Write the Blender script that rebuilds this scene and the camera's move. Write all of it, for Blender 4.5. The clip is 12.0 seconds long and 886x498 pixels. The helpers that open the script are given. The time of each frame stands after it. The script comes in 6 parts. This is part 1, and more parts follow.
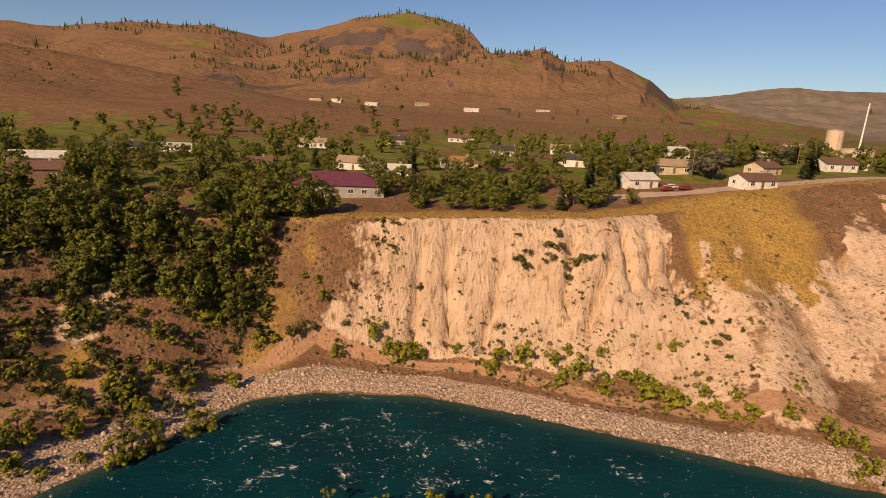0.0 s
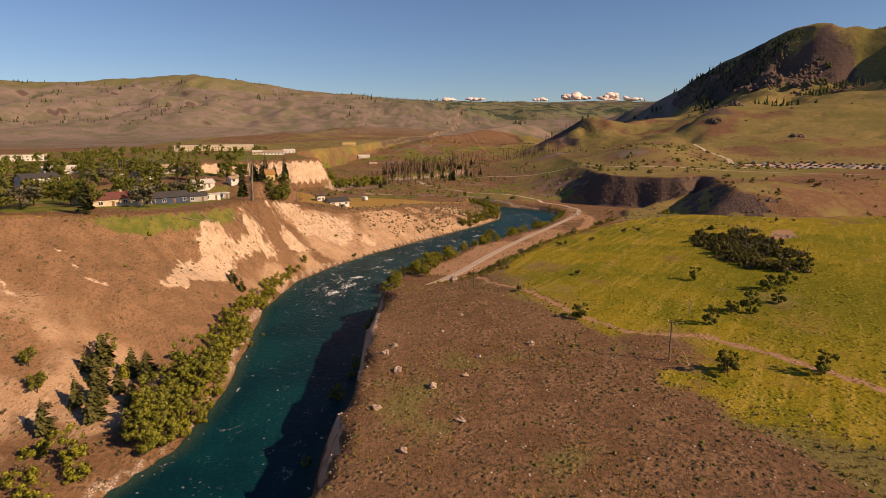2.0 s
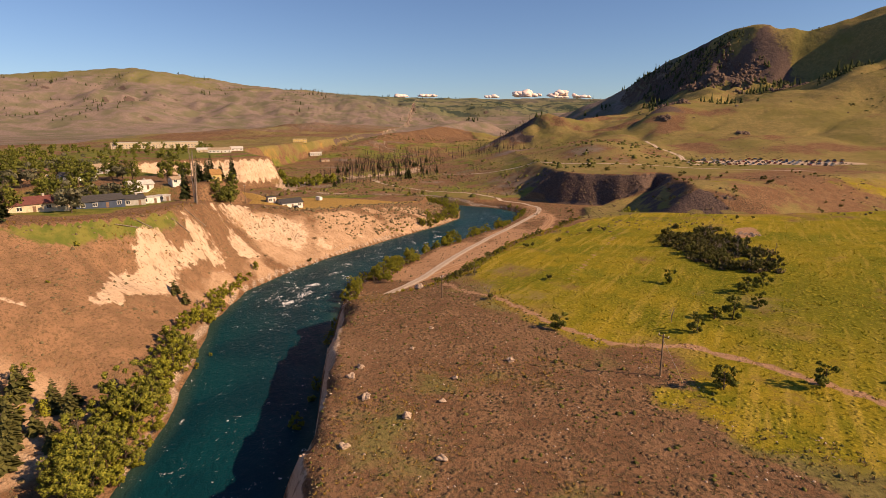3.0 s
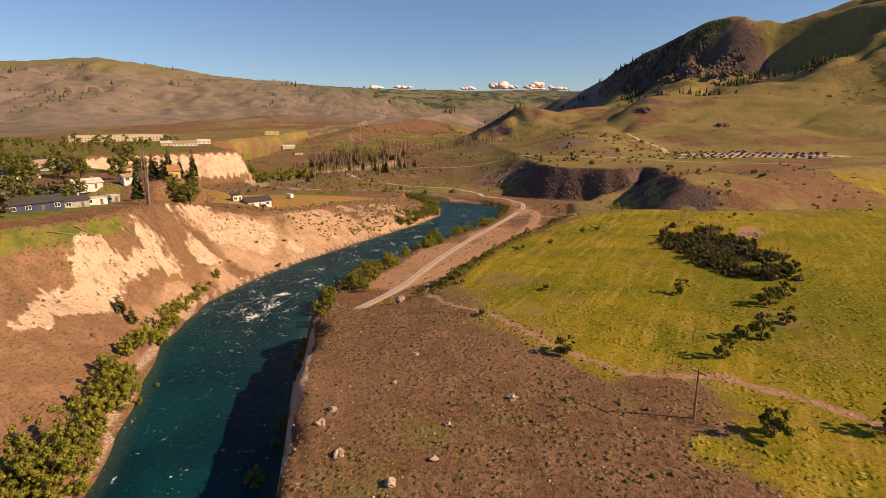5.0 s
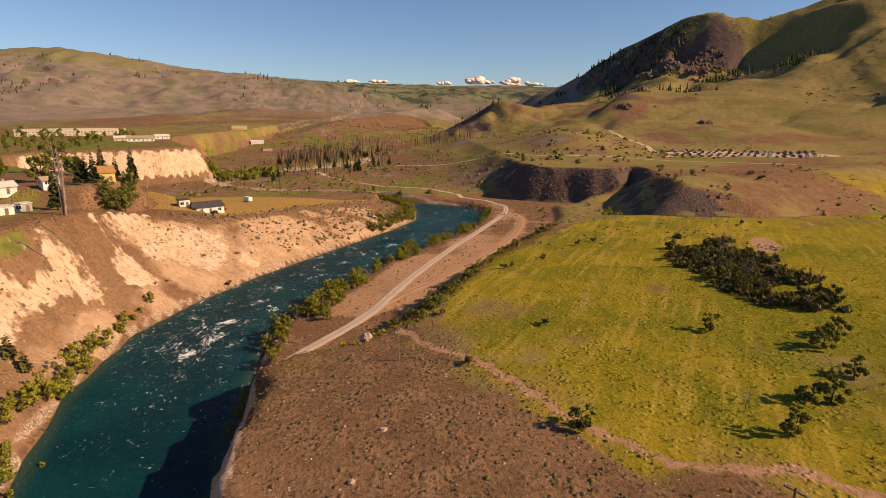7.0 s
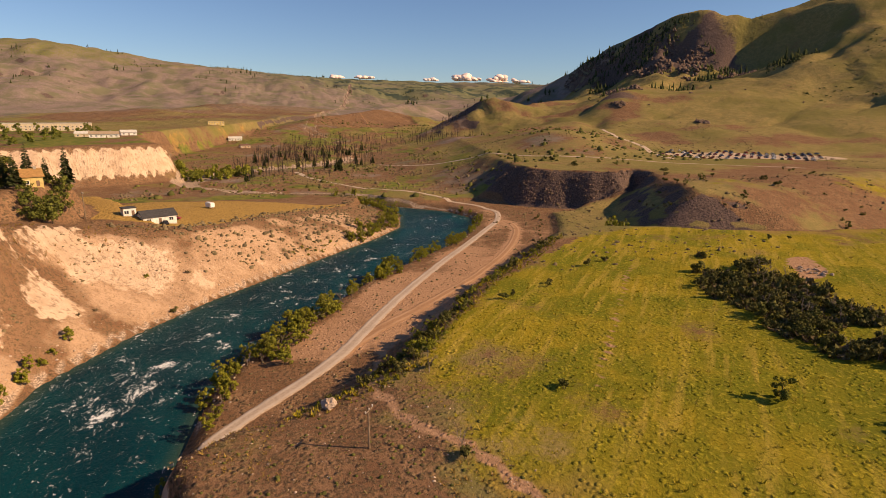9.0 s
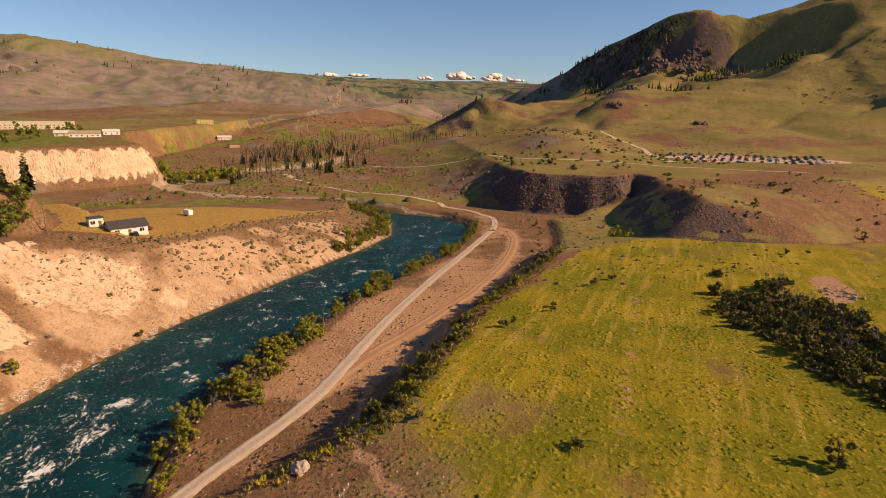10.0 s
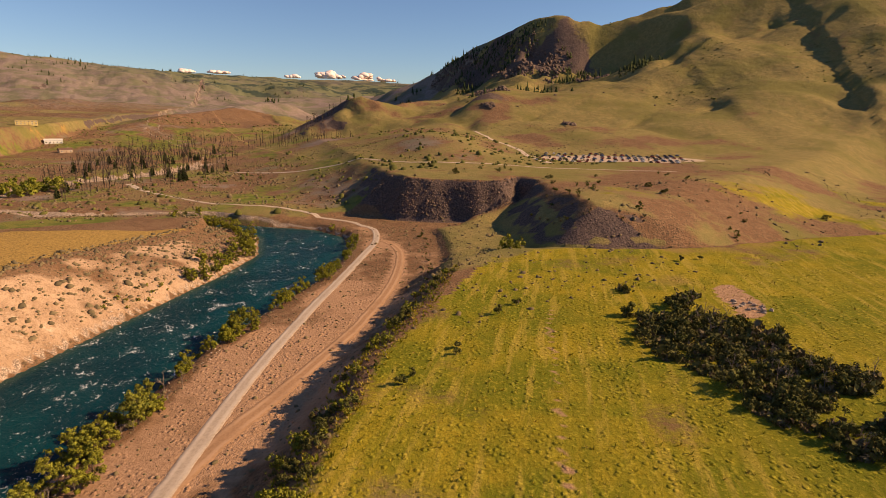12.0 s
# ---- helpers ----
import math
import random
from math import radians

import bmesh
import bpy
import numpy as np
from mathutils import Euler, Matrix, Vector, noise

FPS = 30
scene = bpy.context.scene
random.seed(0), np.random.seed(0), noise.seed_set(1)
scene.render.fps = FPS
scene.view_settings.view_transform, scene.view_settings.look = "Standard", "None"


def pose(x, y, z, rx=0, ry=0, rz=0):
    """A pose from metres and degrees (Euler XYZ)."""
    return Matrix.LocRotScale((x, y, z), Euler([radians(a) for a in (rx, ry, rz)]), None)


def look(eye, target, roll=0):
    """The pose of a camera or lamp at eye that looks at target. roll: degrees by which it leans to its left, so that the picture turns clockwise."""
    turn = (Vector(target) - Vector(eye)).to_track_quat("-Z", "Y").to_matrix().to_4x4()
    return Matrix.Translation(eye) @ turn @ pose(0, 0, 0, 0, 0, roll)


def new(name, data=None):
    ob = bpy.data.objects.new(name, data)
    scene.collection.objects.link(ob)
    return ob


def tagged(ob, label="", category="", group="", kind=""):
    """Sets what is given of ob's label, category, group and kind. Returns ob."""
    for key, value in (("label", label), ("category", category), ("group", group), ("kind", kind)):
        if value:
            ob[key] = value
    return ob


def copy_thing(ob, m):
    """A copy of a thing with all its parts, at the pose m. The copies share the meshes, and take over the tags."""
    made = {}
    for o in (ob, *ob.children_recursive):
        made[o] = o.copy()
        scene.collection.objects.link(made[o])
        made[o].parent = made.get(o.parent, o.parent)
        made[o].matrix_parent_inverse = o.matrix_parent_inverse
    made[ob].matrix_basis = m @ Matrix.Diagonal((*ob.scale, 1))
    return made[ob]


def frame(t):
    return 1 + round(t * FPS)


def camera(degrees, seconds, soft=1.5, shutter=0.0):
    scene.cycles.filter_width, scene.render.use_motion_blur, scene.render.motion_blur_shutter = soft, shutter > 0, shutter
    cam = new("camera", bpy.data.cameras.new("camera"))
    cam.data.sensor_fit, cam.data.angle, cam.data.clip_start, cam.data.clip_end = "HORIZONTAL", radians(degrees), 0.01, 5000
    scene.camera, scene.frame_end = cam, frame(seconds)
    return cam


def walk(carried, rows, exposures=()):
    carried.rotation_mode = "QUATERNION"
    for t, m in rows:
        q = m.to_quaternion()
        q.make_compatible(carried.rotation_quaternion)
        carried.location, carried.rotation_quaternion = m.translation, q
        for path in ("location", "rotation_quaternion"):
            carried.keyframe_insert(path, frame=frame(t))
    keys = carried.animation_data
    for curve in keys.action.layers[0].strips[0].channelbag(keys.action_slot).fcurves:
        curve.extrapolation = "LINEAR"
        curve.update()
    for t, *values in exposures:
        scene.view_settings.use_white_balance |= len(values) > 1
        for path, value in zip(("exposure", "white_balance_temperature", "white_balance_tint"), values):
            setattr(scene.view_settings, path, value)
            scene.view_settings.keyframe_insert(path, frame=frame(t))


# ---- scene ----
cam = camera(77.5, 12.0, soft=0.7)
PATH = [
    (0, (-0.204, 0.199, 63.194), (-0.344, 2.134, 62.712), 2.7),
    (0.5, (1.017, 6.977, 63.117), (1.762, 8.779, 62.671), 2.4),
    (1, (3.89, 13.215, 63.001), (5.306, 14.564, 62.58), 1.6),
    (1.5, (8.808, 18.602, 62.904), (10.658, 19.243, 62.496), 0.4),
    (2, (15.857, 23.222, 62.739), (17.808, 23.08, 62.322), -0.5),
    (2.5, (22.969, 25.577, 62.897), (24.901, 25.28, 62.473), -0.5),
    (4.5, (42.787, 25.341, 63.009), (44.701, 24.978, 62.557), -0.4),
    (5, (49.294, 24.126, 62.999), (51.202, 23.74, 62.542), -0.4),
    (5.5, (56.936, 22.721, 63.076), (58.838, 22.31, 62.615), -0.2),
    (6, (64.544, 21.241, 63.094), (66.44, 20.809, 62.63), -0.1),
    (6.5, (72.1, 19.616, 63.02), (73.991, 19.164, 62.551), -0.0),
    (7, (79.627, 17.81, 63.215), (81.513, 17.342, 62.741), 0.0),
    (9, (110.845, 10.244, 63.237), (112.716, 9.728, 62.753), 0.5),
    (9.5, (118.742, 7.948, 63.988), (120.609, 7.42, 63.503), 0.7),
    (10, (126.597, 5.771, 64.973), (128.461, 5.234, 64.484), 0.8),
    (10.5, (134.448, 3.73, 65.871), (136.309, 3.184, 65.382), 0.9),
    (11, (142.036, 1.507, 66.261), (143.894, 0.955, 65.769), 1.0),
    (11.5, (148.77, -0.803, 66.397), (150.614, -1.403, 65.906), 1.0),
    (12, (153.444, -2.745, 65.451), (155.143, -3.684, 64.968), 1.0),
]
walk(cam, [(t, look(eye, target, roll)) for t, eye, target, roll in PATH],
     exposures=[(0.0, 0.1, 7650, 22), (1.0, -0.3, 7550, 20), (1.5, -0.15, 7450, 22), (2.1, 0.28, 7500, 22), (2.7, 0.47, 7500, 22), (9.5, 0.42, 7650, 20), (12.0, 0.50, 7750, 20)])

# ---- sky and sun ----
SUN_AZ, SUN_EL = 242.0, 32.0  # degrees, from +x to the left, and above the horizon
world = bpy.data.worlds.new("sky")
scene.world = world
world.use_nodes = True
wt = world.node_tree
sky = wt.nodes.new("ShaderNodeTexSky")
sky.sky_type, sky.sun_disc = "NISHITA", False
sky.sun_elevation, sky.sun_rotation = radians(SUN_EL), radians(90.0 - SUN_AZ)
sky.altitude, sky.air_density, sky.dust_density, sky.ozone_density = 300, 1.0, 0.12, 4.0
wt.nodes["Background"].inputs["Strength"].default_value = 0.070
deep_blue = wt.nodes.new("ShaderNodeMix")
deep_blue.data_type, deep_blue.blend_type = "RGBA", "MULTIPLY"
deep_blue.inputs[0].default_value, deep_blue.inputs[7].default_value = 1.0, (0.80, 0.98, 1.16, 1)
wt.links.new(sky.outputs["Color"], deep_blue.inputs[6])
wt.links.new(deep_blue.outputs[2], wt.nodes["Background"].inputs["Color"])

sun = new("sun", bpy.data.lights.new("sun", "SUN"))
sun.data.energy, sun.data.angle, sun.data.color = 5.0, radians(0.53), (1.0, 0.78, 0.52)
sun_way = Vector((math.cos(radians(SUN_AZ)) * math.cos(radians(SUN_EL)), math.sin(radians(SUN_AZ)) * math.cos(radians(SUN_EL)), math.sin(radians(SUN_EL))))
sun.matrix_world = look(sun_way * 200, (0, 0, 0))


# ---- materials ----
class Nodes:
    """A node material, written in short."""

    def __init__(self, name, rough=0.9, metal=0.0, spec=0.3):
        self.mat = bpy.data.materials.new(name)
        self.mat.use_nodes = True
        self.t = self.mat.node_tree
        self.b = self.t.nodes["Principled BSDF"]
        self.b.inputs["Roughness"].default_value = rough
        self.b.inputs["Metallic"].default_value = metal
        self.b.inputs["Specular IOR Level"].default_value = spec
        self.pos = self.t.nodes.new("ShaderNodeNewGeometry").outputs["Position"]
        self.obj = self.t.nodes.new("ShaderNodeTexCoord").outputs["Object"]

    def put(self, socket, v):
        if isinstance(v, bpy.types.NodeSocket):
            self.t.links.new(v, socket)
        elif isinstance(v, (tuple, list)) and len(v) == 3 and socket.type == "RGBA":
            socket.default_value = (*v, 1)
        else:
            socket.default_value = v

    def noise(self, scale, detail=4.0, rough=0.55, at=None, stretch=None, distortion=0.0, turn=None):
        n = self.t.nodes.new("ShaderNodeTexNoise")
        at = at or self.pos
        if stretch:
            m = self.t.nodes.new("ShaderNodeMapping")
            if turn is not None:  # stretch is then a length along and across the turned direction
                m.vector_type = "TEXTURE"
                m.inputs["Rotation"].default_value = (0, 0, radians(turn))
            m.inputs["Scale"].default_value = stretch
            self.t.links.new(at, m.inputs["Vector"])
            at = m.outputs["Vector"]
        self.t.links.new(at, n.inputs["Vector"])
        n.inputs["Scale"].default_value, n.inputs["Detail"].default_value = scale, detail
        n.inputs["Roughness"].default_value, n.inputs["Distortion"].default_value = rough, distortion
        return n.outputs["Fac"]

    def cells(self, scale, at=None, feature="F1", out="Distance"):
        n = self.t.nodes.new("ShaderNodeTexVoronoi")
        n.feature = feature
        n.inputs["Scale"].default_value = scale
        self.t.links.new(at or self.pos, n.inputs["Vector"])
        return n.outputs[out]

    def ramp(self, v, lo, hi, a=0.0, b=1.0):
        n = self.t.nodes.new("ShaderNodeMapRange")
        n.interpolation_type = "SMOOTHSTEP"
        for k, w in (("Value", v), ("From Min", lo), ("From Max", hi), ("To Min", a), ("To Max", b)):
            self.put(n.inputs[k], w)
        return n.outputs["Result"]

    def math(self, op, a, b=0.0):
        n = self.t.nodes.new("ShaderNodeMath")
        n.operation = op
        self.put(n.inputs[0], a)
        self.put(n.inputs[1], b)
        return n.outputs[0]

    def mix(self, fac, a, b, mode="MIX"):
        n = self.t.nodes.new("ShaderNodeMix")
        n.data_type, n.blend_type = "RGBA", mode
        self.put(n.inputs[0], fac)
        self.put(n.inputs[6], a)
        self.put(n.inputs[7], b)
        return n.outputs[2]

    def attr(self, name):
        n = self.t.nodes.new("ShaderNodeAttribute")
        n.attribute_name = name
        s = self.t.nodes.new("ShaderNodeSeparateColor")
        self.t.links.new(n.outputs["Color"], s.inputs["Color"])
        return s.outputs["Red"], s.outputs["Green"], s.outputs["Blue"], n.outputs["Alpha"]

    def random(self, island=False):
        if island:
            return self.t.nodes.new("ShaderNodeNewGeometry").outputs["Random Per Island"]
        return self.t.nodes.new("ShaderNodeObjectInfo").outputs["Random"]

    def done(self, color, rough=None, bump=None, strength=0.5, dist=0.1):
        self.put(self.b.inputs["Base Color"], color)
        if rough is not None:
            self.put(self.b.inputs["Roughness"], rough)
        if bump is not None:
            n = self.t.nodes.new("ShaderNodeBump")
            n.inputs["Strength"].default_value, n.inputs["Distance"].default_value = strength, dist
            self.t.links.new(bump, n.inputs["Height"])
            self.t.links.new(n.outputs["Normal"], self.b.inputs["Normal"])
        return self.mat


def land_material():
    m = Nodes("valley_ground", 0.95, spec=0.03)
    sand, green, rock, gravel = m.attr("zone_a")
    gold, orange, lawn, red = m.attr("zone_b")
    sage, far, road, track = m.attr("zone_c")
    forest, lush, tan, _ = m.attr("zone_d")
    big, mid, fine = m.noise(0.02, 4), m.noise(0.16, 5), m.noise(1.1, 5, 0.65)
    grit = m.noise(5.0, 4, 0.75)
    speck = m.ramp(m.math("ADD", m.math("MULTIPLY", m.noise(2.6, 4, 0.75), 0.7), m.math("MULTIPLY", fine, 0.3)), 0.50, 0.60)
    clump = m.ramp(m.cells(0.75), 0.42, 0.12)
    clump = m.math("MULTIPLY", clump, m.ramp(mid, 0.40, 0.58))
    tussock = m.noise(2.2, 3, 0.6, stretch=(1.0, 1.0, 0.4))

    streak = m.noise(0.8, 6, 0.65, stretch=(1.0, 0.8, 0.11), distortion=0.4)

    # dry steppe: brown soil, straw and grey-green sage
    dry = m.mix(m.ramp(mid, 0.35, 0.65), (0.200, 0.105, 0.056), (0.285, 0.160, 0.086))
    dry = m.mix(m.ramp(fine, 0.46, 0.60), dry, (0.150, 0.092, 0.050))
    dry = m.mix(m.math("MULTIPLY", speck, 0.75), dry, (0.080, 0.052, 0.030))
    dry = m.mix(m.ramp(grit, 0.58, 0.66, 0, 0.7), dry, (0.420, 0.285, 0.180))
    dry = m.mix(m.ramp(m.noise(9.0, 3, 0.7), 0.55, 0.66, 0, 0.6), dry, (0.085, 0.055, 0.034))
    dry = m.mix(m.math("MULTIPLY", clump, 0.75), dry, (0.095, 0.074, 0.044))
    straw = m.mix(m.ramp(fine, 0.35, 0.65), (0.320, 0.232, 0.090), (0.215, 0.165, 0.064))
    straw = m.mix(m.ramp(mid, 0.35, 0.7), straw, (0.190, 0.158, 0.060))
    straw = m.mix(m.ramp(m.noise(0.012, 5, 0.6), 0.46, 0.62, 0, 0.75), straw, (0.168, 0.150, 0.046))
    straw = m.mix(m.math("MULTIPLY", speck, 0.6), straw, (0.120, 0.095, 0.036))
    burnt = m.mix(m.ramp(fine, 0.38, 0.62), (0.430, 0.262, 0.078), (0.280, 0.178, 0.056))
    burnt = m.mix(m.math("MULTIPLY", speck, 0.6), burnt, (0.140, 0.086, 0.028))
    field = m.mix(m.ramp(mid, 0.36, 0.64), (0.325, 0.235, 0.022), (0.242, 0.192, 0.018))
    field = m.mix(m.ramp(m.noise(0.035, 4), 0.47, 0.60), field, (0.158, 0.155, 0.014))
    field = m.mix(m.ramp(m.noise(0.30, 4, 0.6, stretch=(8.0, 1.0, 1.0), turn=-40.0), 0.50, 0.66, 0, 0.6), field, (0.170, 0.160, 0.014))
    field = m.mix(m.ramp(m.noise(0.42, 4, 0.6, stretch=(10.0, 1.0, 1.0), turn=-40.0), 0.49, 0.65, 0, 0.75), field, (0.420, 0.295, 0.055))
    field = m.mix(m.math("MULTIPLY", lush, 0.85), field, (0.138, 0.140, 0.014))
    field = m.mix(m.ramp(tussock, 0.48, 0.66, 0, 0.55), field, (0.110, 0.118, 0.010))
    field = m.mix(m.ramp(fine, 0.52, 0.66, 0, 0.6), field, (0.420, 0.330, 0.040))
    field = m.mix(m.ramp(big, 0.60, 0.70, 0, 0.8), field, (0.300, 0.190, 0.062))
    grass = m.mix(m.ramp(mid, 0.4, 0.6), (0.105, 0.125, 0.026), (0.185, 0.170, 0.042))
    clay = m.mix(m.ramp(mid, 0.35, 0.68), (0.640, 0.465, 0.320), (0.530, 0.370, 0.242))
    clay = m.mix(m.ramp(streak, 0.52, 0.66), clay, (0.330, 0.225, 0.140))
    clay = m.mix(m.ramp(grit, 0.55, 0.75, 0, 0.5), clay, (0.300, 0.215, 0.140))
    stone = m.mix(m.ramp(fine, 0.35, 0.65), (0.070, 0.052, 0.046), (0.165, 0.112, 0.090))
    pebble = m.mix(m.ramp(m.cells(2.6, out="Color"), 0.2, 0.8), (0.350, 0.245, 0.172), (0.590, 0.440, 0.320))
    pebble = m.mix(m.ramp(m.cells(2.6), 0.40, 0.70), pebble, (0.190, 0.140, 0.100))
    rust = m.mix(m.ramp(mid, 0.35, 0.65), (0.292, 0.162, 0.090), (0.210, 0.121, 0.068))
    rust = m.mix(m.ramp(fine, 0.48, 0.60, 0, 0.7), rust, (0.190, 0.120, 0.062))
    rust = m.mix(m.math("MULTIPLY", speck, 0.75), rust, (0.105, 0.068, 0.036))
    rust = m.mix(m.ramp(grit, 0.60, 0.68, 0, 0.6), rust, (0.430, 0.290, 0.185))

    # sage-steppe grey, lifted and cooled towards mauve: distance haze painted into the colour
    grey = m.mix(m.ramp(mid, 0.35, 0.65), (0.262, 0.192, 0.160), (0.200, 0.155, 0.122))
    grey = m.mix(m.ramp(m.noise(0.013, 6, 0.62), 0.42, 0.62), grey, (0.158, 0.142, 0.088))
    bed = m.mix(m.ramp(fine, 0.35, 0.7), (0.500, 0.380, 0.280), (0.390, 0.290, 0.205))
    dirt = m.mix(m.ramp(fine, 0.35, 0.7), (0.430, 0.255, 0.150), (0.320, 0.185, 0.105))

    edge = m.math("MULTIPLY", m.math("ADD", mid, m.math("MULTIPLY", fine, 0.6)), 0.55)

    def worn(mask):
        return m.ramp(m.math("ADD", mask, m.math("SUBTRACT", edge, 0.44)), 0.36, 0.64)

    c = m.mix(worn(gold), dry, straw)
    c = m.mix(worn(red), c, rust)
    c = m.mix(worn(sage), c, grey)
    loam = m.mix(m.ramp(mid, 0.35, 0.66), (0.500, 0.330, 0.205), (0.395, 0.250, 0.150))
    loam = m.mix(m.ramp(streak, 0.50, 0.66, 0, 0.7), loam, (0.300, 0.190, 0.108))
    loam = m.mix(m.math("MULTIPLY", speck, 0.55), loam, (0.185, 0.120, 0.070))
    c = m.mix(worn(tan), c, loam)
    c = m.mix(worn(orange), c, burnt)
    c = m.mix(worn(green), c, field)
    c = m.mix(worn(lawn), c, grass)
    wood = m.mix(m.ramp(m.noise(0.010, 6, 0.62), 0.47, 0.56), (0.150, 0.150, 0.080), (0.042, 0.060, 0.044))
    c = m.mix(forest, c, wood)
    c = m.mix(worn(rock), c, stone)
    rag = m.math("ADD", m.math("MULTIPLY", m.noise(0.30, 6, 0.68), 0.6), m.math("MULTIPLY", m.noise(0.5, 5, 0.6, stretch=(1.0, 0.8, 0.14), distortion=0.6), 0.5))
    c = m.mix(m.ramp(m.math("ADD", sand, m.math("MULTIPLY", m.math("SUBTRACT", rag, 0.55), 1.7)), 0.38, 0.62), c, clay)
    c = m.mix(worn(gravel), c, pebble)
    c = m.mix(worn(track), c, dirt)
    c = m.mix(m.ramp(m.math("ADD", road, m.math("MULTIPLY", m.math("SUBTRACT", edge, 0.44), 0.45)), 0.42, 0.58), c, bed)
    broad = m.noise(0.009, 6, 0.6)
    c = m.mix(m.math("MULTIPLY", far, m.ramp(broad, 0.46, 0.66, 0.0, 0.42)), c, m.mix(0.5, c, (0.050, 0.046, 0.030)))
    relief = m.math("ADD", m.math("MULTIPLY", fine, 0.6), m.math("ADD", m.math("MULTIPLY", grit, 0.2), m.math("MULTIPLY", clump, 0.5)))
    relief = m.math("ADD", relief, m.math("MULTIPLY", m.math("MULTIPLY", streak, sand), 2.2))
    crag = m.math("MULTIPLY", m.math("MULTIPLY", far, m.noise(0.045, 5, 0.6)), 13.0)
    relief = m.math("ADD", relief, crag)
    return m.done(c, bump=relief, strength=0.9, dist=0.6)


def water_material():
    m = Nodes("river_water", 0.25, spec=0.12)
    m.b.inputs["IOR"].default_value = 1.13
    m.b.inputs["Specular Tint"].default_value = (0.20, 0.65, 1.0, 1)
    rapid, deep, _, _ = m.attr("flow")
    wave = m.noise(0.5, 5, 0.62, stretch=(0.8, 1.3, 1.0), distortion=0.6)
    chop = m.noise(2.0, 4, 0.65, distortion=0.5)
    foam = m.noise(0.16, 6, 0.72, distortion=0.8)
    lace = m.noise(1.1, 5, 0.75, stretch=(0.7, 1.2, 1.0), distortion=1.0)
    crest = m.ramp(m.math("ADD", m.math("MULTIPLY", foam, 0.55), m.math("ADD", m.math("MULTIPLY", lace, 0.5), m.math("MULTIPLY", rapid, 0.06))), 0.625, 0.69)
    fleck = m.ramp(m.math("ADD", m.noise(1.0, 4, 0.7, distortion=1.0), m.math("MULTIPLY", rapid, 0.05)), 0.665, 0.715)
    white = m.math("MAXIMUM", crest, m.math("MULTIPLY", fleck, 0.75))
    blue = m.mix(m.ramp(m.noise(0.05, 3), 0.35, 0.65), (0.001, 0.026, 0.036), (0.001, 0.039, 0.048))
    blue = m.mix(deep, (0.030, 0.060, 0.046), blue)
    c = m.mix(white, blue, (0.70, 0.72, 0.70))
    return m.done(c, rough=m.ramp(white, 0, 1, 0.28, 0.8), bump=m.math("ADD", wave, m.math("MULTIPLY", chop, 0.35)), strength=0.6, dist=0.5)


MAT_LAND, MAT_WATER = land_material(), water_material()


# ---- landform: every height and every ground zone comes from these functions ----
NORTH_BANK = [(-190, -150), (-130, -50), (-95, 20), (-76, 62), (-57, 92), (-49, 106), (-35, 112), (-11, 114), (11, 109), (32, 104),
              (52, 98.5), (75, 93), (93, 84), (110, 76), (122, 70.5), (147, 69), (181, 72), (212, 75), (250, 70), (276, 57),
              (302, 40), (330, 17), (362, -10), (385, -30), (410, -47), (446, -54), (468, -46), (480, -34), (488, -5), (505, 40),
              (540, 85), (580, 100), (625, 88), (672, 50), (697, 8), (740, -28), (800, -62), (900, -80), (1180, -20), (1600, -60), (4500, -500)]
SOUTH_BANK = [(-140, -170), (-85, -60), (-55, 5), (-38, 45), (-25, 62), (-8, 71), (15, 71), (45, 61), (70, 47), (90, 40),
              (112, 39), (132, 36.5), (152, 35), (170, 35), (190, 34.5), (214, 32), (233, 31), (248, 25), (262, 16), (291, -3),
              (306, -13), (332, -37), (361, -64), (382, -78), (407, -90), (428, -95), (453, -86), (474, -62), (494, -38), (506, -5), (522, 36),
              (552, 74), (582, 84), (615, 74), (658, 40), (682, 0), (730, -42), (796, -78), (900, -96), (1180, -36), (1600, -76), (4500, -516)]
CREST = [(-320, -120, 30), (-220, -10, 31), (-150, 85, 33), (-100, 122, 34), (-60, 134, 34.5), (-23, 141, 36), (0, 148, 36.5), (30, 151, 37.5),
         (47, 160, 38.5), (60, 167, 41), (76, 173, 43), (103, 187, 45), (136, 200, 47), (164, 197, 47), (160, 168, 44.5),
         (167, 147, 42), (194, 128, 38), (212, 113, 35.5), (236, 99, 33.5), (262, 94, 33), (285, 90, 32), (305, 84, 28),
         (323, 74, 23), (327, 55, 20.5), (346, 38, 18), (376, 22, 15.5), (405, 3, 12), (441, -24, 7), (470, -32, 4), (484, -15, 5), (520, 110, 8), (560, 150, 9), (640, 130, 9), (900, 60, 9), (2000, 100, 10)]
TERRACE_EDGE = [(290, 99), (318, 97), (345, 92), (375, 108), (400, 150), (440, 195), (500, 212), (545, 203), (560, 165), (576, 132),
                (598, 108), (650, 128), (720, 150), (800, 165), (1000, 130), (1300, 40), (1700, -100)]
BENCH_EDGE = [(150, 60), (199, 22), (204, 8), (213, -10), (236, -27), (258, -44), (280, -66), (304, -86), (320, -102), (324, -120), (314, -140),
              (298, -158), (284, -182), (268, -235), (225, -340)]
UPPER_EDGE = [(1300, -260), (1000, -230), (760, -190), (640, -168), (560, -150), (510, -144), (470, -137), (447, -140), (433, -155), (422, -171), (416, -187),
              (428, -206), (412, -204), (386, -194), (361, -182), (343, -176), (331, -174), (323, -183), (312, -196), (296, -208), (280, -235),
              (262, -275), (230, -330), (150, -420)]
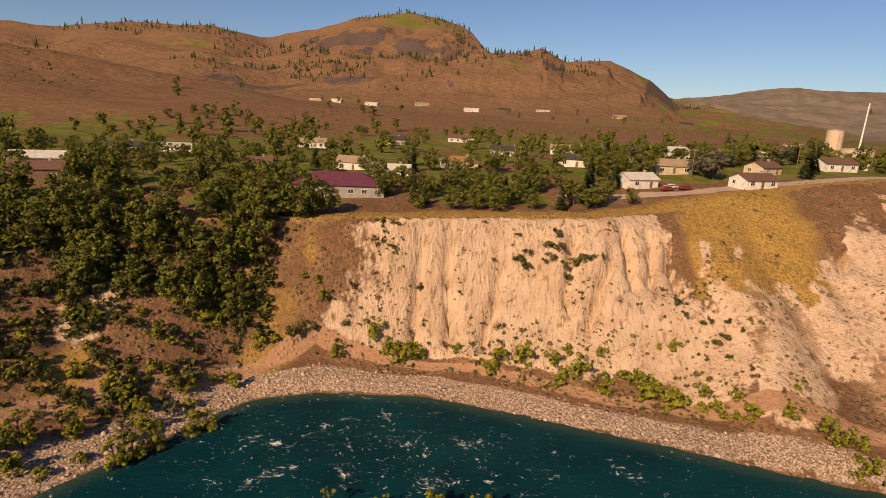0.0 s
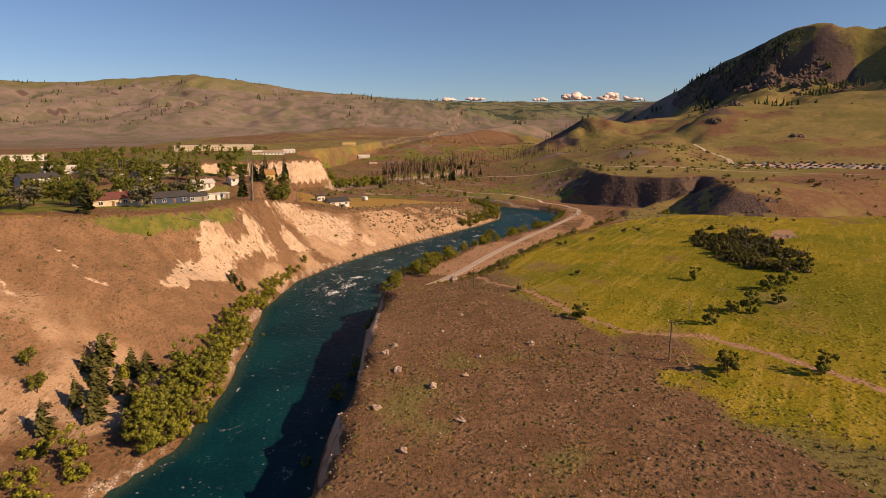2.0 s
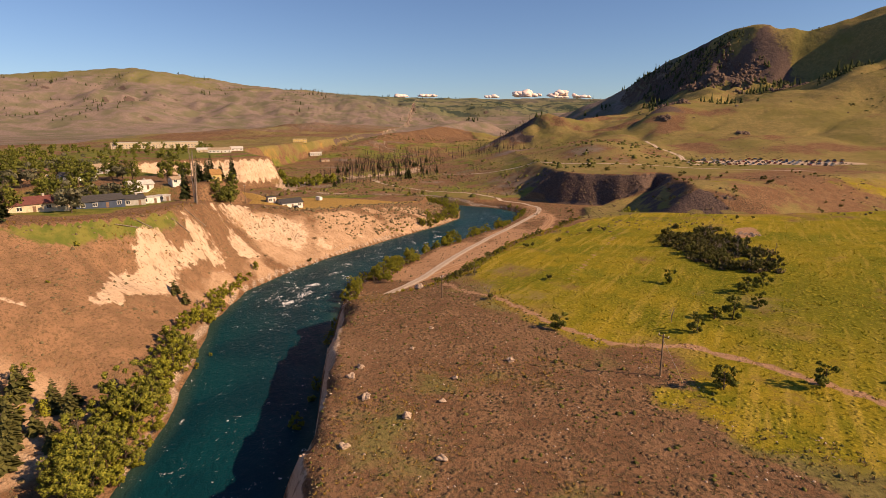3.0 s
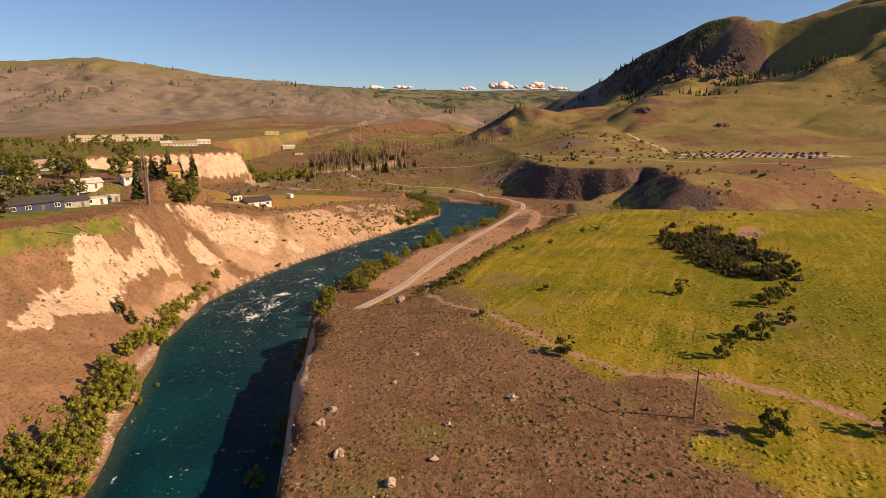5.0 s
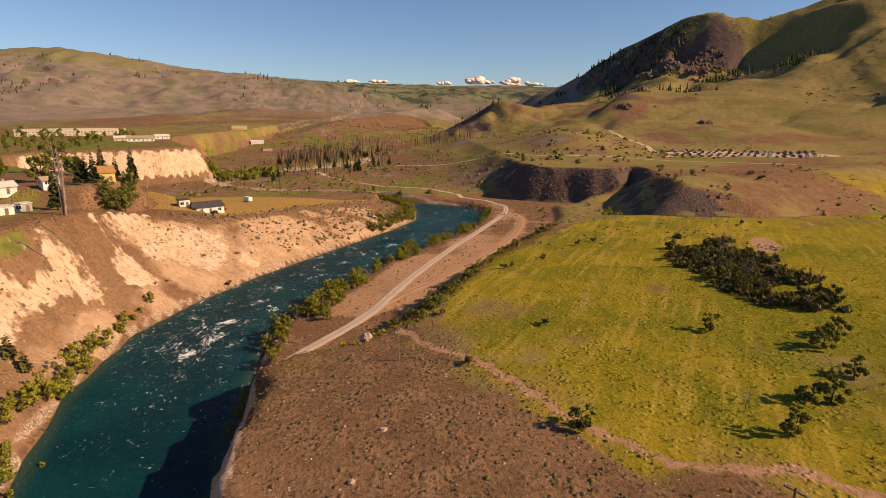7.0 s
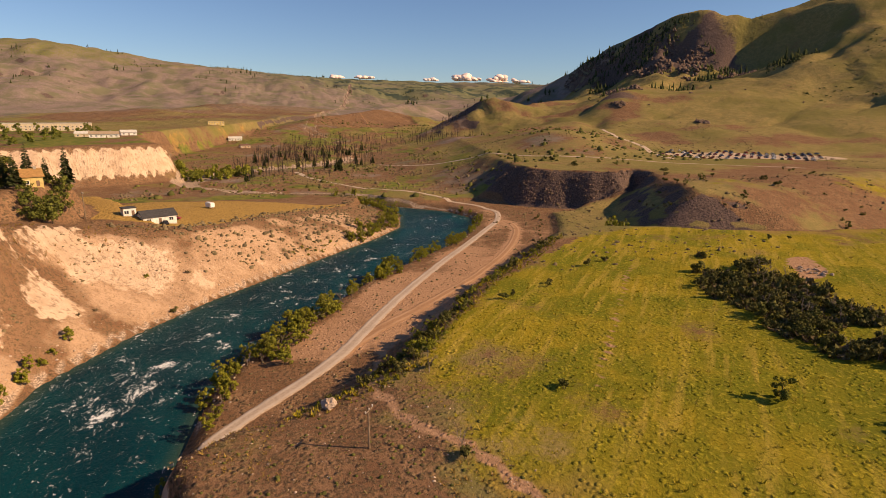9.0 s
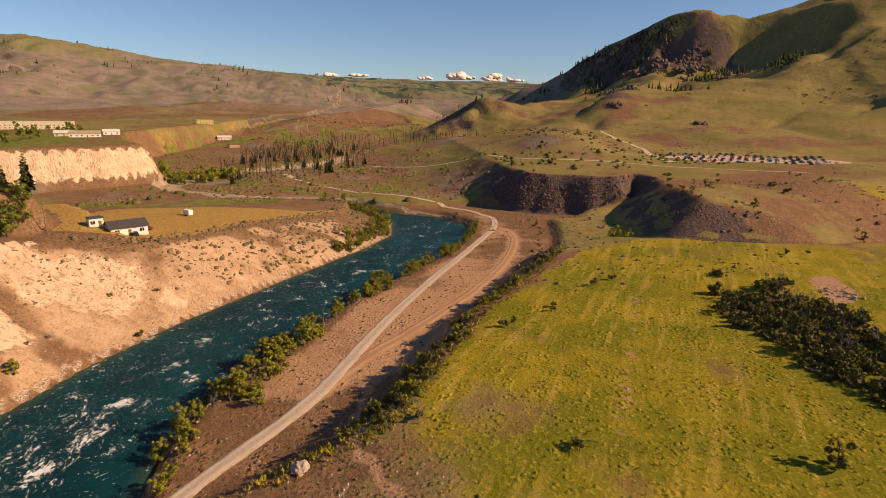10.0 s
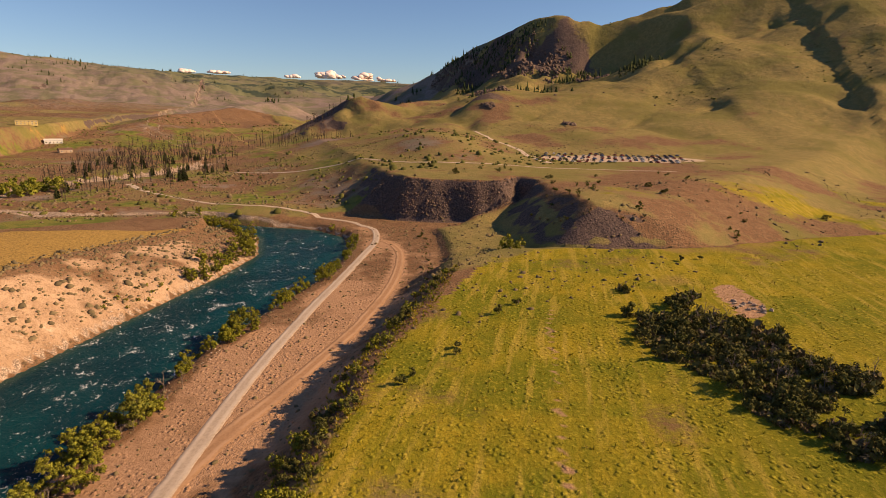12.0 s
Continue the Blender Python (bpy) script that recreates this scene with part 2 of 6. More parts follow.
DITCH = [(290, -60), (308, -81), (334, -104), (357, -117), (385, -130), (404, -136)]


def along(px, py, line):
    """Distance to a polyline, the side (left of its run is positive) and the third value, if any, at the nearest place."""
    best = np.full(px.shape, 1e18)
    side = np.zeros(px.shape)
    value = np.zeros(px.shape)
    for a, b in zip(line[:-1], line[1:]):
        ex, ey = b[0] - a[0], b[1] - a[1]
        u = np.clip(((px - a[0]) * ex + (py - a[1]) * ey) / (ex * ex + ey * ey), 0, 1)
        qx, qy = px - a[0] - u * ex, py - a[1] - u * ey
        d = qx * qx + qy * qy
        near = d < best - 1e-9
        best = np.where(near, d, best)
        side = np.where(near, ex * (py - a[1]) - ey * (px - a[0]), side)
        if len(a) > 2:
            value = np.where(near, a[2] + u * (b[2] - a[2]), value)
    return np.sqrt(best), np.where(side >= 0, 1.0, -1.0), value


def signed(px, py, line):
    d, s, v = along(px, py, line)
    return d * s, v


def within(px, py, polygon):
    """True inside a closed polygon."""
    odd = np.zeros(px.shape, bool)
    for a, b in zip(polygon, polygon[1:] + polygon[:1]):
        cut = (a[1] > py) != (b[1] > py)
        at = a[0] + (py - a[1]) * (b[0] - a[0]) / (b[1] - a[1] if b[1] != a[1] else 1e-9)
        odd ^= cut & (px < at)
    return odd


def smooth(e0, e1, v):
    t = np.clip((v - e0) / (e1 - e0), 0, 1)
    return t * t * (3 - 2 * t)


def bump(px, py, cx, cy, rx, ry, turn=0.0):
    c, s = np.cos(np.radians(turn)), np.sin(np.radians(turn))
    u, v = (px - cx) * c + (py - cy) * s, -(px - cx) * s + (py - cy) * c
    return np.exp(-(u / rx) ** 2 - (v / ry) ** 2)


def value_noise(px, py, seed=0):
    ix, iy = np.floor(px).astype(np.int64), np.floor(py).astype(np.int64)
    fx, fy = px - ix, py - iy
    fx, fy = fx * fx * (3 - 2 * fx), fy * fy * (3 - 2 * fy)

    def lattice(i, j):
        n = (i * 374761393 + j * 668265263 + seed * 974634777) & 0x7FFFFFFF
        n = ((n ^ (n >> 13)) * 1274126177) & 0x7FFFFFFF
        n = ((n ^ (n >> 16)) * 668265263) & 0x7FFFFFFF
        return ((n ^ (n >> 15)) & 0xFFFFFF) / 0xFFFFFF

    return ((lattice(ix, iy) * (1 - fx) + lattice(ix + 1, iy) * fx) * (1 - fy)
            + (lattice(ix, iy + 1) * (1 - fx) + lattice(ix + 1, iy + 1) * fx) * fy)


def fbm(px, py, size, octaves=4, seed=0):
    """Fractal noise about 0, from -1 to 1 or so."""
    out, amp, total = 0.0, 1.0, 0.0
    for k in range(octaves):
        out = out + amp * (2 * value_noise(px / size + 17.3 * k, py / size - 9.1 * k, seed + k) - 1)
        total, amp, size = total + amp, amp * 0.5, size * 0.5
    return out / total * 1.6


def ridged(px, py, size, octaves=4, seed=0):
    out, amp, total = 0.0, 1.0, 0.0
    for k in range(octaves):
        out = out + amp * (1 - np.abs(2 * value_noise(px / size + 5.7 * k, py / size + 3.9 * k, seed + k) - 1))
        total, amp, size = total + amp, amp * 0.5, size * 0.5
    return out / total


# Ridges of the hills round the valley: crest line with heights, width of the flank, steepness, size and depth of its gullies.
RIDGES = [
    ([(-2600, 700, 190), (-1700, 1450, 245), (-1363, 1727, 274), (-1199, 1845, 304), (-974, 1973, 316), (-821, 2041, 289), (-653, 2101, 338),
      (-496, 2144, 392), (-334, 2175, 414), (-200, 2190, 400), (-123, 2197, 376), (-60, 2215, 290), (60, 2400, 260), (400, 2900, 250)], 1250, 1.4, 210, 0.34),
    ([(-40, 1720, 205), (8, 1700, 226), (136, 1695, 250), (203, 1688, 212), (326, 1669, 216), (434, 1644, 171), (520, 1615, 96)], 620, 1.25, 130, 0.34),
    ([(-900, 480, 150), (-620, 560, 128), (-400, 640, 95), (-250, 700, 70)], 330, 1.3, 90, 0.16),
    ([(1165, 3841, 210), (1773, 3601, 295), (2337, 3262, 276), (3055, 2600, 313), (3291, 2293, 351), (3576, 1814, 375), (3788, 1310, 436),
      (3905, 1010, 390), (4029, 356, 307), (4420, 200, 312)], 1900, 1.25, 300, 0.34),
    ([(4465, 376, 318), (4470, -266, 287), (4383, -899, 283), (4202, -1519, 274), (4054, -1869, 259), (3700, -2500, 250)], 1700, 1.1, 420, 0.42),
    ([(2300, -900, 110), (2045, -887, 146), (1938, -880, 165), (1720, -868, 205), (1504, -882, 262), (1380, -880, 278), (1290, -877, 286), (1223, -887, 282),
      (1159, -965, 266), (1113, -1040, 292), (1056, -1110, 326), (938, -1281, 383), (796, -1358, 386), (500, -1500, 370)], (780, 430, 760), 1.36, 240, 0.15),
    ([(780, -420, 56), (860, -470, 92), (944, -559, 108), (1030, -640, 118), (1160, -760, 150)], 250, 1.3, 80, 0.22),
    ([(1110, -200, 14), (1088, -222, 28), (1052, -278, 60), (1022, -307, 82), (1006, -322, 89), (987, -342, 80), (1046, -408, 79), (1120, -560, 96)], 105, 1.1, 34, 0.40),
    ([(1500, 330, 60), (1900, 150, 78), (2300, -120, 70)], 480, 1.2, 120, 0.25),
    ([(1180, 20, 30), (1300, -60, 52), (1420, -150, 60), (1700, -330, 90)], 260, 1.2, 70, 0.3),
    ([(2100, -300, 60), (2500, -700, 110), (2900, -1300, 150)], 620, 1.2, 150, 0.3),
]


GULLIES = [[(1168, -962, 14), (1122, -905, 28), (1080, -850, 22), (1055, -800, 10)], [(1010, -965, 10), (960, -905, 26), (925, -860, 10)], [(890, -1165, 8), (861, -1115, 16), (819, -1075, 20), (806, -1002, 19), (819, -958, 12), (800, -880, 6)], [(868, -1022, 14), (840, -985, 12)],
           [(985, -1000, 16), (977, -930, 24), (977, -865, 14)], [(780, -520, 6), (760, -470, 9), (735, -400, 6)], [(700, -640, 6), (660, -540, 9), (640, -470, 5)]]


def rocky_face(px, py):
    """1 on the mountain's broken north flank."""
    return np.clip(1.9 * np.maximum(bump(px, py, 1310, -812, 300, 92, -2), bump(px, py, 1120, -850, 50, 60)), 0, 1)


def outcrops(px, py):
    """1 on the basalt knobs of the foothills."""
    return np.maximum.reduce([bump(px, py, 905, -518, 20, 13), bump(px, py, 965, -548, 18, 9), bump(px, py, 1122, -612, 40, 20), bump(px, py, 820, -440, 12, 7), bump(px, py, 700, -480, 10, 6)])


def ground(px, py):
    """The ground's height at the given places (arrays), and the measures from which its zones follow."""
    dn, _ = signed(px, py, NORTH_BANK)
    ds, _ = signed(px, py, SOUTH_BANK)
    ds = -ds
    dc, zc = signed(px, py, CREST)
    dt, _ = signed(px, py, TERRACE_EDGE)
    db, _ = signed(px, py, BENCH_EDGE)
    db = -db
    du = along(px, py, UPPER_EDGE)[0] * np.where(within(px, py, UPPER_EDGE + [(-500, -3500), (6000, -3500), (6000, -730)]), 1.0, -1.0)
    n1, n2, n3 = fbm(px, py, 60, 4, 1), fbm(px, py, 14, 3, 2), fbm(px, py, 4, 2, 3)

    # north side: shore, slope up to the crest, town terrace behind it
    shelf = 9.0 * (1 - smooth(80, 100, px))
    up_shore = np.maximum(dn - shelf, 0)
    gap = up_shore + np.maximum(-dc, 0) + 1e-6
    wob = 0.05 * fbm(px, py, 22, 3, 5)
    u = np.clip(up_shore / gap + wob * np.clip(np.minimum(dn, -dc) / 8, 0, 1), 0, 1)
    cliff = smooth(-45, -15, px) * (1 - smooth(48, 66, px))
    east = smooth(195, 215, px) * (1 - smooth(300, 322, px))
    bar = smooth(66, 84, px) * (1 - smooth(150, 176, px))
    plain = 0.06 + 0.94 * u
    steep = np.interp(u, [0, 0.10, 0.26, 0.44, 0.78, 0.93, 1], [0.0, 0.03, 0.11, 0.27, 0.79, 0.965, 1])
    scarp = np.interp(u, [0, 0.08, 0.35, 0.62, 0.86, 0.97, 1], [0.03, 0.07, 0.27, 0.50, 0.84, 0.97, 1])
    low = np.interp(u, [0, 0.06, 0.30, 0.55, 0.85, 1], [0.02, 0.06, 0.13, 0.42, 0.84, 1])
    gentle = 0.03 + 0.97 * u ** 0.8
    left = 1 - smooth(-60, -38, px)
    prof = plain * (1 - cliff) + steep * cliff
    prof = prof * (1 - east) + scarp * east
    prof = prof * (1 - bar) + low * bar
    prof = prof * (1 - left) + (u ** 1.15) * left
    far_bank = smooth(330, 360, px)
    prof = prof * (1 - far_bank) + gentle * far_bank
    flutes = ridged(px + 0.35 * py, py * 0.22, 5.0, 3, 8) - 0.6
    face = np.clip((u - 0.2) / 0.2, 0, 1) * np.clip((1 - u) / 0.12, 0, 1)
    gully = ridged(px * 1.0, py * 0.35, 26, 3, 9) - 0.6
    slope_n = 0.22 * np.clip(dn, 0, shelf) + (zc - 0.22 * shelf) * prof * np.clip(dn / 3, 0, 1) + face * (cliff * 1.6 * flutes + (1 - cliff) * (3.0 - 1.2 * east) * gully) + 0.25 * n2
    for cx, cy, lean in ((-16, 134, 0.1), (-8, 136, -0.1), (3, 134, 0.25), (23, 139, 0.0), (38, 143, -0.15), (44, 144, 0.1), (49.5, 143, -0.1), (30, 136, 0.5), (99, 158, 0.3)):
        cut = np.exp(-((px - cx - lean * (py - cy) - 0.9 * n3) / 1.1) ** 2) * smooth(9, 3, np.abs(py - cy))
        slope_n = slope_n - 6.5 * cut * face
    town = 38 + 9 * bump(px, py, 125, 225, 100, 75) + 0.020 * np.clip(py - 150, 0, 400) + 0.05 * np.clip(py - 500, 0, 700)
    town = town - 6 * smooth(190, 300, px) + 0.6 * n1
    farm = zc + 1.5 * smooth(0, 40, dc) - (zc - 8) * smooth(70, 130, dc)
    west = 1 - smooth(296, 330, px)
    behind = zc + (town - zc) * smooth(0, 55, dc)
    behind = behind * west + farm * (1 - west)
    north = np.where(dc < 0, slope_n, behind)
    hi = smooth(-16, 3, dt + 2.5 * fbm(px, py, 18, 3, 12)) * smooth(292, 318, px)
    north = np.where(dc > 0, np.maximum(north, 9 * (1 - west) + (36.5 + 1.0 * n1 - 9 * (1 - west)) * hi), north)

    # south side: plateau with its cliff, low bench by the road, field, upper terrace
    plateau = 12.3 + 0.042 * np.clip(ds, 0, 260) + 0.5 * n1 - 2.6 * bump(px, py, 206, 6, 20, 22)
    dd, _ = signed(px, py, DITCH)
    flat = smooth(-1.5, 2.0, -dd + 0.8 * n2) * smooth(296, 312, px) * smooth(410, 398, px)
    bench = 3.0 + 0.030 * np.clip(ds, 0, 90) + 0.3 * n1 + 2.6 * flat
    ramp = np.interp(px, [200, 222, 300, 330], [9, 15, 16, 19])
    on_bench = np.clip(0.5 - (db + 0.5 * ramp - 1 + 1.6 * n2) / ramp, 0, 1) * smooth(188, 204, px)
    sheer = smooth(0.3, 4.6, ds + (1.2 + 1.8 * smooth(60, 90, px)) * n2 + 0.8 * n3)
    shore = smooth(-0.5, 3.5, ds)
    south = plateau * (1 - on_bench) * sheer + bench * on_bench * shore
    west_bank = 1 - smooth(40, 72, px)
    south = south * (1 - west_bank) + west_bank * (1.2 * shore + 11 * smooth(8, 34, ds))
    run = np.interp(px, [300, 330, 404, 413, 436, 455, 480, 540, 620, 760], [24, 25, 26, 10, 10, 14, 34, 74, 110, 160])
    rim = du + 2.2 * fbm(px, py, 16, 4, 14)
    lin = smooth(318, 336, px)
    up = smooth(-run, 8, rim) * (1 - lin) + np.clip((rim + run) / (run + 3), 0, 1) * lin
    amp = smooth(268, 345, px + 0.3 * (py + 200)) * 1.0
    upper = 27.5 + 0.9 * n1 + 0.035 * np.clip(du - 230, 0, 400)
    knoll = 17 * bump(px, py, 650, -265, 95, 60, -20) + 7 * bump(px, py, 560, -225, 70, 40, -10)
    floor = np.clip(south, 0, 40)
    south = floor + np.clip(upper - floor, 0, 60) * up * amp + knoll * up

    # the valley beyond the bend
    valley = 6.5 + 1.2 * n1 + 0.004 * np.clip(px - 500, 0, 3000)
    is_north = dn > -0.01
    beyond = smooth(478, 520, px)
    north = north * (1 - beyond) + np.maximum(valley, 9 + (36.5 - 9 + 0.006 * np.clip(px - 600, 0, 1500)) * hi) * beyond
    land_s = np.where(px > 470, np.maximum(valley, south * up + valley * (1 - up)), south)
    land_s = south * (1 - smooth(440, 500, px)) + land_s * smooth(440, 500, px)
    land_s = land_s + (valley - land_s) * smooth(1150, 1700, px) * smooth(-900, -500, py)
    h = np.where(is_north, north, land_s)
    bed = -1.8 * smooth(0, 6, np.minimum(-dn, -ds))
    bed = bed * (1 - smooth(500, 520, px)) + (valley - 0.8) * smooth(500, 520, px)
    h = np.where((dn < 0) & (ds < 0), bed, h)

    # hills all round
    for line, widths, power, gsize, gdeep in RIDGES:
        left_w, right_w, west_w = widths if isinstance(widths, tuple) else (widths, widths, widths)
        width = max(left_w, right_w, west_w)
        xs, ys = [p[0] for p in line], [p[1] for p in line]
        near = (px > min(xs) - width) & (px < max(xs) + width) & (py > min(ys) - width) & (py < max(ys) + width)
        if not near.any():
            continue
        qx, qy = px[near], py[near]
        warp = 0.35 * gsize
        wx, wy = qx + warp * fbm(qx, qy, gsize * 1.6, 3, 21), qy + warp * fbm(qx, qy, gsize * 1.6, 3, 22)
        d, side, z = along(qx, qy, line)
        dw, _, _ = along(wx, wy, line)
        wide = np.where(side > 0, left_w, np.interp(qx, [800, 1010], [west_w, right_w]))
        mixed = np.clip(d / (0.25 * wide), 0, 1)
        d = (d * (1 - mixed) + dw * mixed) / wide
        s = np.clip(1 - d, 0, 1) ** power
        g = ridged(wx, wy, gsize, 4, 23)
        s = s * (1 - gdeep * (1 - s) * 3.2 * (g - 0.5) * np.clip(d * 6, 0, 1))
        here = h[near]
        h[near] = np.maximum(here, here + (z - here) * s)
    for line in GULLIES:
        d, _, w = along(px, py, line)
        h = h - 0.42 * w * smooth(1.0, 0.0, d / w)
    rough = np.clip((np.hypot(px - 100, py) - 500) / 900, 0, 1)
    h = h + rough * 9.0 * fbm(px, py, 150, 4, 31) * np.clip((h - 30) / 60, 0, 1)
    h = h - 90 * np.clip(0.80 - ridged(px + 0.5 * py, py - 0.4 * px, 130, 3, 32), 0, 1) * bump(px, py, 1230, -745, 230, 75, -8)
    h = h + rocky_face(px, py) * smooth(-868, -825, py) * 36 * (ridged(px, py, 75, 4, 33) - 0.58) + outcrops(px, py) * 9 * (ridged(px, py, 22, 3, 34) - 0.35)
    crease = np.clip(ridged(px + 0.3 * py, py, 170, 2, 36) - 0.80, 0, 1) / 0.2
    h = h - 9.0 * crease * smooth(32, 55, h) * smooth(-190, -260, py) * smooth(2300, 1800, px)
    dry = np.clip(np.minimum(np.abs(dn), np.abs(ds)) / 6, 0, 1)
    h = h + 0.10 * n3 * dry
    return h, dict(dn=dn, ds=ds, dc=dc, db=db, du=du, dt=dt, u=u, cliff=cliff, east=east, bar=bar, north=is_north, n1=n1, n2=n2, n3=n3, flutes=flutes, hi=hi, flat=flat)


def height(px, py):
    return ground(px, py)[0]


def z_at(x, y):
    return float(height(np.array([float(x)]), np.array([float(y)]))[0])


ROAD = [(201, 33, 1.6), (210.5, 26.6, 1.9), (221.6, 16.9, 2.0), (231, 8.0, 2.1), (243, -0.6, 2.2), (268, -14.2, 2.1), (292, -28.5, 2.0), (324, -49.6, 2.0),
        (376, -85.5, 2.0), (399.6, -101, 1.9), (424, -110, 1.8), (437.4, -108, 1.6), (452, -104, 1.5), (490, -78, 1.5), (530, -40, 1.5), (590, -10, 2.0), (640, 5, 3.0)]
TRACK = [(239, 2.0, 2.2), (248, -4.8, 2.6), (259, -15, 2.6), (266, -23, 2.5), (280, -37, 2.3), (300, -56, 2.2), (327, -77, 2.2), (352, -92, 2.2), (374, -102, 2.1), (392, -105, 1.9), (402, -103, 1.7)]
BARE = [[(113, 170, 6), (110, 158, 8), (114, 146, 9)], [(136, 186, 4), (128, 176, 4)], [(61, 147, 4), (66, 134, 8), (70, 122, 11), (68, 113, 9)], [(52, 130, 6), (56, 121, 9), (60, 113, 8)],
        [(86, 142, 4), (93, 134, 5), (96, 126, 4)], [(70, 120, 5), (84, 126, 1.5)], [(118, 128, 2), (112, 116, 2)], [(100, 148, 6), (104, 138, 5)], [(154, 178, 3), (141, 155, 4), (133, 137, 5), (128, 124, 3)],
        [(186, 99, 3), (203, 93, 4.5), (222, 92, 5.5), (236, 90, 4), (248, 88, 3)], [(253, 94, 4), (262, 82, 5)], [(286, 89, 6), (276, 76, 6)],
        [(299, 84, 7), (304, 66, 8), (312, 54, 6)]]
LANE = [(25, 176, 2.5), (52, 178, 3.0), (68, 180, 3.0), (94, 191, 3.0), (132, 208, 3.0), (168, 226, 3.0), (220, 260, 3.0)]
FIELD_EDGE = [(276, -66), (256, -42), (236, -21), (217, -12), (203, -7), (188, -13), (163, -19.5), (149, -23), (131, -30), (111, -33), (98, -38), (82, -50), (60, -74), (0, -122), (-200, -220)]
LOWER_TRAIL = [(108, 104, 1.4), (98, 101, 2.0), (88, 103, 2.2), (76, 107, 2.2), (60, 111, 2.0), (30, 115, 1.6), (0, 124, 1.2), (-40, 124, 1.4), (-75, 95, 2.0), (-100, 60, 2.5)]
HILL_TRAIL = [(690, -80, 1.5), (635, -112, 1.6), (579, -154, 1.5), (515, -180, 1.4), (480, -235, 1.3), (455, -280, 1.3), (416, -335, 1.3)]
LOT_ROAD = [(720, -352, 2.2), (680, -345, 2.6), (642, -330, 2.8), (587, -324, 3.0), (540, -300, 3.2), (495, -286, 3.5)]
TWO_TRACK = [(246, -12, 1.2), (226, -6, 1.4), (206, -3, 1.4), (190, -7, 1.3), (181, -14, 1.3), (162, -20, 1.2), (152, -23, 1.2), (138, -31, 1.3), (132, -46, 1.4),
             (120, -54, 1.4), (104, -61, 1.4), (70, -80, 1.4)]
FIELD_PATH = [(262, -96, 0.8), (252, -87, 1.0), (230, -71, 1.0), (209, -55, 1.0), (190, -40, 0.8)]
RUIN = [(246, -146, 3.0), (236, -139, 4.5), (228, -131, 3.0)]


def strip(px, py, line, soft=1.35):
    """1 on a way whose points carry half its width, fading past its edges."""
    d, _, w = along(px, py, line)
    return smooth(soft, 1.5 - 0.55 * soft, d / np.maximum(w, 0.1))


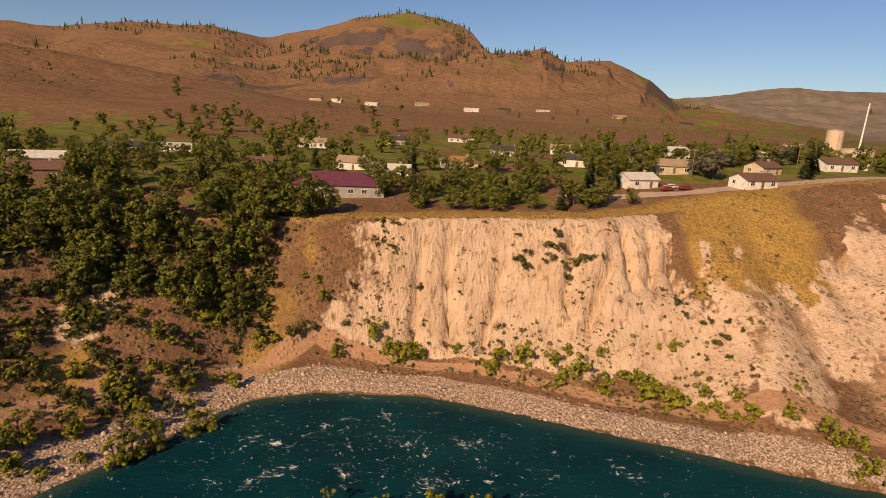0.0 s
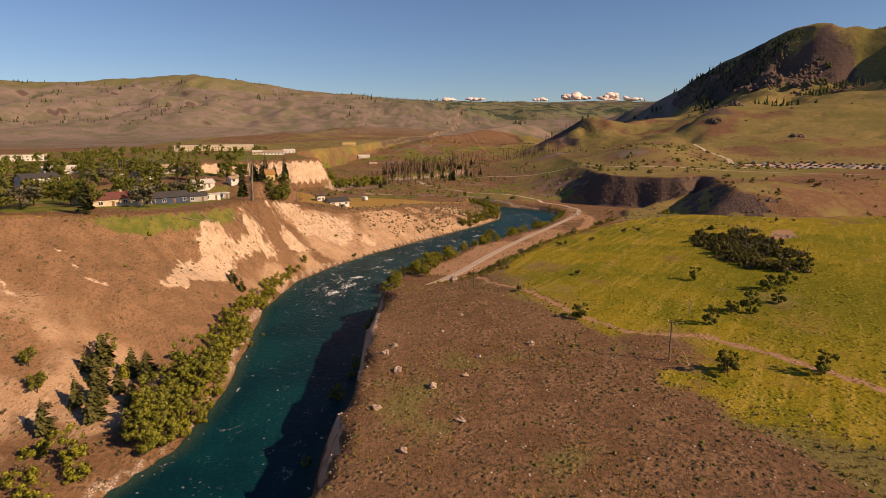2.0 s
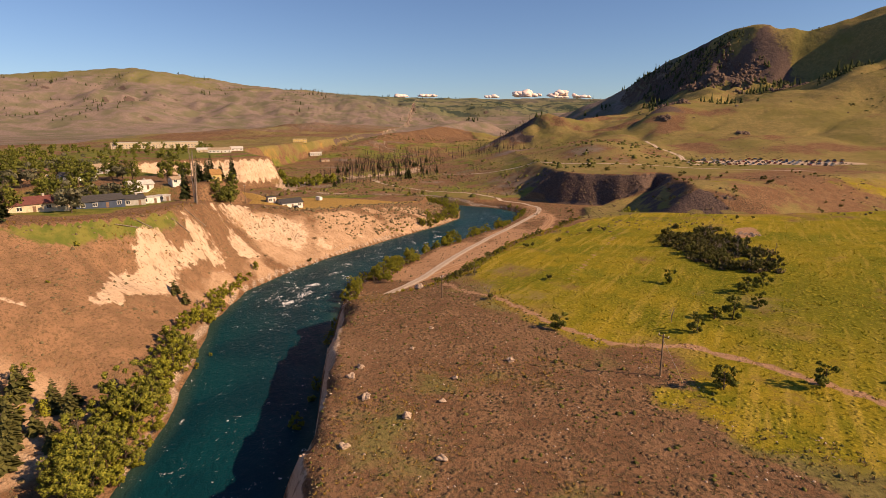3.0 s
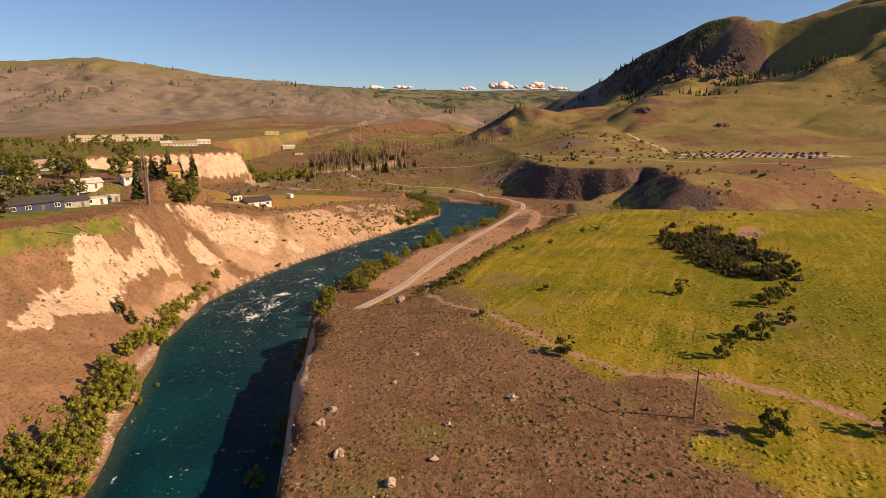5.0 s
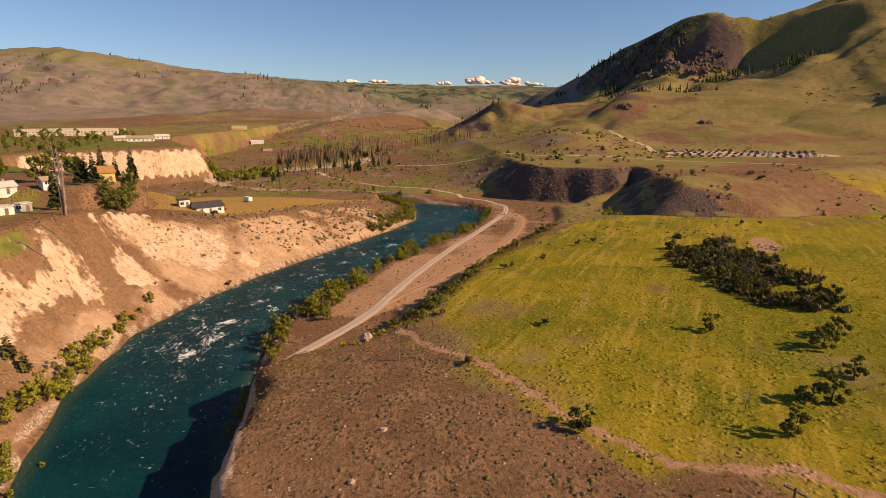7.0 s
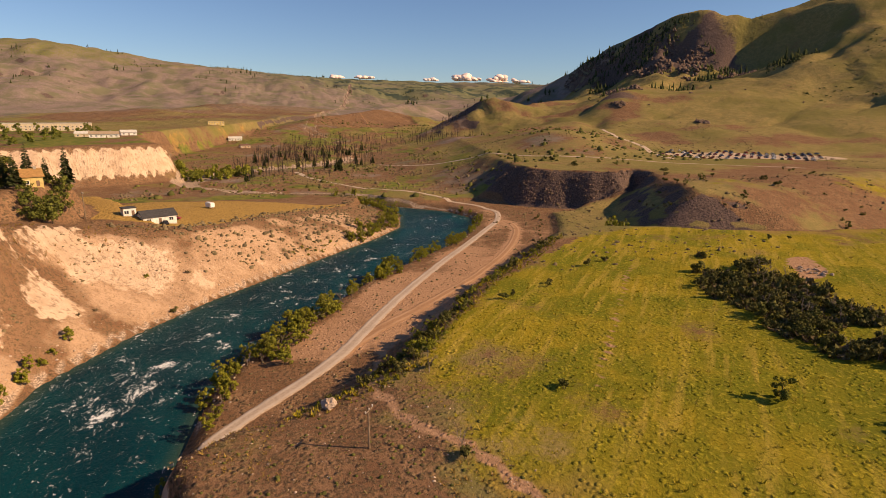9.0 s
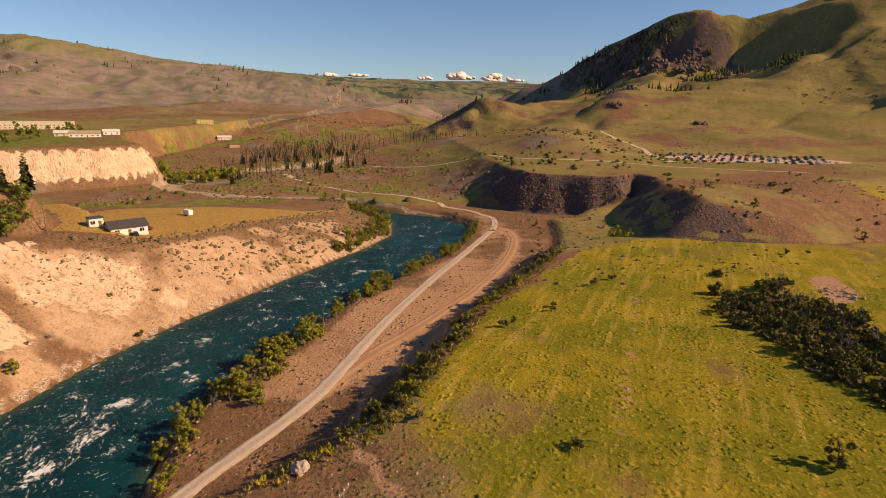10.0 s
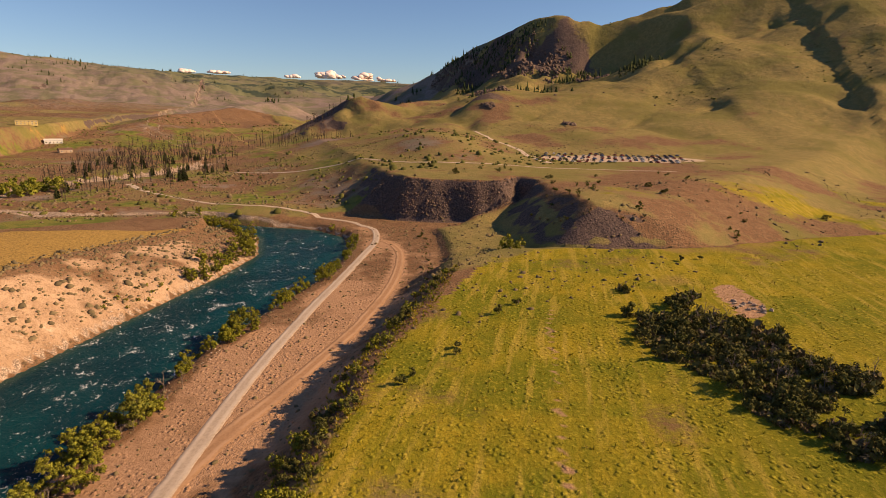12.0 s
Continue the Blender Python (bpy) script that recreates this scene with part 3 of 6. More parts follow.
def zones(px, py, h, steep, k):
    """Ground cover, from 0 to 1: bare clay, field grass, dark rock, gravel; straw, orange grass, lawn, red steppe."""
    north, south = k["north"], ~k["north"] & (k["ds"] > 0)
    u, dn, ds, dc, n1, n2 = k["u"], k["dn"], k["ds"], k["dc"], k["n1"], k["n2"]
    on_slope = north & (dc < 0)
    patch, blotch = fbm(px, py, 30, 4, 41), fbm(px, py, 12, 4, 42)
    face = smooth(0.10, 0.24, u + 0.05 * n2) * smooth(1.0, 0.95, u)
    bushy = smooth(0.15, 0.55, blotch) * smooth(0.55, 0.25, u)
    fan = smooth(-48, -18, px + 0.9 * (132 - py) * (py < 132) + 5 * n2) * smooth(64, 50, px + 0.45 * (py - 134) + 4 * n2)
    sand = on_slope * fan * face * (1 - 0.6 * bushy)
    west_end = on_slope * bump(px, py, -85, 109, 5, 9) * 1.2
    jx, jy = px + 5.0 * fbm(px, py, 9, 4, 45) + 1.5 * k["n3"], py + 5.0 * fbm(px, py, 9, 4, 46)
    bare = np.maximum.reduce([strip(jx, jy, line, 2.0) for line in BARE])
    streaks = [[(168, 141, 0.5), (161, 131, 0.9), (155, 118, 0.7)], [(180, 128, 0.4), (172, 108, 0.8)], [(150, 150, 0.5), (146, 132, 0.8)], [(192, 122, 0.4), (184, 104, 0.7)], [(158, 158, 0.4), (152, 140, 0.6)]]
    streak = np.maximum.reduce([strip(px + 1.5 * n2, py + 0.6 * k["n3"], line, 1.9) for line in streaks]) * 0.62
    scarp = on_slope * np.maximum(bare, streak) * np.clip(0.80 + 0.9 * blotch, 0, 1)
    talus = on_slope * k["east"] * smooth(0.06, 0.14, u) * smooth(0.55, 0.35, u) * 0.22
    farm_face = on_slope * smooth(292, 306, px) * smooth(350, 318, px) * smooth(0.05, 0.12, u) * smooth(0.95, 0.75, u) * (0.36 + 0.45 * blotch)
    far_face = north * smooth(500, 530, px) * smooth(610, 585, px) * smooth(0.10, 0.30, k["hi"]) * smooth(0.98, 0.90, k["hi"])
    plateau_face = south * smooth(0.2, 1.0, ds) * smooth(5.0, 3.0, ds) * smooth(40, 60, px) * smooth(205, 195, px) * 0.8
    sand = np.clip(np.maximum.reduce([sand, west_end, scarp, talus, on_slope * smooth(58, 72, px) * smooth(150, 125, px) * smooth(0.08, 0.2, u) * smooth(0.8, 0.5, u) * (0.30 + 0.5 * fbm(px, py, 9, 4, 65)), farm_face, far_face, plateau_face]), 0, 1)
    df, _ = signed(px, py, FIELD_EDGE)
    green = south * smooth(-9, 10, df + 12 * fbm(px, py, 18, 4, 64) * smooth(215, 190, px)) * smooth(0, 3, k["db"] + n2) * smooth(328, 300, px + 8 * n2)
    green = green * smooth(-300, -262, py + 10 * n2) * (0.80 + 0.35 * fbm(px, py, 26, 4, 60))
    upper_green = south * smooth(5, 25, k["du"]) * smooth(440, 340, px) * np.clip(0.30 + 0.5 * patch, 0, 0.62)
    green = np.clip(np.maximum(green, upper_green), 0, 1)
    rock = smooth(0.62, 0.85, steep) * ~north * smooth(6, 14, h) * smooth(70, 45, h)
    basalt = south * smooth(-15, -10, k["du"]) * smooth(4, 0, k["du"]) * smooth(404, 412, px) * smooth(478, 458, px)
    crag = np.maximum(bump(px, py, 1046, -278, 60, 46, -50), bump(px, py, 860, -455, 40, 16, 40) * 0.9) * smooth(20, 34, h) * 1.1
    hill_rock = smooth(0.60, 0.80, steep + 0.20 * fbm(px, py, 90, 4, 44)) * smooth(500, 800, np.hypot(px - 100, py)) * np.where(~north & (px < 2200), 0.0, 1.0)
    hill_rock = hill_rock * np.where(north & (px < 1200) & (py < 360), 0.0, 1.0)
    hill_rock = np.maximum(hill_rock, rocky_face(px, py) * smooth(-0.5, 0.1, fbm(px, py, 70, 4, 44)) * 0.9)
    hill_rock = np.maximum(hill_rock, smooth(0.25, 0.6, outcrops(px, py)) * 0.9)
    rock = np.clip(np.maximum.reduce([rock * (ds > 8), basalt * 0.85, hill_rock, crag]), 0, 1) * (sand < 0.4)
    beach = north * smooth(0, 1.0, dn) * smooth(8.5, 5.5, dn + n2) * smooth(90, 78, px) * smooth(-70, -50, px)
    rubble = north * smooth(14, 8, dn + 3 * n2) * smooth(-40, -55, px) * 0.8
    shore = (north * smooth(3.5, 1.5, dn + n2) + south * smooth(3.0, 1.0, ds + n2) * smooth(205, 225, px)) * 0.7
    gravel = np.maximum.reduce([beach, rubble, shore, ((dn < 0) & (k["ds"] < 0) & (px > 505) & (px < 800)) * 0.8])
    lot = smooth(0.35, 0.6, bump(px, py, 508, -374, 88, 36, 64))
    road = np.maximum.reduce([strip(px, py, LANE), lot])
    track = np.maximum.reduce([strip(px, py, [(a, b, 1.4 * w) for a, b, w in TRACK]) * 0.8, strip(px, py, LOWER_TRAIL) * 1.0, strip(px, py, TWO_TRACK) * 0.75, strip(px, py, FIELD_PATH) * 0.6,
                               strip(px + 2 * n2, py, RUIN) * 0.9, smooth(0.3, 0.7, bump(px, py, 300, -42, 60, 7, -40)) * 0.35, south * smooth(0, -4, k["db"]) * smooth(225, 250, px) * smooth(470, 430, px) * smooth(4, 9, ds) * smooth(-130, -105, py) * smooth(-5, -25, k["du"]) * (0.5 + 0.3 * patch) * (1 - k["flat"])])
    away = np.hypot(px - 100, py)
    south_hills = smooth(200, 400, ds) * ~north
    gold = np.maximum(south * smooth(-6, 10, k["du"]) * np.clip(0.64 + 0.5 * fbm(px, py, 48, 4, 51), 0.3, 0.9), south_hills * smooth(330, 520, ds) * 0.75) + 0.25 * patch * south
    gold = np.where(north & (px > 340) & (dc > 0) & (k["hi"] < 0.3) & (px < 430), 0.9 * smooth(0, 8, dc) * smooth(75, 60, dc), gold)
    gold = np.where(north & (away > 1200), 0.12 + 0.25 * fbm(px, py, 300, 4, 43), gold)
    gold = np.where(away > 2600, 0.15 + 0.3 * fbm(px, py, 260, 4, 43), gold)
    orange = on_slope * (smooth(45, 62, px) * smooth(112, 80, px) * smooth(0.45, 0.6, u) * 0.85 + k["cliff"] * smooth(0.95, 0.99, u) * 0.8
                         + smooth(110, 150, px) * smooth(215, 195, px) * 0.30) + north * (dc > 0) * smooth(14, 2, dc) * smooth(215, 180, px) * 0.7
    orange = orange + on_slope * smooth(-22, -40, px) * (0.26 + 0.5 * fbm(px, py, 16, 4, 55)) + on_slope * strip(px + 4 * n2, py, [(166, 198, 9), (150, 186, 10), (140, 164, 8), (134, 150, 6), (128, 140, 3)]) * 0.75
    lawn = north * smooth(8, 20, dc) * smooth(520, 330, py) * smooth(-0.55, 0.05, patch + 0.3 * smooth(150, 200, px)) * smooth(330, 300, px) * 0.9
    lawn = np.maximum(lawn, on_slope * smooth(186, 205, px) * smooth(262, 245, px) * smooth(0.74, 0.86, u + 0.06 * n2) * 0.75)
    lawn = np.maximum(lawn, north * smooth(0.9, 1.0, k["hi"]) * smooth(350, 400, px) * smooth(1000, 800, px) * smooth(-0.5, 0.1, patch) * 0.75)
    red = (smooth(500, 800, py) * smooth(1100, 500, px) * 0.72 + on_slope * smooth(100, 150, px) * smooth(300, 200, px) * 0.75
           + smooth(130, 150, px) * on_slope * smooth(470, 400, px) * 0.35)
    red = np.clip(red + 0.25 * patch * (red > 0.1), 0, 1)
    red = np.where(north & (px > 420) & (away < 1500), 0.25 + 0.3 * patch, red)
    red = np.where(south & (df < 0) & (k["db"] > 0) & (px < 260), 0.36 + 0.35 * patch, red)
    near_field = south & (k["db"] > 0) & (px < 260)
    gold = np.where(near_field, 0.20 + 0.48 * fbm(px, py, 22, 4, 53) + 0.35 * smooth(-22, 0, df), gold)
    red = np.where(south & (k["du"] > 4) & (h < 42) & (px < 700), 0.04 + 0.34 * fbm(px, py, 40, 4, 52), red)
    farm = north & (px > 338) & (px < 440) & (dc > 2) & (dc < 80) & (k["hi"] < 0.3)
    orange = np.where(farm, 0.80 + 0.2 * patch, orange)
    gold = np.where(farm, 0.2, gold)
    far = smooth(350, 1100, away) * np.where(~north & (py < -150) & (px < 2200), 0.45, 1.0) * np.where(away > 2000, 0.45, 1.0)
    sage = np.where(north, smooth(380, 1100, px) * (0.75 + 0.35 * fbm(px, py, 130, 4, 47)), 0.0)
    # far hills take the sage grey almost whole, with its painted-in haze
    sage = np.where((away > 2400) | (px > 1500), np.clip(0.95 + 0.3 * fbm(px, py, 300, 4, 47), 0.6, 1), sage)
    mid_hills = north & (px > 850) & (px < 2300) & (np.abs(py) < 520)
    gold = np.where(mid_hills, 0.45 + 0.45 * fbm(px, py, 120, 4, 49), gold)
    sage = np.where(mid_hills, sage * 0.5, sage)
    sage = np.where((k["hi"] > 0.5) & (away < 1150), sage * 0.4, sage) * (away > 400)
    bluff = north & (px > 430) & (px < 1150) & (py > -40) & (py < 340)
    sage = np.where(bluff, 0.12, sage)
    orange = np.where(bluff & (k["hi"] < 0.92) & (k["hi"] > 0.04), 0.32 + 0.3 * patch, orange)
    floor_mix = fbm(px, py, 55, 5, 56)
    glen = (px > 470) & (px < 1250) & (np.abs(py + 40) < 230) & (k["hi"] < 0.4)
    gold = np.where(glen & (k["du"] > -60) & ~north, 0.55 + 0.35 * floor_mix, np.where(glen, 0.25 + 0.5 * floor_mix, gold))
    sage = np.where(glen, 0.26 - 0.4 * floor_mix, sage)
    lawn = np.where(glen & (k["du"] < 0), np.maximum(lawn, 0.34 + 0.5 * fbm(px, py, 34, 4, 57)), lawn)
    slope_nw = north & (py > 330) & (px < 900) & (away < 2600)
    lawn = np.where(slope_nw, np.maximum(lawn * 0.8, 0.10 + 0.50 * fbm(px, py, 150, 5, 58) + 0.3 * smooth(300, 380, h) + 0.10 * smooth(620, 380, py)), lawn)
    rock = np.where(slope_nw, np.maximum(rock, smooth(0.25, 0.6, fbm(px, py, 70, 4, 59)) * (bump(px, py, -430, 1180, 260, 90, 10) + bump(px, py, -30, 1600, 120, 300, 20))), rock)
    meadow = np.where((away > 2600) & (h > 170), smooth(0.05, 0.5, fbm(px, py, 420, 4, 48)) * 0.7, 0.0)
    gold = np.maximum(gold, meadow * 0.6)
    lawn = np.where((away > 2600) & (h > 200), np.clip(smooth(230, 340, h + 70 * fbm(px, py, 300, 4, 54)) * 0.5, 0, 0.5), lawn)
    gold = np.maximum(gold, 0.8 * k["flat"] * south * (k["du"] < -6))
    lush = south * (bump(px, py, 165, -92, 62, 36, -15) * 0.9 + bump(px, py, 300, -215, 70, 40) * 0.5 + 0.45 * fbm(px, py, 24, 4, 67))
    tan = on_slope * (smooth(270, 296, px) * smooth(455, 400, px) * smooth(1.0, 0.8, u) * (0.72 + 0.45 * blotch)
                      + smooth(48, 66, px) * smooth(180, 140, px) * smooth(0.06, 0.2, u) * smooth(0.95, 0.6, u) * (0.70 + 0.5 * blotch)
                      + smooth(180, 200, px) * smooth(290, 270, px) * smooth(0.5, 0.25, u) * (0.6 + 0.4 * blotch))
    forest = smooth(3000, 3500, px) * smooth(350, 0, py) * np.clip(0.80 + 0.5 * fbm(px, py, 300, 4, 50), 0, 1)
    return (sand, green, rock, gravel), (np.clip(gold, 0, 1), np.clip(orange, 0, 1), np.clip(lawn, 0, 1), red), (np.clip(sage, 0, 1), far, np.clip(road, 0, 1), np.clip(track, 0, 1)), (forest, np.clip(lush, 0, 1), np.clip(tan, 0, 1), 0 * h)


def spread_steps(a, b, s0, s1):
    """Inner places from a to b with steps that go evenly from s0 to s1."""
    n = max(2, round(2 * abs(b - a) / (s0 + s1)))
    w = np.linspace(s0, s1, n)
    return a + np.cumsum(w)[:-1] / w.sum() * (b - a)


def axis(stops):
    """Places along one axis from stops of (place, step): the step goes evenly from stop to stop."""
    out = [np.array([stops[0][0]])]
    for (a, s0), (b, s1) in zip(stops[:-1], stops[1:]):
        out += [spread_steps(a, b, s0, s1), np.array([b])]
    return np.concatenate(out).astype(float)


GRID = []


def build_land():
    xs = axis([(-2700, 36), (-700, 18), (-110, 2.2), (-48, 2.2), (-47, 1.1), (75, 1.1), (76, 2.3), (520, 2.3), (700, 7), (950, 9), (1480, 10), (2000, 30), (4850, 40)])
    ys = axis([(-2600, 40), (-1450, 26), (-1150, 10), (-700, 9), (-420, 7), (-215, 2.2), (107, 2.3), (108, 1.1), (166, 1.1), (167, 2.3), (235, 2.3), (420, 10), (1100, 20), (2300, 24), (4300, 40)])
    gx, gy = np.meshgrid(xs, ys)
    shape = gx.shape
    px, py = gx.ravel(), gy.ravel()
    h, k = ground(px, py)
    hz = h.reshape(shape)
    GRID.append((xs, ys, hz))
    sy, sx = np.gradient(hz, ys, xs)
    steep = np.hypot(sx, sy).ravel()
    za, zb, zc, zd = zones(px, py, h, steep, k)
    n_y, n_x = shape
    idx = np.arange(n_x * n_y).reshape(shape)
    quads = np.stack([idx[:-1, :-1], idx[:-1, 1:], idx[1:, 1:], idx[1:, :-1]], -1).reshape(-1, 4)
    mesh = bpy.data.meshes.new("ground")
    mesh.vertices.add(len(px))
    mesh.vertices.foreach_set("co", np.stack([px, py, h], 1).astype(np.float32).ravel())
    mesh.loops.add(quads.size)
    mesh.loops.foreach_set("vertex_index", quads.astype(np.int32).ravel())
    mesh.polygons.add(len(quads))
    mesh.polygons.foreach_set("loop_start", (np.arange(len(quads)) * 4).astype(np.int32))
    mesh.update(calc_edges=True)
    for name, zone in (("zone_a", za), ("zone_b", zb), ("zone_c", zc), ("zone_d", zd)):
        layer = mesh.attributes.new(name, "FLOAT_COLOR", "POINT")
        layer.data.foreach_set("color", np.stack([np.asarray(z, float) for z in zone], 1).astype(np.float32).ravel())
    mesh.polygons.foreach_set("use_smooth", np.ones(len(quads), bool))
    mesh.materials.append(MAT_LAND)
    return tagged(new("ground", mesh), "dry river valley with clay bluffs, brown steppe and hills", "ground", kind="structure")


def build_water():
    xs, ys = np.arange(-200, 520, 1.5), np.arange(-190, 130, 1.5)
    gx, gy = np.meshgrid(xs, ys)
    px, py = gx.ravel(), gy.ravel()
    dn, _ = signed(px, py, NORTH_BANK)
    ds, _ = signed(px, py, SOUTH_BANK)
    inside = (dn < 5) & (-ds < 5)
    idx = np.arange(len(px)).reshape(gx.shape)
    quads = np.stack([idx[:-1, :-1], idx[:-1, 1:], idx[1:, 1:], idx[1:, :-1]], -1).reshape(-1, 4)
    quads = quads[inside[quads].any(1)]
    used = np.unique(quads)
    remap = np.zeros(len(px), int)
    remap[used] = np.arange(len(used))
    mesh = bpy.data.meshes.new("water")
    mesh.from_pydata(np.stack([px[used], py[used], 0 * px[used]], 1).tolist(), [], remap[quads].tolist())
    edge = np.minimum(-dn, ds * 1.0)[used]
    rapid = smooth(190, 250, px[used]) * 0.45 + bump(px[used], py[used], 235, 50, 40, 14) * 0.4 + bump(px[used], py[used], -20, 92, 40, 16) * 0.7
    for hx, hy, hr in ((286, 30, 4), (270, 37, 5), (318, 4, 5), (345, -22, 4), (352, -40, 4), (382, -59, 3), (253, 44, 6), (240, 46, 6), (230, 52, 5), (262, 30, 4), (300, 14, 4), (236, 40, 4)):
        rapid = np.maximum(rapid, 2.2 * bump(px[used], py[used], hx, hy, hr, 0.5 * hr, -35))
    layer = mesh.attributes.new("flow", "FLOAT_COLOR", "POINT")
    deep = smooth(0, 5, edge)
    layer.data.foreach_set("color", np.stack([rapid, deep, deep, deep], 1).astype(np.float32).ravel())
    mesh.materials.append(MAT_WATER)
    return tagged(new("water", mesh), "dark teal river with white riffles running between the banks", "river", kind="structure")


build_land()
build_water()


def sheet_z(x, y):
    """Height of the built ground sheet."""
    xs, ys, hz = GRID[0]
    i, j = int(np.searchsorted(xs, x)) - 1, int(np.searchsorted(ys, y)) - 1
    u, v = (x - xs[i]) / (xs[i + 1] - xs[i]), (y - ys[j]) / (ys[j + 1] - ys[j])
    return float((hz[j, i] * (1 - u) + hz[j, i + 1] * u) * (1 - v) + (hz[j + 1, i] * (1 - u) + hz[j + 1, i + 1] * u) * v)


def way_material(name, bed, edge, rut):
    m = Nodes(name, 0.95, spec=0.03)
    across, _, _, _ = m.attr("across")
    fine, mid = m.noise(1.6, 5, 0.65), m.noise(0.12, 4)
    c = m.mix(m.ramp(fine, 0.38, 0.66), bed, tuple(0.80 * v for v in bed))
    c = m.mix(m.ramp(m.math("ADD", across, m.math("MULTIPLY", m.math("SUBTRACT", fine, 0.5), 0.9)), 0.72, 0.98), c, edge)
    wheel = m.ramp(m.math("ABSOLUTE", m.math("SUBTRACT", across, 0.48)), 0.30, 0.06)
    c = m.mix(m.math("MULTIPLY", wheel, m.ramp(mid, 0.30, 0.60, 0.25, 0.85)), c, rut)
    c = m.mix(m.ramp(m.noise(7.0, 3, 0.7), 0.58, 0.70, 0, 0.5), c, tuple(0.6 * v for v in edge))
    return m.done(c, bump=fine, strength=0.4, dist=0.06)


WAY_PALE = way_material("pale_gravel_way", (0.440, 0.345, 0.262), (0.330, 0.225, 0.150), (0.520, 0.420, 0.330))
WAY_DIRT = way_material("reddish_dirt_way", (0.390, 0.222, 0.122), (0.280, 0.165, 0.092), (0.480, 0.295, 0.175))


def build_way(name, label, line, material, lift=0.10):
    """A road as a draped band with a slightly raised bed and worn edges."""
    pts, vs, fs, tone = [np.array(p, float) for p in line], [], [], []
    pts = [2 * pts[0] - pts[1]] + pts + [2 * pts[-1] - pts[-2]]
    run = []
    for a, b, c, d in zip(pts[:-3], pts[1:-2], pts[2:-1], pts[3:]):
        n = max(2, int(np.hypot(*(c - b)[:2]) / 1.3))
        for t in np.arange(n) / n:
            run.append(0.5 * (2 * b + (c - a) * t + (2 * a - 5 * b + 4 * c - d) * t * t + (3 * b - a - 3 * c + d) * t ** 3))
    run.append(pts[-2])
    offs = (-1.0, -0.82, -0.5, 0.0, 0.5, 0.82, 1.0)
    for k, q in enumerate(run):
        e = run[min(k + 1, len(run) - 1)] - run[max(k - 1, 0)]
        e = e[:2] / np.hypot(*e[:2])
        for o in offs:
            w = q[2] * (1 + 0.16 * noise.noise(Vector((q[0] * 0.35, q[1] * 0.35, 7.0 * (o > 0)))))
            x, y = q[0] - e[1] * o * w, q[1] + e[0] * o * w
            vs.append((x, y, sheet_z(x, y) + (lift if abs(o) < 0.95 else -0.12)))
            tone.append((abs(o), 0, 0, 1))
    m = len(offs)
    for k in range(len(run) - 1):
        fs += [(k * m + i, (k + 1) * m + i, (k + 1) * m + i + 1, k * m + i + 1) for i in range(m - 1)]
    mesh = bpy.data.meshes.new(name)
    mesh.from_pydata(vs, [], fs)
    layer = mesh.attributes.new("across", "FLOAT_COLOR", "POINT")
    layer.data.foreach_set("color", np.array(tone, np.float32).ravel())
    mesh.polygons.foreach_set("use_smooth", [True] * len(fs))
    mesh.materials.append(material)
    return tagged(new(name, mesh), label, "road", kind="structure")


build_way("track", "reddish dirt track curving along the foot of the field", TRACK, WAY_DIRT, 0.09)
build_way("road", "pale gravel road running along the river bank", ROAD, WAY_PALE, 0.13)
build_way("road", "pale gravel road to the parking lot", LOT_ROAD, WAY_PALE, 0.15)
build_way("trail", "thin pale trail over the grassy terrace", HILL_TRAIL, WAY_PALE, 0.12)


# ---- helpers for things ----
def part(name, bm, material, parent, label=""):
    """One bmesh as one mesh object under a thing or a part."""
    mesh = bpy.data.meshes.new(name)
    bm.to_mesh(mesh)
    bm.free()
    mesh.materials.append(material)
    ob = new(name, mesh)
    ob.parent = parent
    return tagged(ob, label)


def raw_part(name, verts, faces, material, parent, label=""):
    mesh = bpy.data.meshes.new(name)
    mesh.from_pydata([tuple(map(float, v)) for v in verts], [], [tuple(map(int, f)) for f in faces])
    mesh.materials.append(material)
    ob = new(name, mesh)
    ob.parent = parent
    return tagged(ob, label)


def box(bm, x0, y0, z0, x1, y1, z1, bevel=0.0):
    made = bmesh.ops.create_cube(bm, size=1.0)["verts"]
    bmesh.ops.scale(bm, vec=(x1 - x0, y1 - y0, z1 - z0), verts=made)
    bmesh.ops.translate(bm, vec=((x0 + x1) / 2, (y0 + y1) / 2, (z0 + z1) / 2), verts=made)
    if bevel:
        edges = list({e for v in made for e in v.link_edges})
        bmesh.ops.bevel(bm, geom=edges, offset=bevel, segments=2, affect="EDGES")


def rod(bm, a, b, r0, r1, sides=6):
    """A tapered rod from a to b."""
    a, b = Vector(a), Vector(b)
    m = Matrix.Translation((a + b) / 2) @ (b - a).to_track_quat("Z", "Y").to_matrix().to_4x4()
    bmesh.ops.create_cone(bm, cap_ends=True, segments=sides, radius1=r0, radius2=r1, depth=(b - a).length, matrix=m)


def leaf_material(name, dark, light, dry=None):
    m = Nodes(name, 0.85, spec=0.04)
    c = m.mix(m.ramp(m.random(island=True), 0.0, 1.0, 0.12, 0.85), dark, light)
    c = m.mix(m.ramp(m.random(), 0.0, 1.0, 0.0, 0.45), c, dry or dark)
    c = m.mix(m.ramp(m.noise(1.3, 3), 0.4, 0.7, 0.0, 0.5), c, dark)
    return m.done(c)


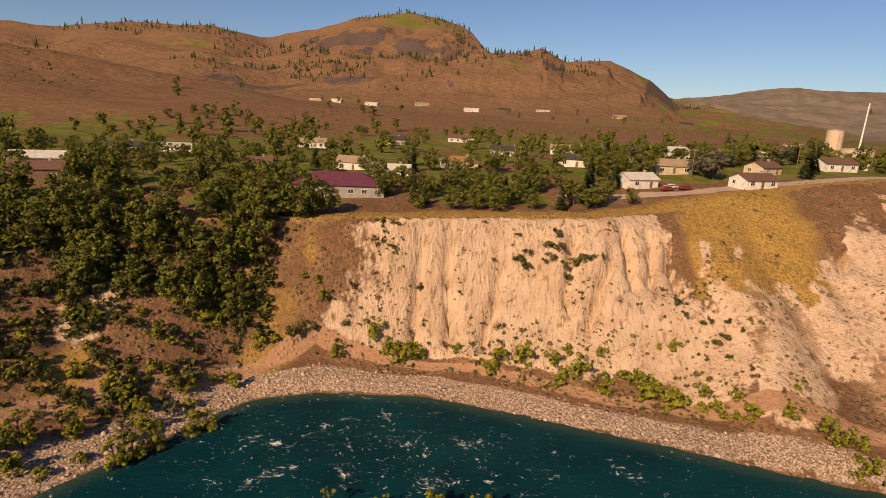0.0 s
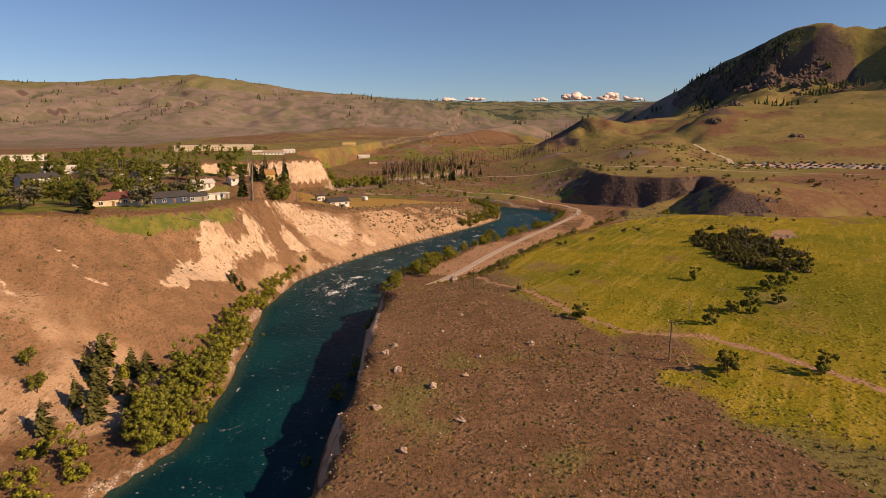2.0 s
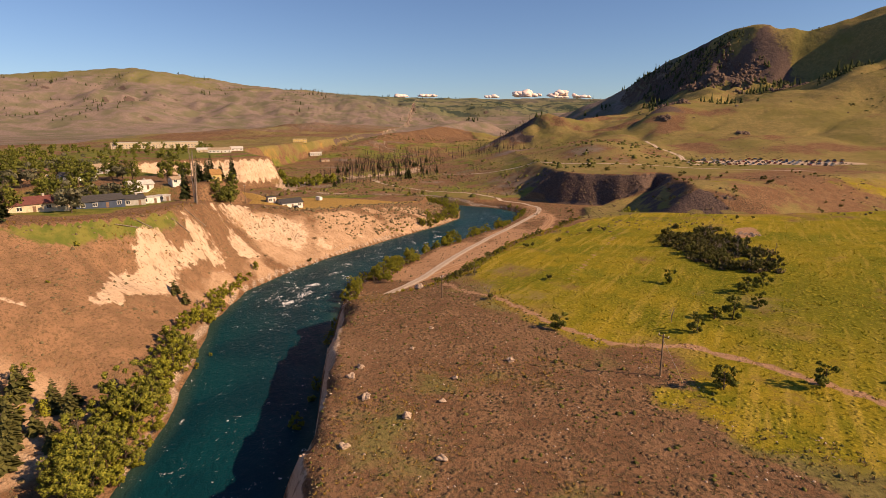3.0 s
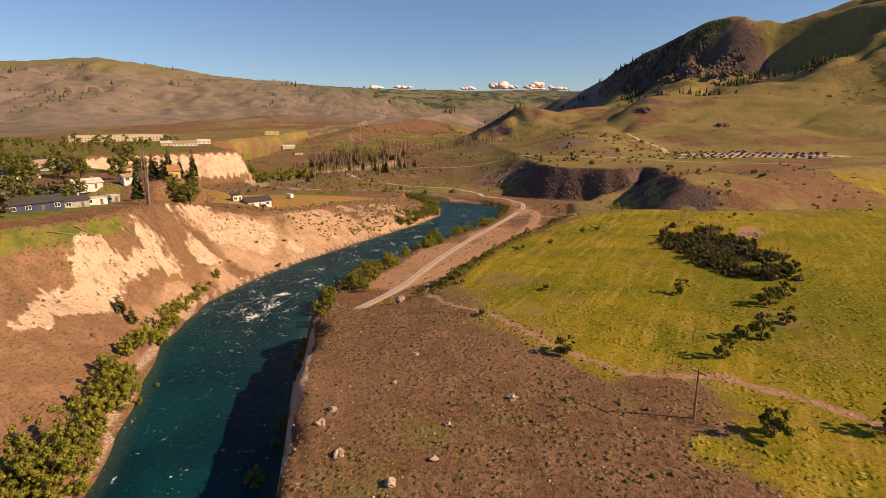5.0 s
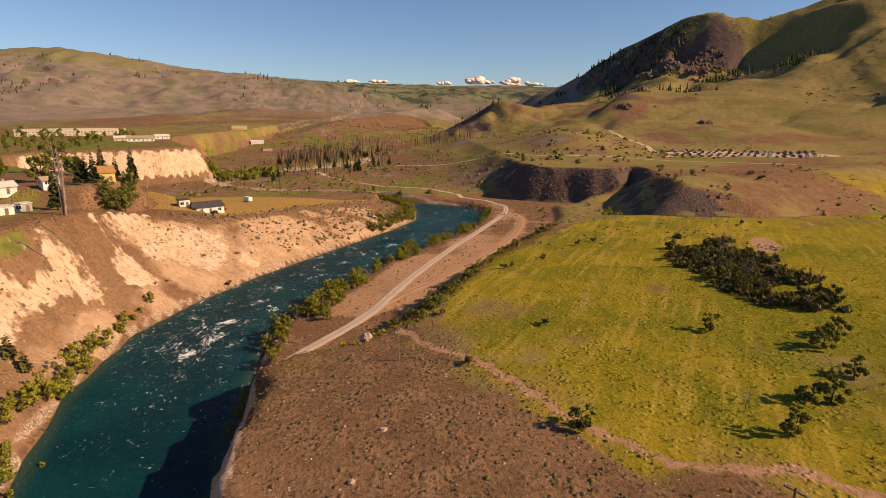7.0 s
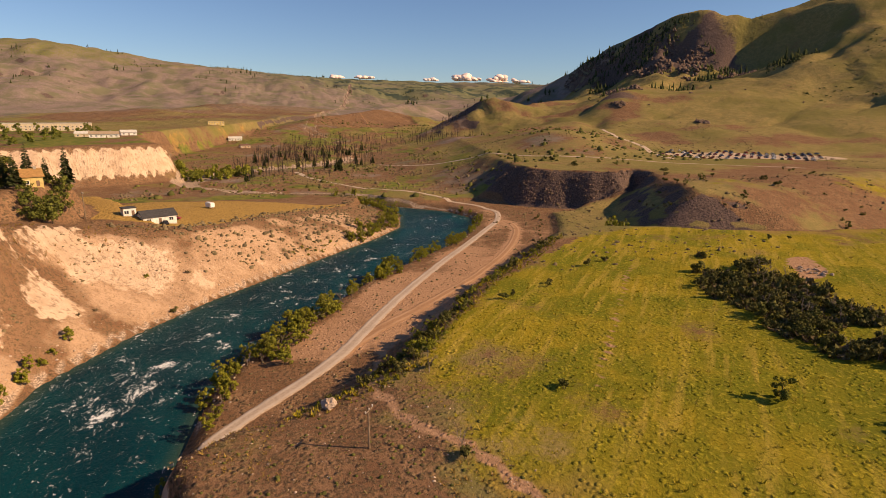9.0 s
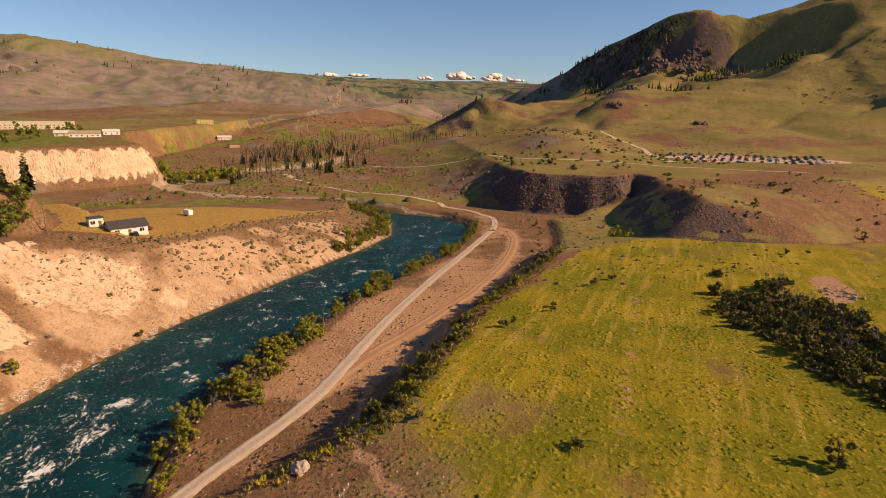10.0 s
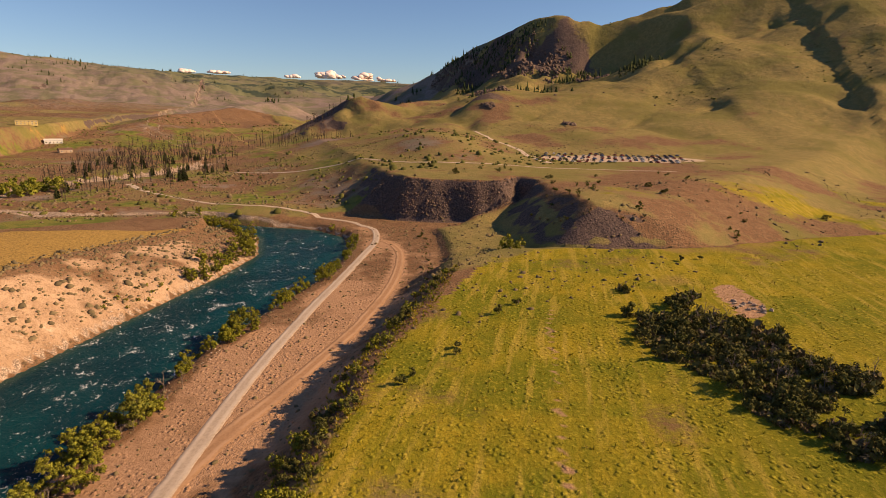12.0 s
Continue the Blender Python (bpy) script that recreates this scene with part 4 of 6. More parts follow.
def bark_material(name, a, b):
    m = Nodes(name, 0.95, spec=0.1)
    g = m.noise(3.0, 4, stretch=(1, 1, 0.2), at=m.obj)
    return m.done(m.mix(m.ramp(g, 0.35, 0.65), a, b), bump=g, strength=0.6, dist=0.05)


LEAF_WILLOW = leaf_material("willow_leaves", (0.130, 0.145, 0.018), (0.360, 0.330, 0.040), (0.210, 0.200, 0.036))
LEAF_COTTON = leaf_material("broad_leaves", (0.066, 0.084, 0.015), (0.205, 0.198, 0.040), (0.120, 0.122, 0.030))
LEAF_ALDER = leaf_material("riverside_leaves", (0.100, 0.122, 0.018), (0.320, 0.295, 0.045), (0.175, 0.170, 0.036))
LEAF_DARK = leaf_material("thicket_leaves", (0.056, 0.064, 0.017), (0.175, 0.162, 0.042), (0.125, 0.100, 0.042))
LEAF_PINE = leaf_material("conifer_needles", (0.030, 0.040, 0.015), (0.085, 0.092, 0.032), (0.055, 0.056, 0.022))
LEAF_OLIVE = leaf_material("olive_needles", (0.060, 0.062, 0.020), (0.165, 0.150, 0.048), (0.100, 0.095, 0.035))
LEAF_SAGE = leaf_material("sage_leaves", (0.115, 0.090, 0.050), (0.235, 0.175, 0.092), (0.150, 0.100, 0.055))
LEAF_SILVER = leaf_material("silver_leaves", (0.085, 0.085, 0.050), (0.180, 0.170, 0.105), (0.120, 0.115, 0.070))
BARK = bark_material("brown_bark", (0.060, 0.045, 0.032), (0.130, 0.100, 0.075))
BARK_DEAD = bark_material("grey_dead_wood", (0.170, 0.130, 0.100), (0.300, 0.240, 0.190))
BARK_BURNT = bark_material("burnt_wood", (0.050, 0.036, 0.028), (0.110, 0.078, 0.058))


def leaves(rng, centres, radii, count, size, flat=0.8):
    """Leaf sprays, small bent quads scattered over lumps."""
    pick = rng.choice(len(centres), count, p=radii**2 / (radii**2).sum())
    way = rng.normal(size=(count, 3))
    way /= np.linalg.norm(way, axis=1)[:, None]
    deep = rng.uniform(0.55, 1.05, count)[:, None]
    at = centres[pick] + way * radii[pick][:, None] * deep * (1, 1, flat)
    side = np.cross(way + 0.6 * rng.normal(size=(count, 3)), rng.normal(size=(count, 3)))
    side /= np.linalg.norm(side, axis=1)[:, None] + 1e-9
    up = np.cross(side, way + 0.5 * rng.normal(size=(count, 3)))
    up /= np.linalg.norm(up, axis=1)[:, None] + 1e-9
    s = size * rng.uniform(0.6, 1.35, count)[:, None]
    bend = way * s * 0.25
    v = np.stack([at - side * s * 0.55 - up * s * 0.4, at + side * s * 0.55 - up * s * 0.4 + bend, at + up * s * 0.75], 1)
    turn = (np.cross(v[:, 1] - v[:, 0], v[:, 2] - v[:, 0]) * way).sum(1) < 0
    v[turn] = v[turn][:, ::-1]
    return v.reshape(-1, 3), np.arange(3 * count).reshape(-1, 3)


def round_normals(ob, centres, radii):
    """Shades a crown's leaf sprays by the lump that they grow on."""
    mesh = ob.data
    co = np.empty(3 * len(mesh.vertices), np.float32)
    mesh.vertices.foreach_get("co", co)
    co = co.reshape(-1, 3)
    mid = np.repeat(co.reshape(-1, 3, 3).mean(1), 3, axis=0)
    near = np.argmin((((mid[:, None] - centres[None]) / radii[None, :, None]) ** 2).sum(2), 1)
    face = np.repeat(np.cross(co[1::3] - co[0::3], co[2::3] - co[0::3]), 3, axis=0)
    face /= np.linalg.norm(face, axis=1)[:, None] + 1e-9
    way = mid - centres[near]
    way /= np.linalg.norm(way, axis=1)[:, None] + 1e-9
    n = 0.62 * way + 0.38 * face
    n /= np.linalg.norm(n, axis=1)[:, None] + 1e-9
    mesh.polygons.foreach_set("use_smooth", [True] * len(mesh.polygons))
    mesh.normals_split_custom_set_from_vertices(n.tolist())


def lumps(rng, n, height, low, spread, thin=0.5):
    """Centres and radii of a crown's lumps, from low to height; spread is the crown's radius."""
    t = rng.uniform(0, 1, n)
    z = low + (height - low) * (0.12 + 0.80 * t)
    wide = spread * np.sin(np.pi * np.clip(0.18 + 0.72 * t, 0, 1)) ** thin
    ang = rng.uniform(0, 2 * np.pi, n)
    r = wide * np.sqrt(rng.uniform(0.05, 0.75, n))
    centres = np.stack([r * np.cos(ang), r * np.sin(ang), z], 1)
    size = (0.26, 0.46) if n < 16 else (0.17, 0.36)
    return centres, rng.uniform(*size, n) * spread * (1.05 - 0.35 * t)


def limbs(bm, rng, centres, height, r0):
    """A trunk that bends a little, with a limb to each lump."""
    bend = rng.normal(size=2) * 0.05 * height
    knots = [Vector((0, 0, -0.4)), Vector((bend[0] * 0.4, bend[1] * 0.4, height * 0.32)), Vector((bend[0], bend[1], height * 0.72))]
    rod(bm, knots[0], knots[1], r0, r0 * 0.72, 7)
    rod(bm, knots[1], knots[2], r0 * 0.72, r0 * 0.3, 6)
    for c in centres:
        t = float(np.clip(c[2] / height - 0.22, 0.12, 0.68))
        root = knots[0].lerp(knots[1], t / 0.32) if t < 0.32 else knots[1].lerp(knots[2], (t - 0.32) / 0.4)
        rod(bm, root, Vector(c), r0 * 0.28, r0 * 0.08, 4)


def make_tree(name, label, category, seed, height, spread, low, n_lumps, count, size, material, bark=BARK, thin=0.5, group="", stems=1):
    rng = np.random.default_rng(seed)
    thing = tagged(new(name), label, category, group)
    centres, radii = lumps(rng, n_lumps, height, low, spread, thin)
    bm = bmesh.new()
    limbs(bm, rng, centres, height, 0.018 * height + 0.05)
    part("trunk", bm, bark, thing)
    v, f = leaves(rng, centres, radii, count, size)
    round_normals(raw_part("crown", v, f, material, thing), centres, radii)
    return thing


def make_shrub(name, label, seed, height, spread, count, size, material, group=""):
    rng = np.random.default_rng(seed)
    thing = tagged(new(name), label, "shrub", group)
    centres, radii = lumps(rng, 7, height, 0.0, spread, 0.35)
    bm = bmesh.new()
    for c in centres:
        rod(bm, (c[0] * 0.15, c[1] * 0.15, -0.2), c, 0.05, 0.015, 4)
    part("stem", bm, BARK, thing)
    v, f = leaves(rng, centres, radii, count, size)
    round_normals(raw_part("foliage", v, f, material, thing), centres, radii)
    return thing


def make_conifer(name, label, seed, height, spread, group="", needles=LEAF_PINE):
    rng = np.random.default_rng(seed)
    thing = tagged(new(name), label, "tree", group)
    bm = bmesh.new()
    rod(bm, (0, 0, -0.4), (0, 0, height * 0.96), 0.016 * height, 0.02, 6)
    part("trunk", bm, BARK, thing)
    verts, faces = [], []
    tiers = int(height * 1.7)
    for i in range(tiers):
        t = i / (tiers - 1)
        z = height * (0.10 + 0.88 * t)
        reach = spread * (1 - t) ** 0.8 + 0.12
        for j in range(max(5, int(11 * (1 - 0.45 * t)))):
            a = rng.uniform(0, 2 * math.pi)
            r = reach * rng.uniform(0.65, 1.12)
            w = 0.26 * r + 0.12
            c, s = math.cos(a), math.sin(a)
            drop = -0.16 * r + rng.uniform(-0.12, 0.16) * r
            for lift in (0.0, 0.16 * r):
                k = len(verts)
                verts += [(0.12 * c, 0.12 * s, z + lift), (0.6 * r * c - w * s, 0.6 * r * s + w * c, z + 0.3 * drop - lift * 0.6),
                          (r * c, r * s, z + drop), (0.6 * r * c + w * s, 0.6 * r * s - w * c, z + 0.3 * drop + lift * 1.2)]
                faces.append((k, k + 1, k + 2, k + 3))
    raw_part("crown", verts, faces, needles, thing)
    return thing


def make_bare(name, label, seed, height, bark, spread=0.45, depth=3, group="", twigs=4):
    """A dead tree or bush: forking bare branches."""
    rng = np.random.default_rng(seed)
    thing = tagged(new(name), label, "dead tree", group)
    trunk, boughs = bmesh.new(), bmesh.new()

    def fork(bm, a, way, length, r, level):
        b = a + way * length
        rod(bm, a, b, r, r * 0.62, 5 if level > 1 else 3)
        if level:
            for _ in range(twigs):
                side = Vector(rng.normal(size=3)) * spread + way
                side.z += 0.12
                start = a.lerp(b, float(rng.uniform(0.45, 1.0)))
                fork(boughs, start, side.normalized(), length * float(rng.uniform(0.45, 0.72)), r * 0.5, level - 1)

    fork(trunk, Vector((0, 0, -0.3)), Vector((float(rng.normal()) * 0.05, float(rng.normal()) * 0.05, 1)).normalized(), height * 0.55, 0.016 * height + 0.03, depth)
    part("trunk", trunk, bark, thing)
    part("crown", boughs, bark, thing)
    return thing


def scatter(kinds, places, rng, scale=(0.75, 1.25), sink=0.1):
    """Copies of the given kinds at places (x, y); the ground gives the height."""
    if not len(places):
        return
    xy = np.array(places, float)
    zs = height(xy[:, 0].copy(), xy[:, 1].copy())
    for (x, y), z in zip(xy, zs):
        ob = kinds[int(rng.integers(len(kinds)))]
        s = float(rng.uniform(*scale))
        made = copy_thing(ob, pose(x, y, z - sink, 0, 0, float(rng.uniform(0, 360))))
        made.scale = (s, s, s * float(rng.uniform(0.85, 1.15)))


def remove_models(obs):
    """Takes the models from which copies were made out of the scene."""
    for ob in obs:
        for o in (*ob.children_recursive, ob):
            bpy.data.objects.remove(o)


def strew(rng, n, x0, x1, y0, y1, keep):
    """Random places in a rectangle where keep(x, y) says yes, by chance of its value."""
    px, py = rng.uniform(x0, x1, n), rng.uniform(y0, y1, n)
    return [(x, y) for x, y, k in zip(px, py, keep(px, py)) if k]


def stuff(name, label, category, places, scales, template, material, rng, tall=1.0, sink=0.05, wild=0.28):
    """One mesh of very many small alike things: a template (verts, faces) at each place."""
    v0, f0 = np.array(template[0], float), np.array(template[1], int)
    xy = np.array(places, float)
    zs = height(xy[:, 0].copy(), xy[:, 1].copy())
    n = len(xy)
    a = rng.uniform(0, 2 * np.pi, n)
    c, s = np.cos(a)[:, None], np.sin(a)[:, None]
    k = np.asarray(scales)[:, None]
    jit = 1 + wild * rng.normal(size=(n, len(v0), 3)).clip(-2, 2)
    v = v0[None] * jit
    x = (v[..., 0] * c - v[..., 1] * s) * k + xy[:, :1]
    y = (v[..., 0] * s + v[..., 1] * c) * k + xy[:, 1:]
    z = v[..., 2] * k * tall * rng.uniform(0.7, 1.3, n)[:, None] + zs[:, None] - sink
    co = np.stack([x, y, z], -1).reshape(-1, 3)
    faces = (f0[None] + (np.arange(n) * len(v0))[:, None, None]).reshape(-1, f0.shape[1])
    mesh = bpy.data.meshes.new(name)
    mesh.vertices.add(len(co))
    mesh.vertices.foreach_set("co", co.astype(np.float32).ravel())
    mesh.loops.add(faces.size)
    mesh.loops.foreach_set("vertex_index", faces.astype(np.int32).ravel())
    mesh.polygons.add(len(faces))
    mesh.polygons.foreach_set("loop_start", (np.arange(len(faces)) * f0.shape[1]).astype(np.int32))
    mesh.update(calc_edges=True)
    mesh.materials.append(material)
    return tagged(new(name, mesh), label, category, kind="stuff")


def dome(n=6, wide=0.5, tall=0.5):
    """A rough little dome: a ring at the foot, a ring half-way up, a top."""
    v = [(wide * math.cos(2 * math.pi * i / n), wide * math.sin(2 * math.pi * i / n), 0.0) for i in range(n)]
    v += [(0.8 * wide * math.cos(2 * math.pi * (i + 0.5) / n), 0.8 * wide * math.sin(2 * math.pi * (i + 0.5) / n), 0.62 * tall) for i in range(n)]
    v.append((0, 0, tall))
    f = []
    for i in range(n):
        j = (i + 1) % n
        f += [(i, j, n + i), (j, n + j, n + i), (n + i, n + j, 2 * n)]
    return v, f


def tuft(n=6, wide=0.5, tall=0.5):
    """A tussock: blades that lean outwards."""
    v, f = [], []
    for i in range(n):
        a = 2 * math.pi * i / n
        c, s = math.cos(a), math.sin(a)
        k = len(v)
        v += [(0.14 * wide * c - 0.24 * wide * s, 0.14 * wide * s + 0.24 * wide * c, 0), (0.14 * wide * c + 0.24 * wide * s, 0.14 * wide * s - 0.24 * wide * c, 0),
              (wide * c, wide * s, tall)]
        f.append((k, k + 1, k + 2))
    return v, f


# ---- trees and bushes, place by place ----
rng = np.random.default_rng(11)
willows = [make_tree("willow", "yellow-green willow growing at the river's edge", "tree", 100 + i, h, w, 0.2, 26, 1900, 0.235, LEAF_WILLOW, thin=0.4, group="riverside willows")
           for i, (h, w) in enumerate(((5.2, 2.0), (6.4, 2.4), (4.2, 1.9), (7.5, 2.3)))]
alders = [make_tree("alder", "leafy green riverside tree on the sandy bar", "tree", 120 + i, h, w, 0.6, 28, 2300, 0.275, LEAF_ALDER, thin=0.45, group="riverside trees")
          for i, (h, w) in enumerate(((8.5, 3.0), (7.0, 3.2), (10.0, 3.3)))]
broads = [make_tree("broadleaf_tree", "full-crowned dark green shade tree in the town", "tree", 140 + i, h, w, 1.4, 30, 1150, 0.54, LEAF_COTTON, thin=0.5, group="town trees")
          for i, (h, w) in enumerate(((10.0, 4.6), (12.5, 5.0), (8.5, 4.2), (11.0, 5.6)))]
silvers = [make_tree("silver_tree", "grey-green broad tree beside the lane", "tree", 160, 10.5, 6.0, 1.2, 18, 1100, 0.66, LEAF_SILVER, thin=0.45, group="town trees")]
pines = [make_conifer("conifer", "tall dark conifer among the houses", 170 + i, h, w, "conifers in town") for i, (h, w) in enumerate(((14.0, 3.0), (11.0, 2.8), (17.0, 3.4)))]
hedges = [make_shrub("bush", "dark green rounded bush in dry grass", 180 + i, h, w, 430, 0.29, LEAF_DARK, "field bushes") for i, (h, w) in enumerate(((3.4, 2.1), (2.6, 2.0), (4.4, 2.2)))]
greens = [make_shrub("green_bush", "bright green bush on the sandy bank", 190 + i, h, w, 360, 0.32, LEAF_WILLOW, "bank bushes") for i, (h, w) in enumerate(((2.4, 1.9), (3.2, 2.1), (1.7, 1.6)))]
copses = [make_tree("field_tree", "small round dark green tree standing in the field", "tree", 230 + i, h, w, 0.0, 18, 1100, 0.29, LEAF_COTTON, thin=0.25, group="field trees")
          for i, (h, w) in enumerate(((4.6, 2.0), (3.8, 2.1)))]
sages = [make_shrub("sagebrush", "grey-brown sagebrush clump on the clay slope", 200 + i, h, w, 120, 0.30, LEAF_SAGE, "sagebrush clumps") for i, (h, w) in enumerate(((1.3, 1.1), (1.7, 1.4)))]
bares = [make_bare("dead_bush", "bare grey bush of thin branches in the field", 210 + i, h, BARK_DEAD, 0.55, 3, "bare bushes") for i, h in enumerate((4.5, 3.5))]
snags = [make_bare("burnt_tree", "burnt bare tree standing in the valley", 220 + i, h, BARK_BURNT, 0.35, 2, "burnt trees", 5) for i, h in enumerate((13.0, 10.0))]
models = willows + alders + broads + silvers + pines + copses + hedges + greens + sages + bares + snags


def bank_gap(px, py):
    """Metres to the north and the south water line, land positive."""
    return signed(px, py, NORTH_BANK)[0], -signed(px, py, SOUTH_BANK)[0]


def by_water(n, x0, x1, y0, y1, side, lo, hi, seed):
    """Places at lo to hi metres from one water line."""
    r = np.random.default_rng(seed)
    out = strew(r, 6000, x0, x1, y0, y1, lambda px, py: (lambda d: (d > lo) & (d < hi))(bank_gap(px, py)[side]))
    kept = []
    for p in out:
        if len(kept) < n and all((p[0] - q[0]) ** 2 + (p[1] - q[1]) ** 2 > 4.5 for q in kept):
            kept.append(p)
    return kept


# the point bar and the north shore
BAR_TREES = [(130.9, 70.6), (134.2, 74.2), (144.0, 73.2), (121.5, 72.4), (152.2, 73.2), (145.8, 77.2), (128.6, 74.3), (124.7, 76.2), (139, 72), (137, 77), (148, 71.5), (126, 72.5), (141, 76), (133, 79), (118, 75)]
scatter(alders + alders + willows[3:], BAR_TREES, rng, (0.95, 1.3))
scatter(alders + willows, [(x + 2.6 * (-1) ** k, y + 2.0 + 0.3 * (k % 3)) for k, (x, y) in enumerate(BAR_TREES)], rng, (0.7, 1.1))
scatter(willows, [(131, 68.5), (137, 69), (143, 69.5), (125, 69.8), (149, 70), (153, 70.5), (128, 71), (140, 74)], rng, (0.6, 1.0))
scatter(alders[:2] + willows, [(169.3, 73), (182.8, 73.6), (163.1, 73.4), (176, 73.5), (173, 75.5), (180, 76), (166, 75.5), (171, 71.8), (178, 72.2), (160, 72)], rng, (0.9, 1.25))
scatter(willows + alders[1:2], [(222.7, 75.2), (229, 74.6), (236.6, 73.4), (218, 75.7), (226, 76.5), (208, 76.4), (203, 76.6), (199, 76.8), (192.8, 77), (247.5, 72.2), (233, 75), (212, 75), (224, 73.6), (215, 74.5)], rng, (0.85, 1.25))
scatter(willows[:1] + greens, [(254.9, 71), (259, 70), (265.5, 68.4), (252, 72.5)], rng, (0.6, 0.9))
olives = [make_conifer("young_pine", "olive-green young pine on the sandy bar", 175 + i, h, w, "pines on the bar", LEAF_OLIVE) for i, (h, w) in enumerate(((8.0, 2.8), (9.5, 3.0)))]
models += olives
scatter(olives, [(132.2, 90.2), (137.1, 88.5), (141.1, 97.0), (146.3, 89.5), (129.9, 93.4), (147.8, 96.7), (149.9, 87.7), (132.9, 83.5), (126, 88), (121, 95), (138, 93), (143, 85)], rng, (0.7, 1.05))
scatter(olives, [(215, 82.5), (217, 86)], rng, (0.55, 0.75))
scatter(greens + sages, by_water(40, 84, 150, 74, 120, 0, 3, 30, 4), rng, (0.7, 1.3))
scatter(willows[:1] + greens, by_water(14, 70, 84, 88, 104, 0, 0.5, 9, 5), rng, (0.8, 1.2))
scatter(willows + greens + hedges, by_water(78, 372, 478, -56, -14, 0, 0.4, 9, 7), rng, (0.75, 1.25))
scatter(greens + hedges[1:2], by_water(24, 340, 395, -40, 12, 0, 1, 8, 8), rng, (0.35, 0.7))
scatter(greens, by_water(24, -40, 66, 100, 128, 0, 10, 17, 9), rng, (0.8, 1.7))
scatter(sages + greens[2:], by_water(24, -45, 66, 100, 136, 0, 10, 26, 10), rng, (0.5, 1.2))
scatter(willows + greens + hedges, by_water(46, -100, -50, 50, 112, 0, 0.0, 16, 12), rng, (0.6, 1.1))
scatter(hedges + greens, by_water(34, -110, -40, 70, 130, 0, 12, 34, 16), rng, (0.6, 1.2))
# the south shore
def clump(n, cx, cy, r, seed):
    q = np.random.default_rng(seed)
    a, d = q.uniform(0, 2 * np.pi, n), r * np.sqrt(q.random(n))
    return [(cx + x, cy + y) for x, y in zip(d * np.cos(a), 0.6 * d * np.sin(a))]


for cx, cy, r, n, seed in ((233, 27, 5, 5, 1), (243, 16, 6, 6, 2), (249, 20, 6, 7, 3), (258, 12, 7, 9, 4), (267, 7, 7, 9, 5), (277, 1, 5, 6, 6), (290, -6, 3, 3, 7), (307, -21, 5, 7, 8), (313, -26, 4, 4, 9), (329, -40, 4, 3, 10), (352, -60, 4, 3, 11), (366, -69, 5, 4, 12)):
    scatter(willows + alders[1:2], clump(n, cx, cy, 1.15 * r, seed), rng, (0.55, 1.1))
scatter(willows[:2] + greens[1:2], by_water(30, 214, 330, -40, 36, 1, -1.0, 6, 13), rng, (0.45, 0.8))
by_scarp = lambda px, py: (lambda d: (d > -7) & (d < 3))(-signed(px, py, BENCH_EDGE)[0]) & (along(px, py, TRACK)[0] > 2.5)
scatter(hedges + greens[:2], strew(np.random.default_rng(26), 1500, 205, 306, -90, 12, by_scarp)[:80], rng, (0.4, 0.95))
scatter(willows[:3] + greens, by_water(36, 330, 440, -96, -36, 1, 0.0, 5, 14), rng, (0.5, 0.9))
scatter(bares, by_water(16, 222, 300, -14, 34, 1, 2, 8, 15), rng, (0.7, 1.1))
scatter(willows, [(113.6, 43), (140.8, 40.2), (151.8, 37.6), (158, 36.8), (187, 35.6), (199, 33.5), (194, 34.5)], rng, (0.5, 0.75))
scatter(willows[:1], [(190, 63), (180, 62.1), (184.6, 68.2), (197.5, 63.9), (176, 69.5)], rng, (0.25, 0.42), 0.0)

scatter(willows[:2], [(-22, 73.5), (-13, 74.5), (-5, 75.5), (2, 75), (-27, 72.5)], rng, (1.0, 1.2))
# field and thicket
scatter(copses, [(151, -22.5), (177, -67.5), (162, -82), (166, -90), (151, -77), (145, -65), (139, -51.5), (146, -61), (113, -40), (109, -57), (105, -74), (112, -84)], rng, (0.9, 1.25))
scatter(hedges[1:2], [(192, -35), (263, -80), (247, -58), (241, -42), (243, -46), (250, -60), (266, -88), (271, -168), (273, -161), (178, -12), (209, -14)], rng, (0.45, 0.85))
scatter(bares[:1], [(147, -50), (180, -12), (240, -124), (226, -112), (203, -102), (211, -110), (208, -14)], rng, (0.9, 1.25))
in_thicket = lambda px, py: bump(px, py, 216, -107, 38, 18, -15) + 0.30 * fbm(px, py, 13, 3, 82) > 0.44
scatter(hedges, strew(np.random.default_rng(21), 900, 170, 275, -150, -75, in_thicket)[:80], rng, (0.7, 1.3))
on_terrace = lambda px, py: (signed(px, py, UPPER_EDGE)[0] > 6) & (fbm(px, py, 40, 3, 81) > 0.0)
scatter(hedges + copses, strew(np.random.default_rng(27), 260, 300, 480, -320, -185, on_terrace)[:32], rng, (0.35, 0.9))
scatter(greens[1:2], [(340, -137), (344, -139), (338, -140)], rng, (1.5, 2.1))
scatter(hedges, [(494, -174), (490, -178), (463, -181), (457, -179), (468, -184), (418, -222), (414, -218), (384, -230), (365, -248), (345, -238), (320, -344)], rng, (0.7, 1.3))
scatter(hedges[1:2] + bares[1:2], [(300 + 5.2 * i, -74 - 3.6 * i + 0.05 * i * i - 1.5 * (i % 2)) for i in range(20)], rng, (0.35, 0.75))
on_spur = lambda px, py: (signed(px, py, UPPER_EDGE)[0] > -16) & (signed(px, py, UPPER_EDGE)[0] < 6)
scatter(hedges[1:2] + sages, strew(np.random.default_rng(22), 900, 285, 372, -200, -150, on_spur)[:30], rng, (0.4, 0.9))
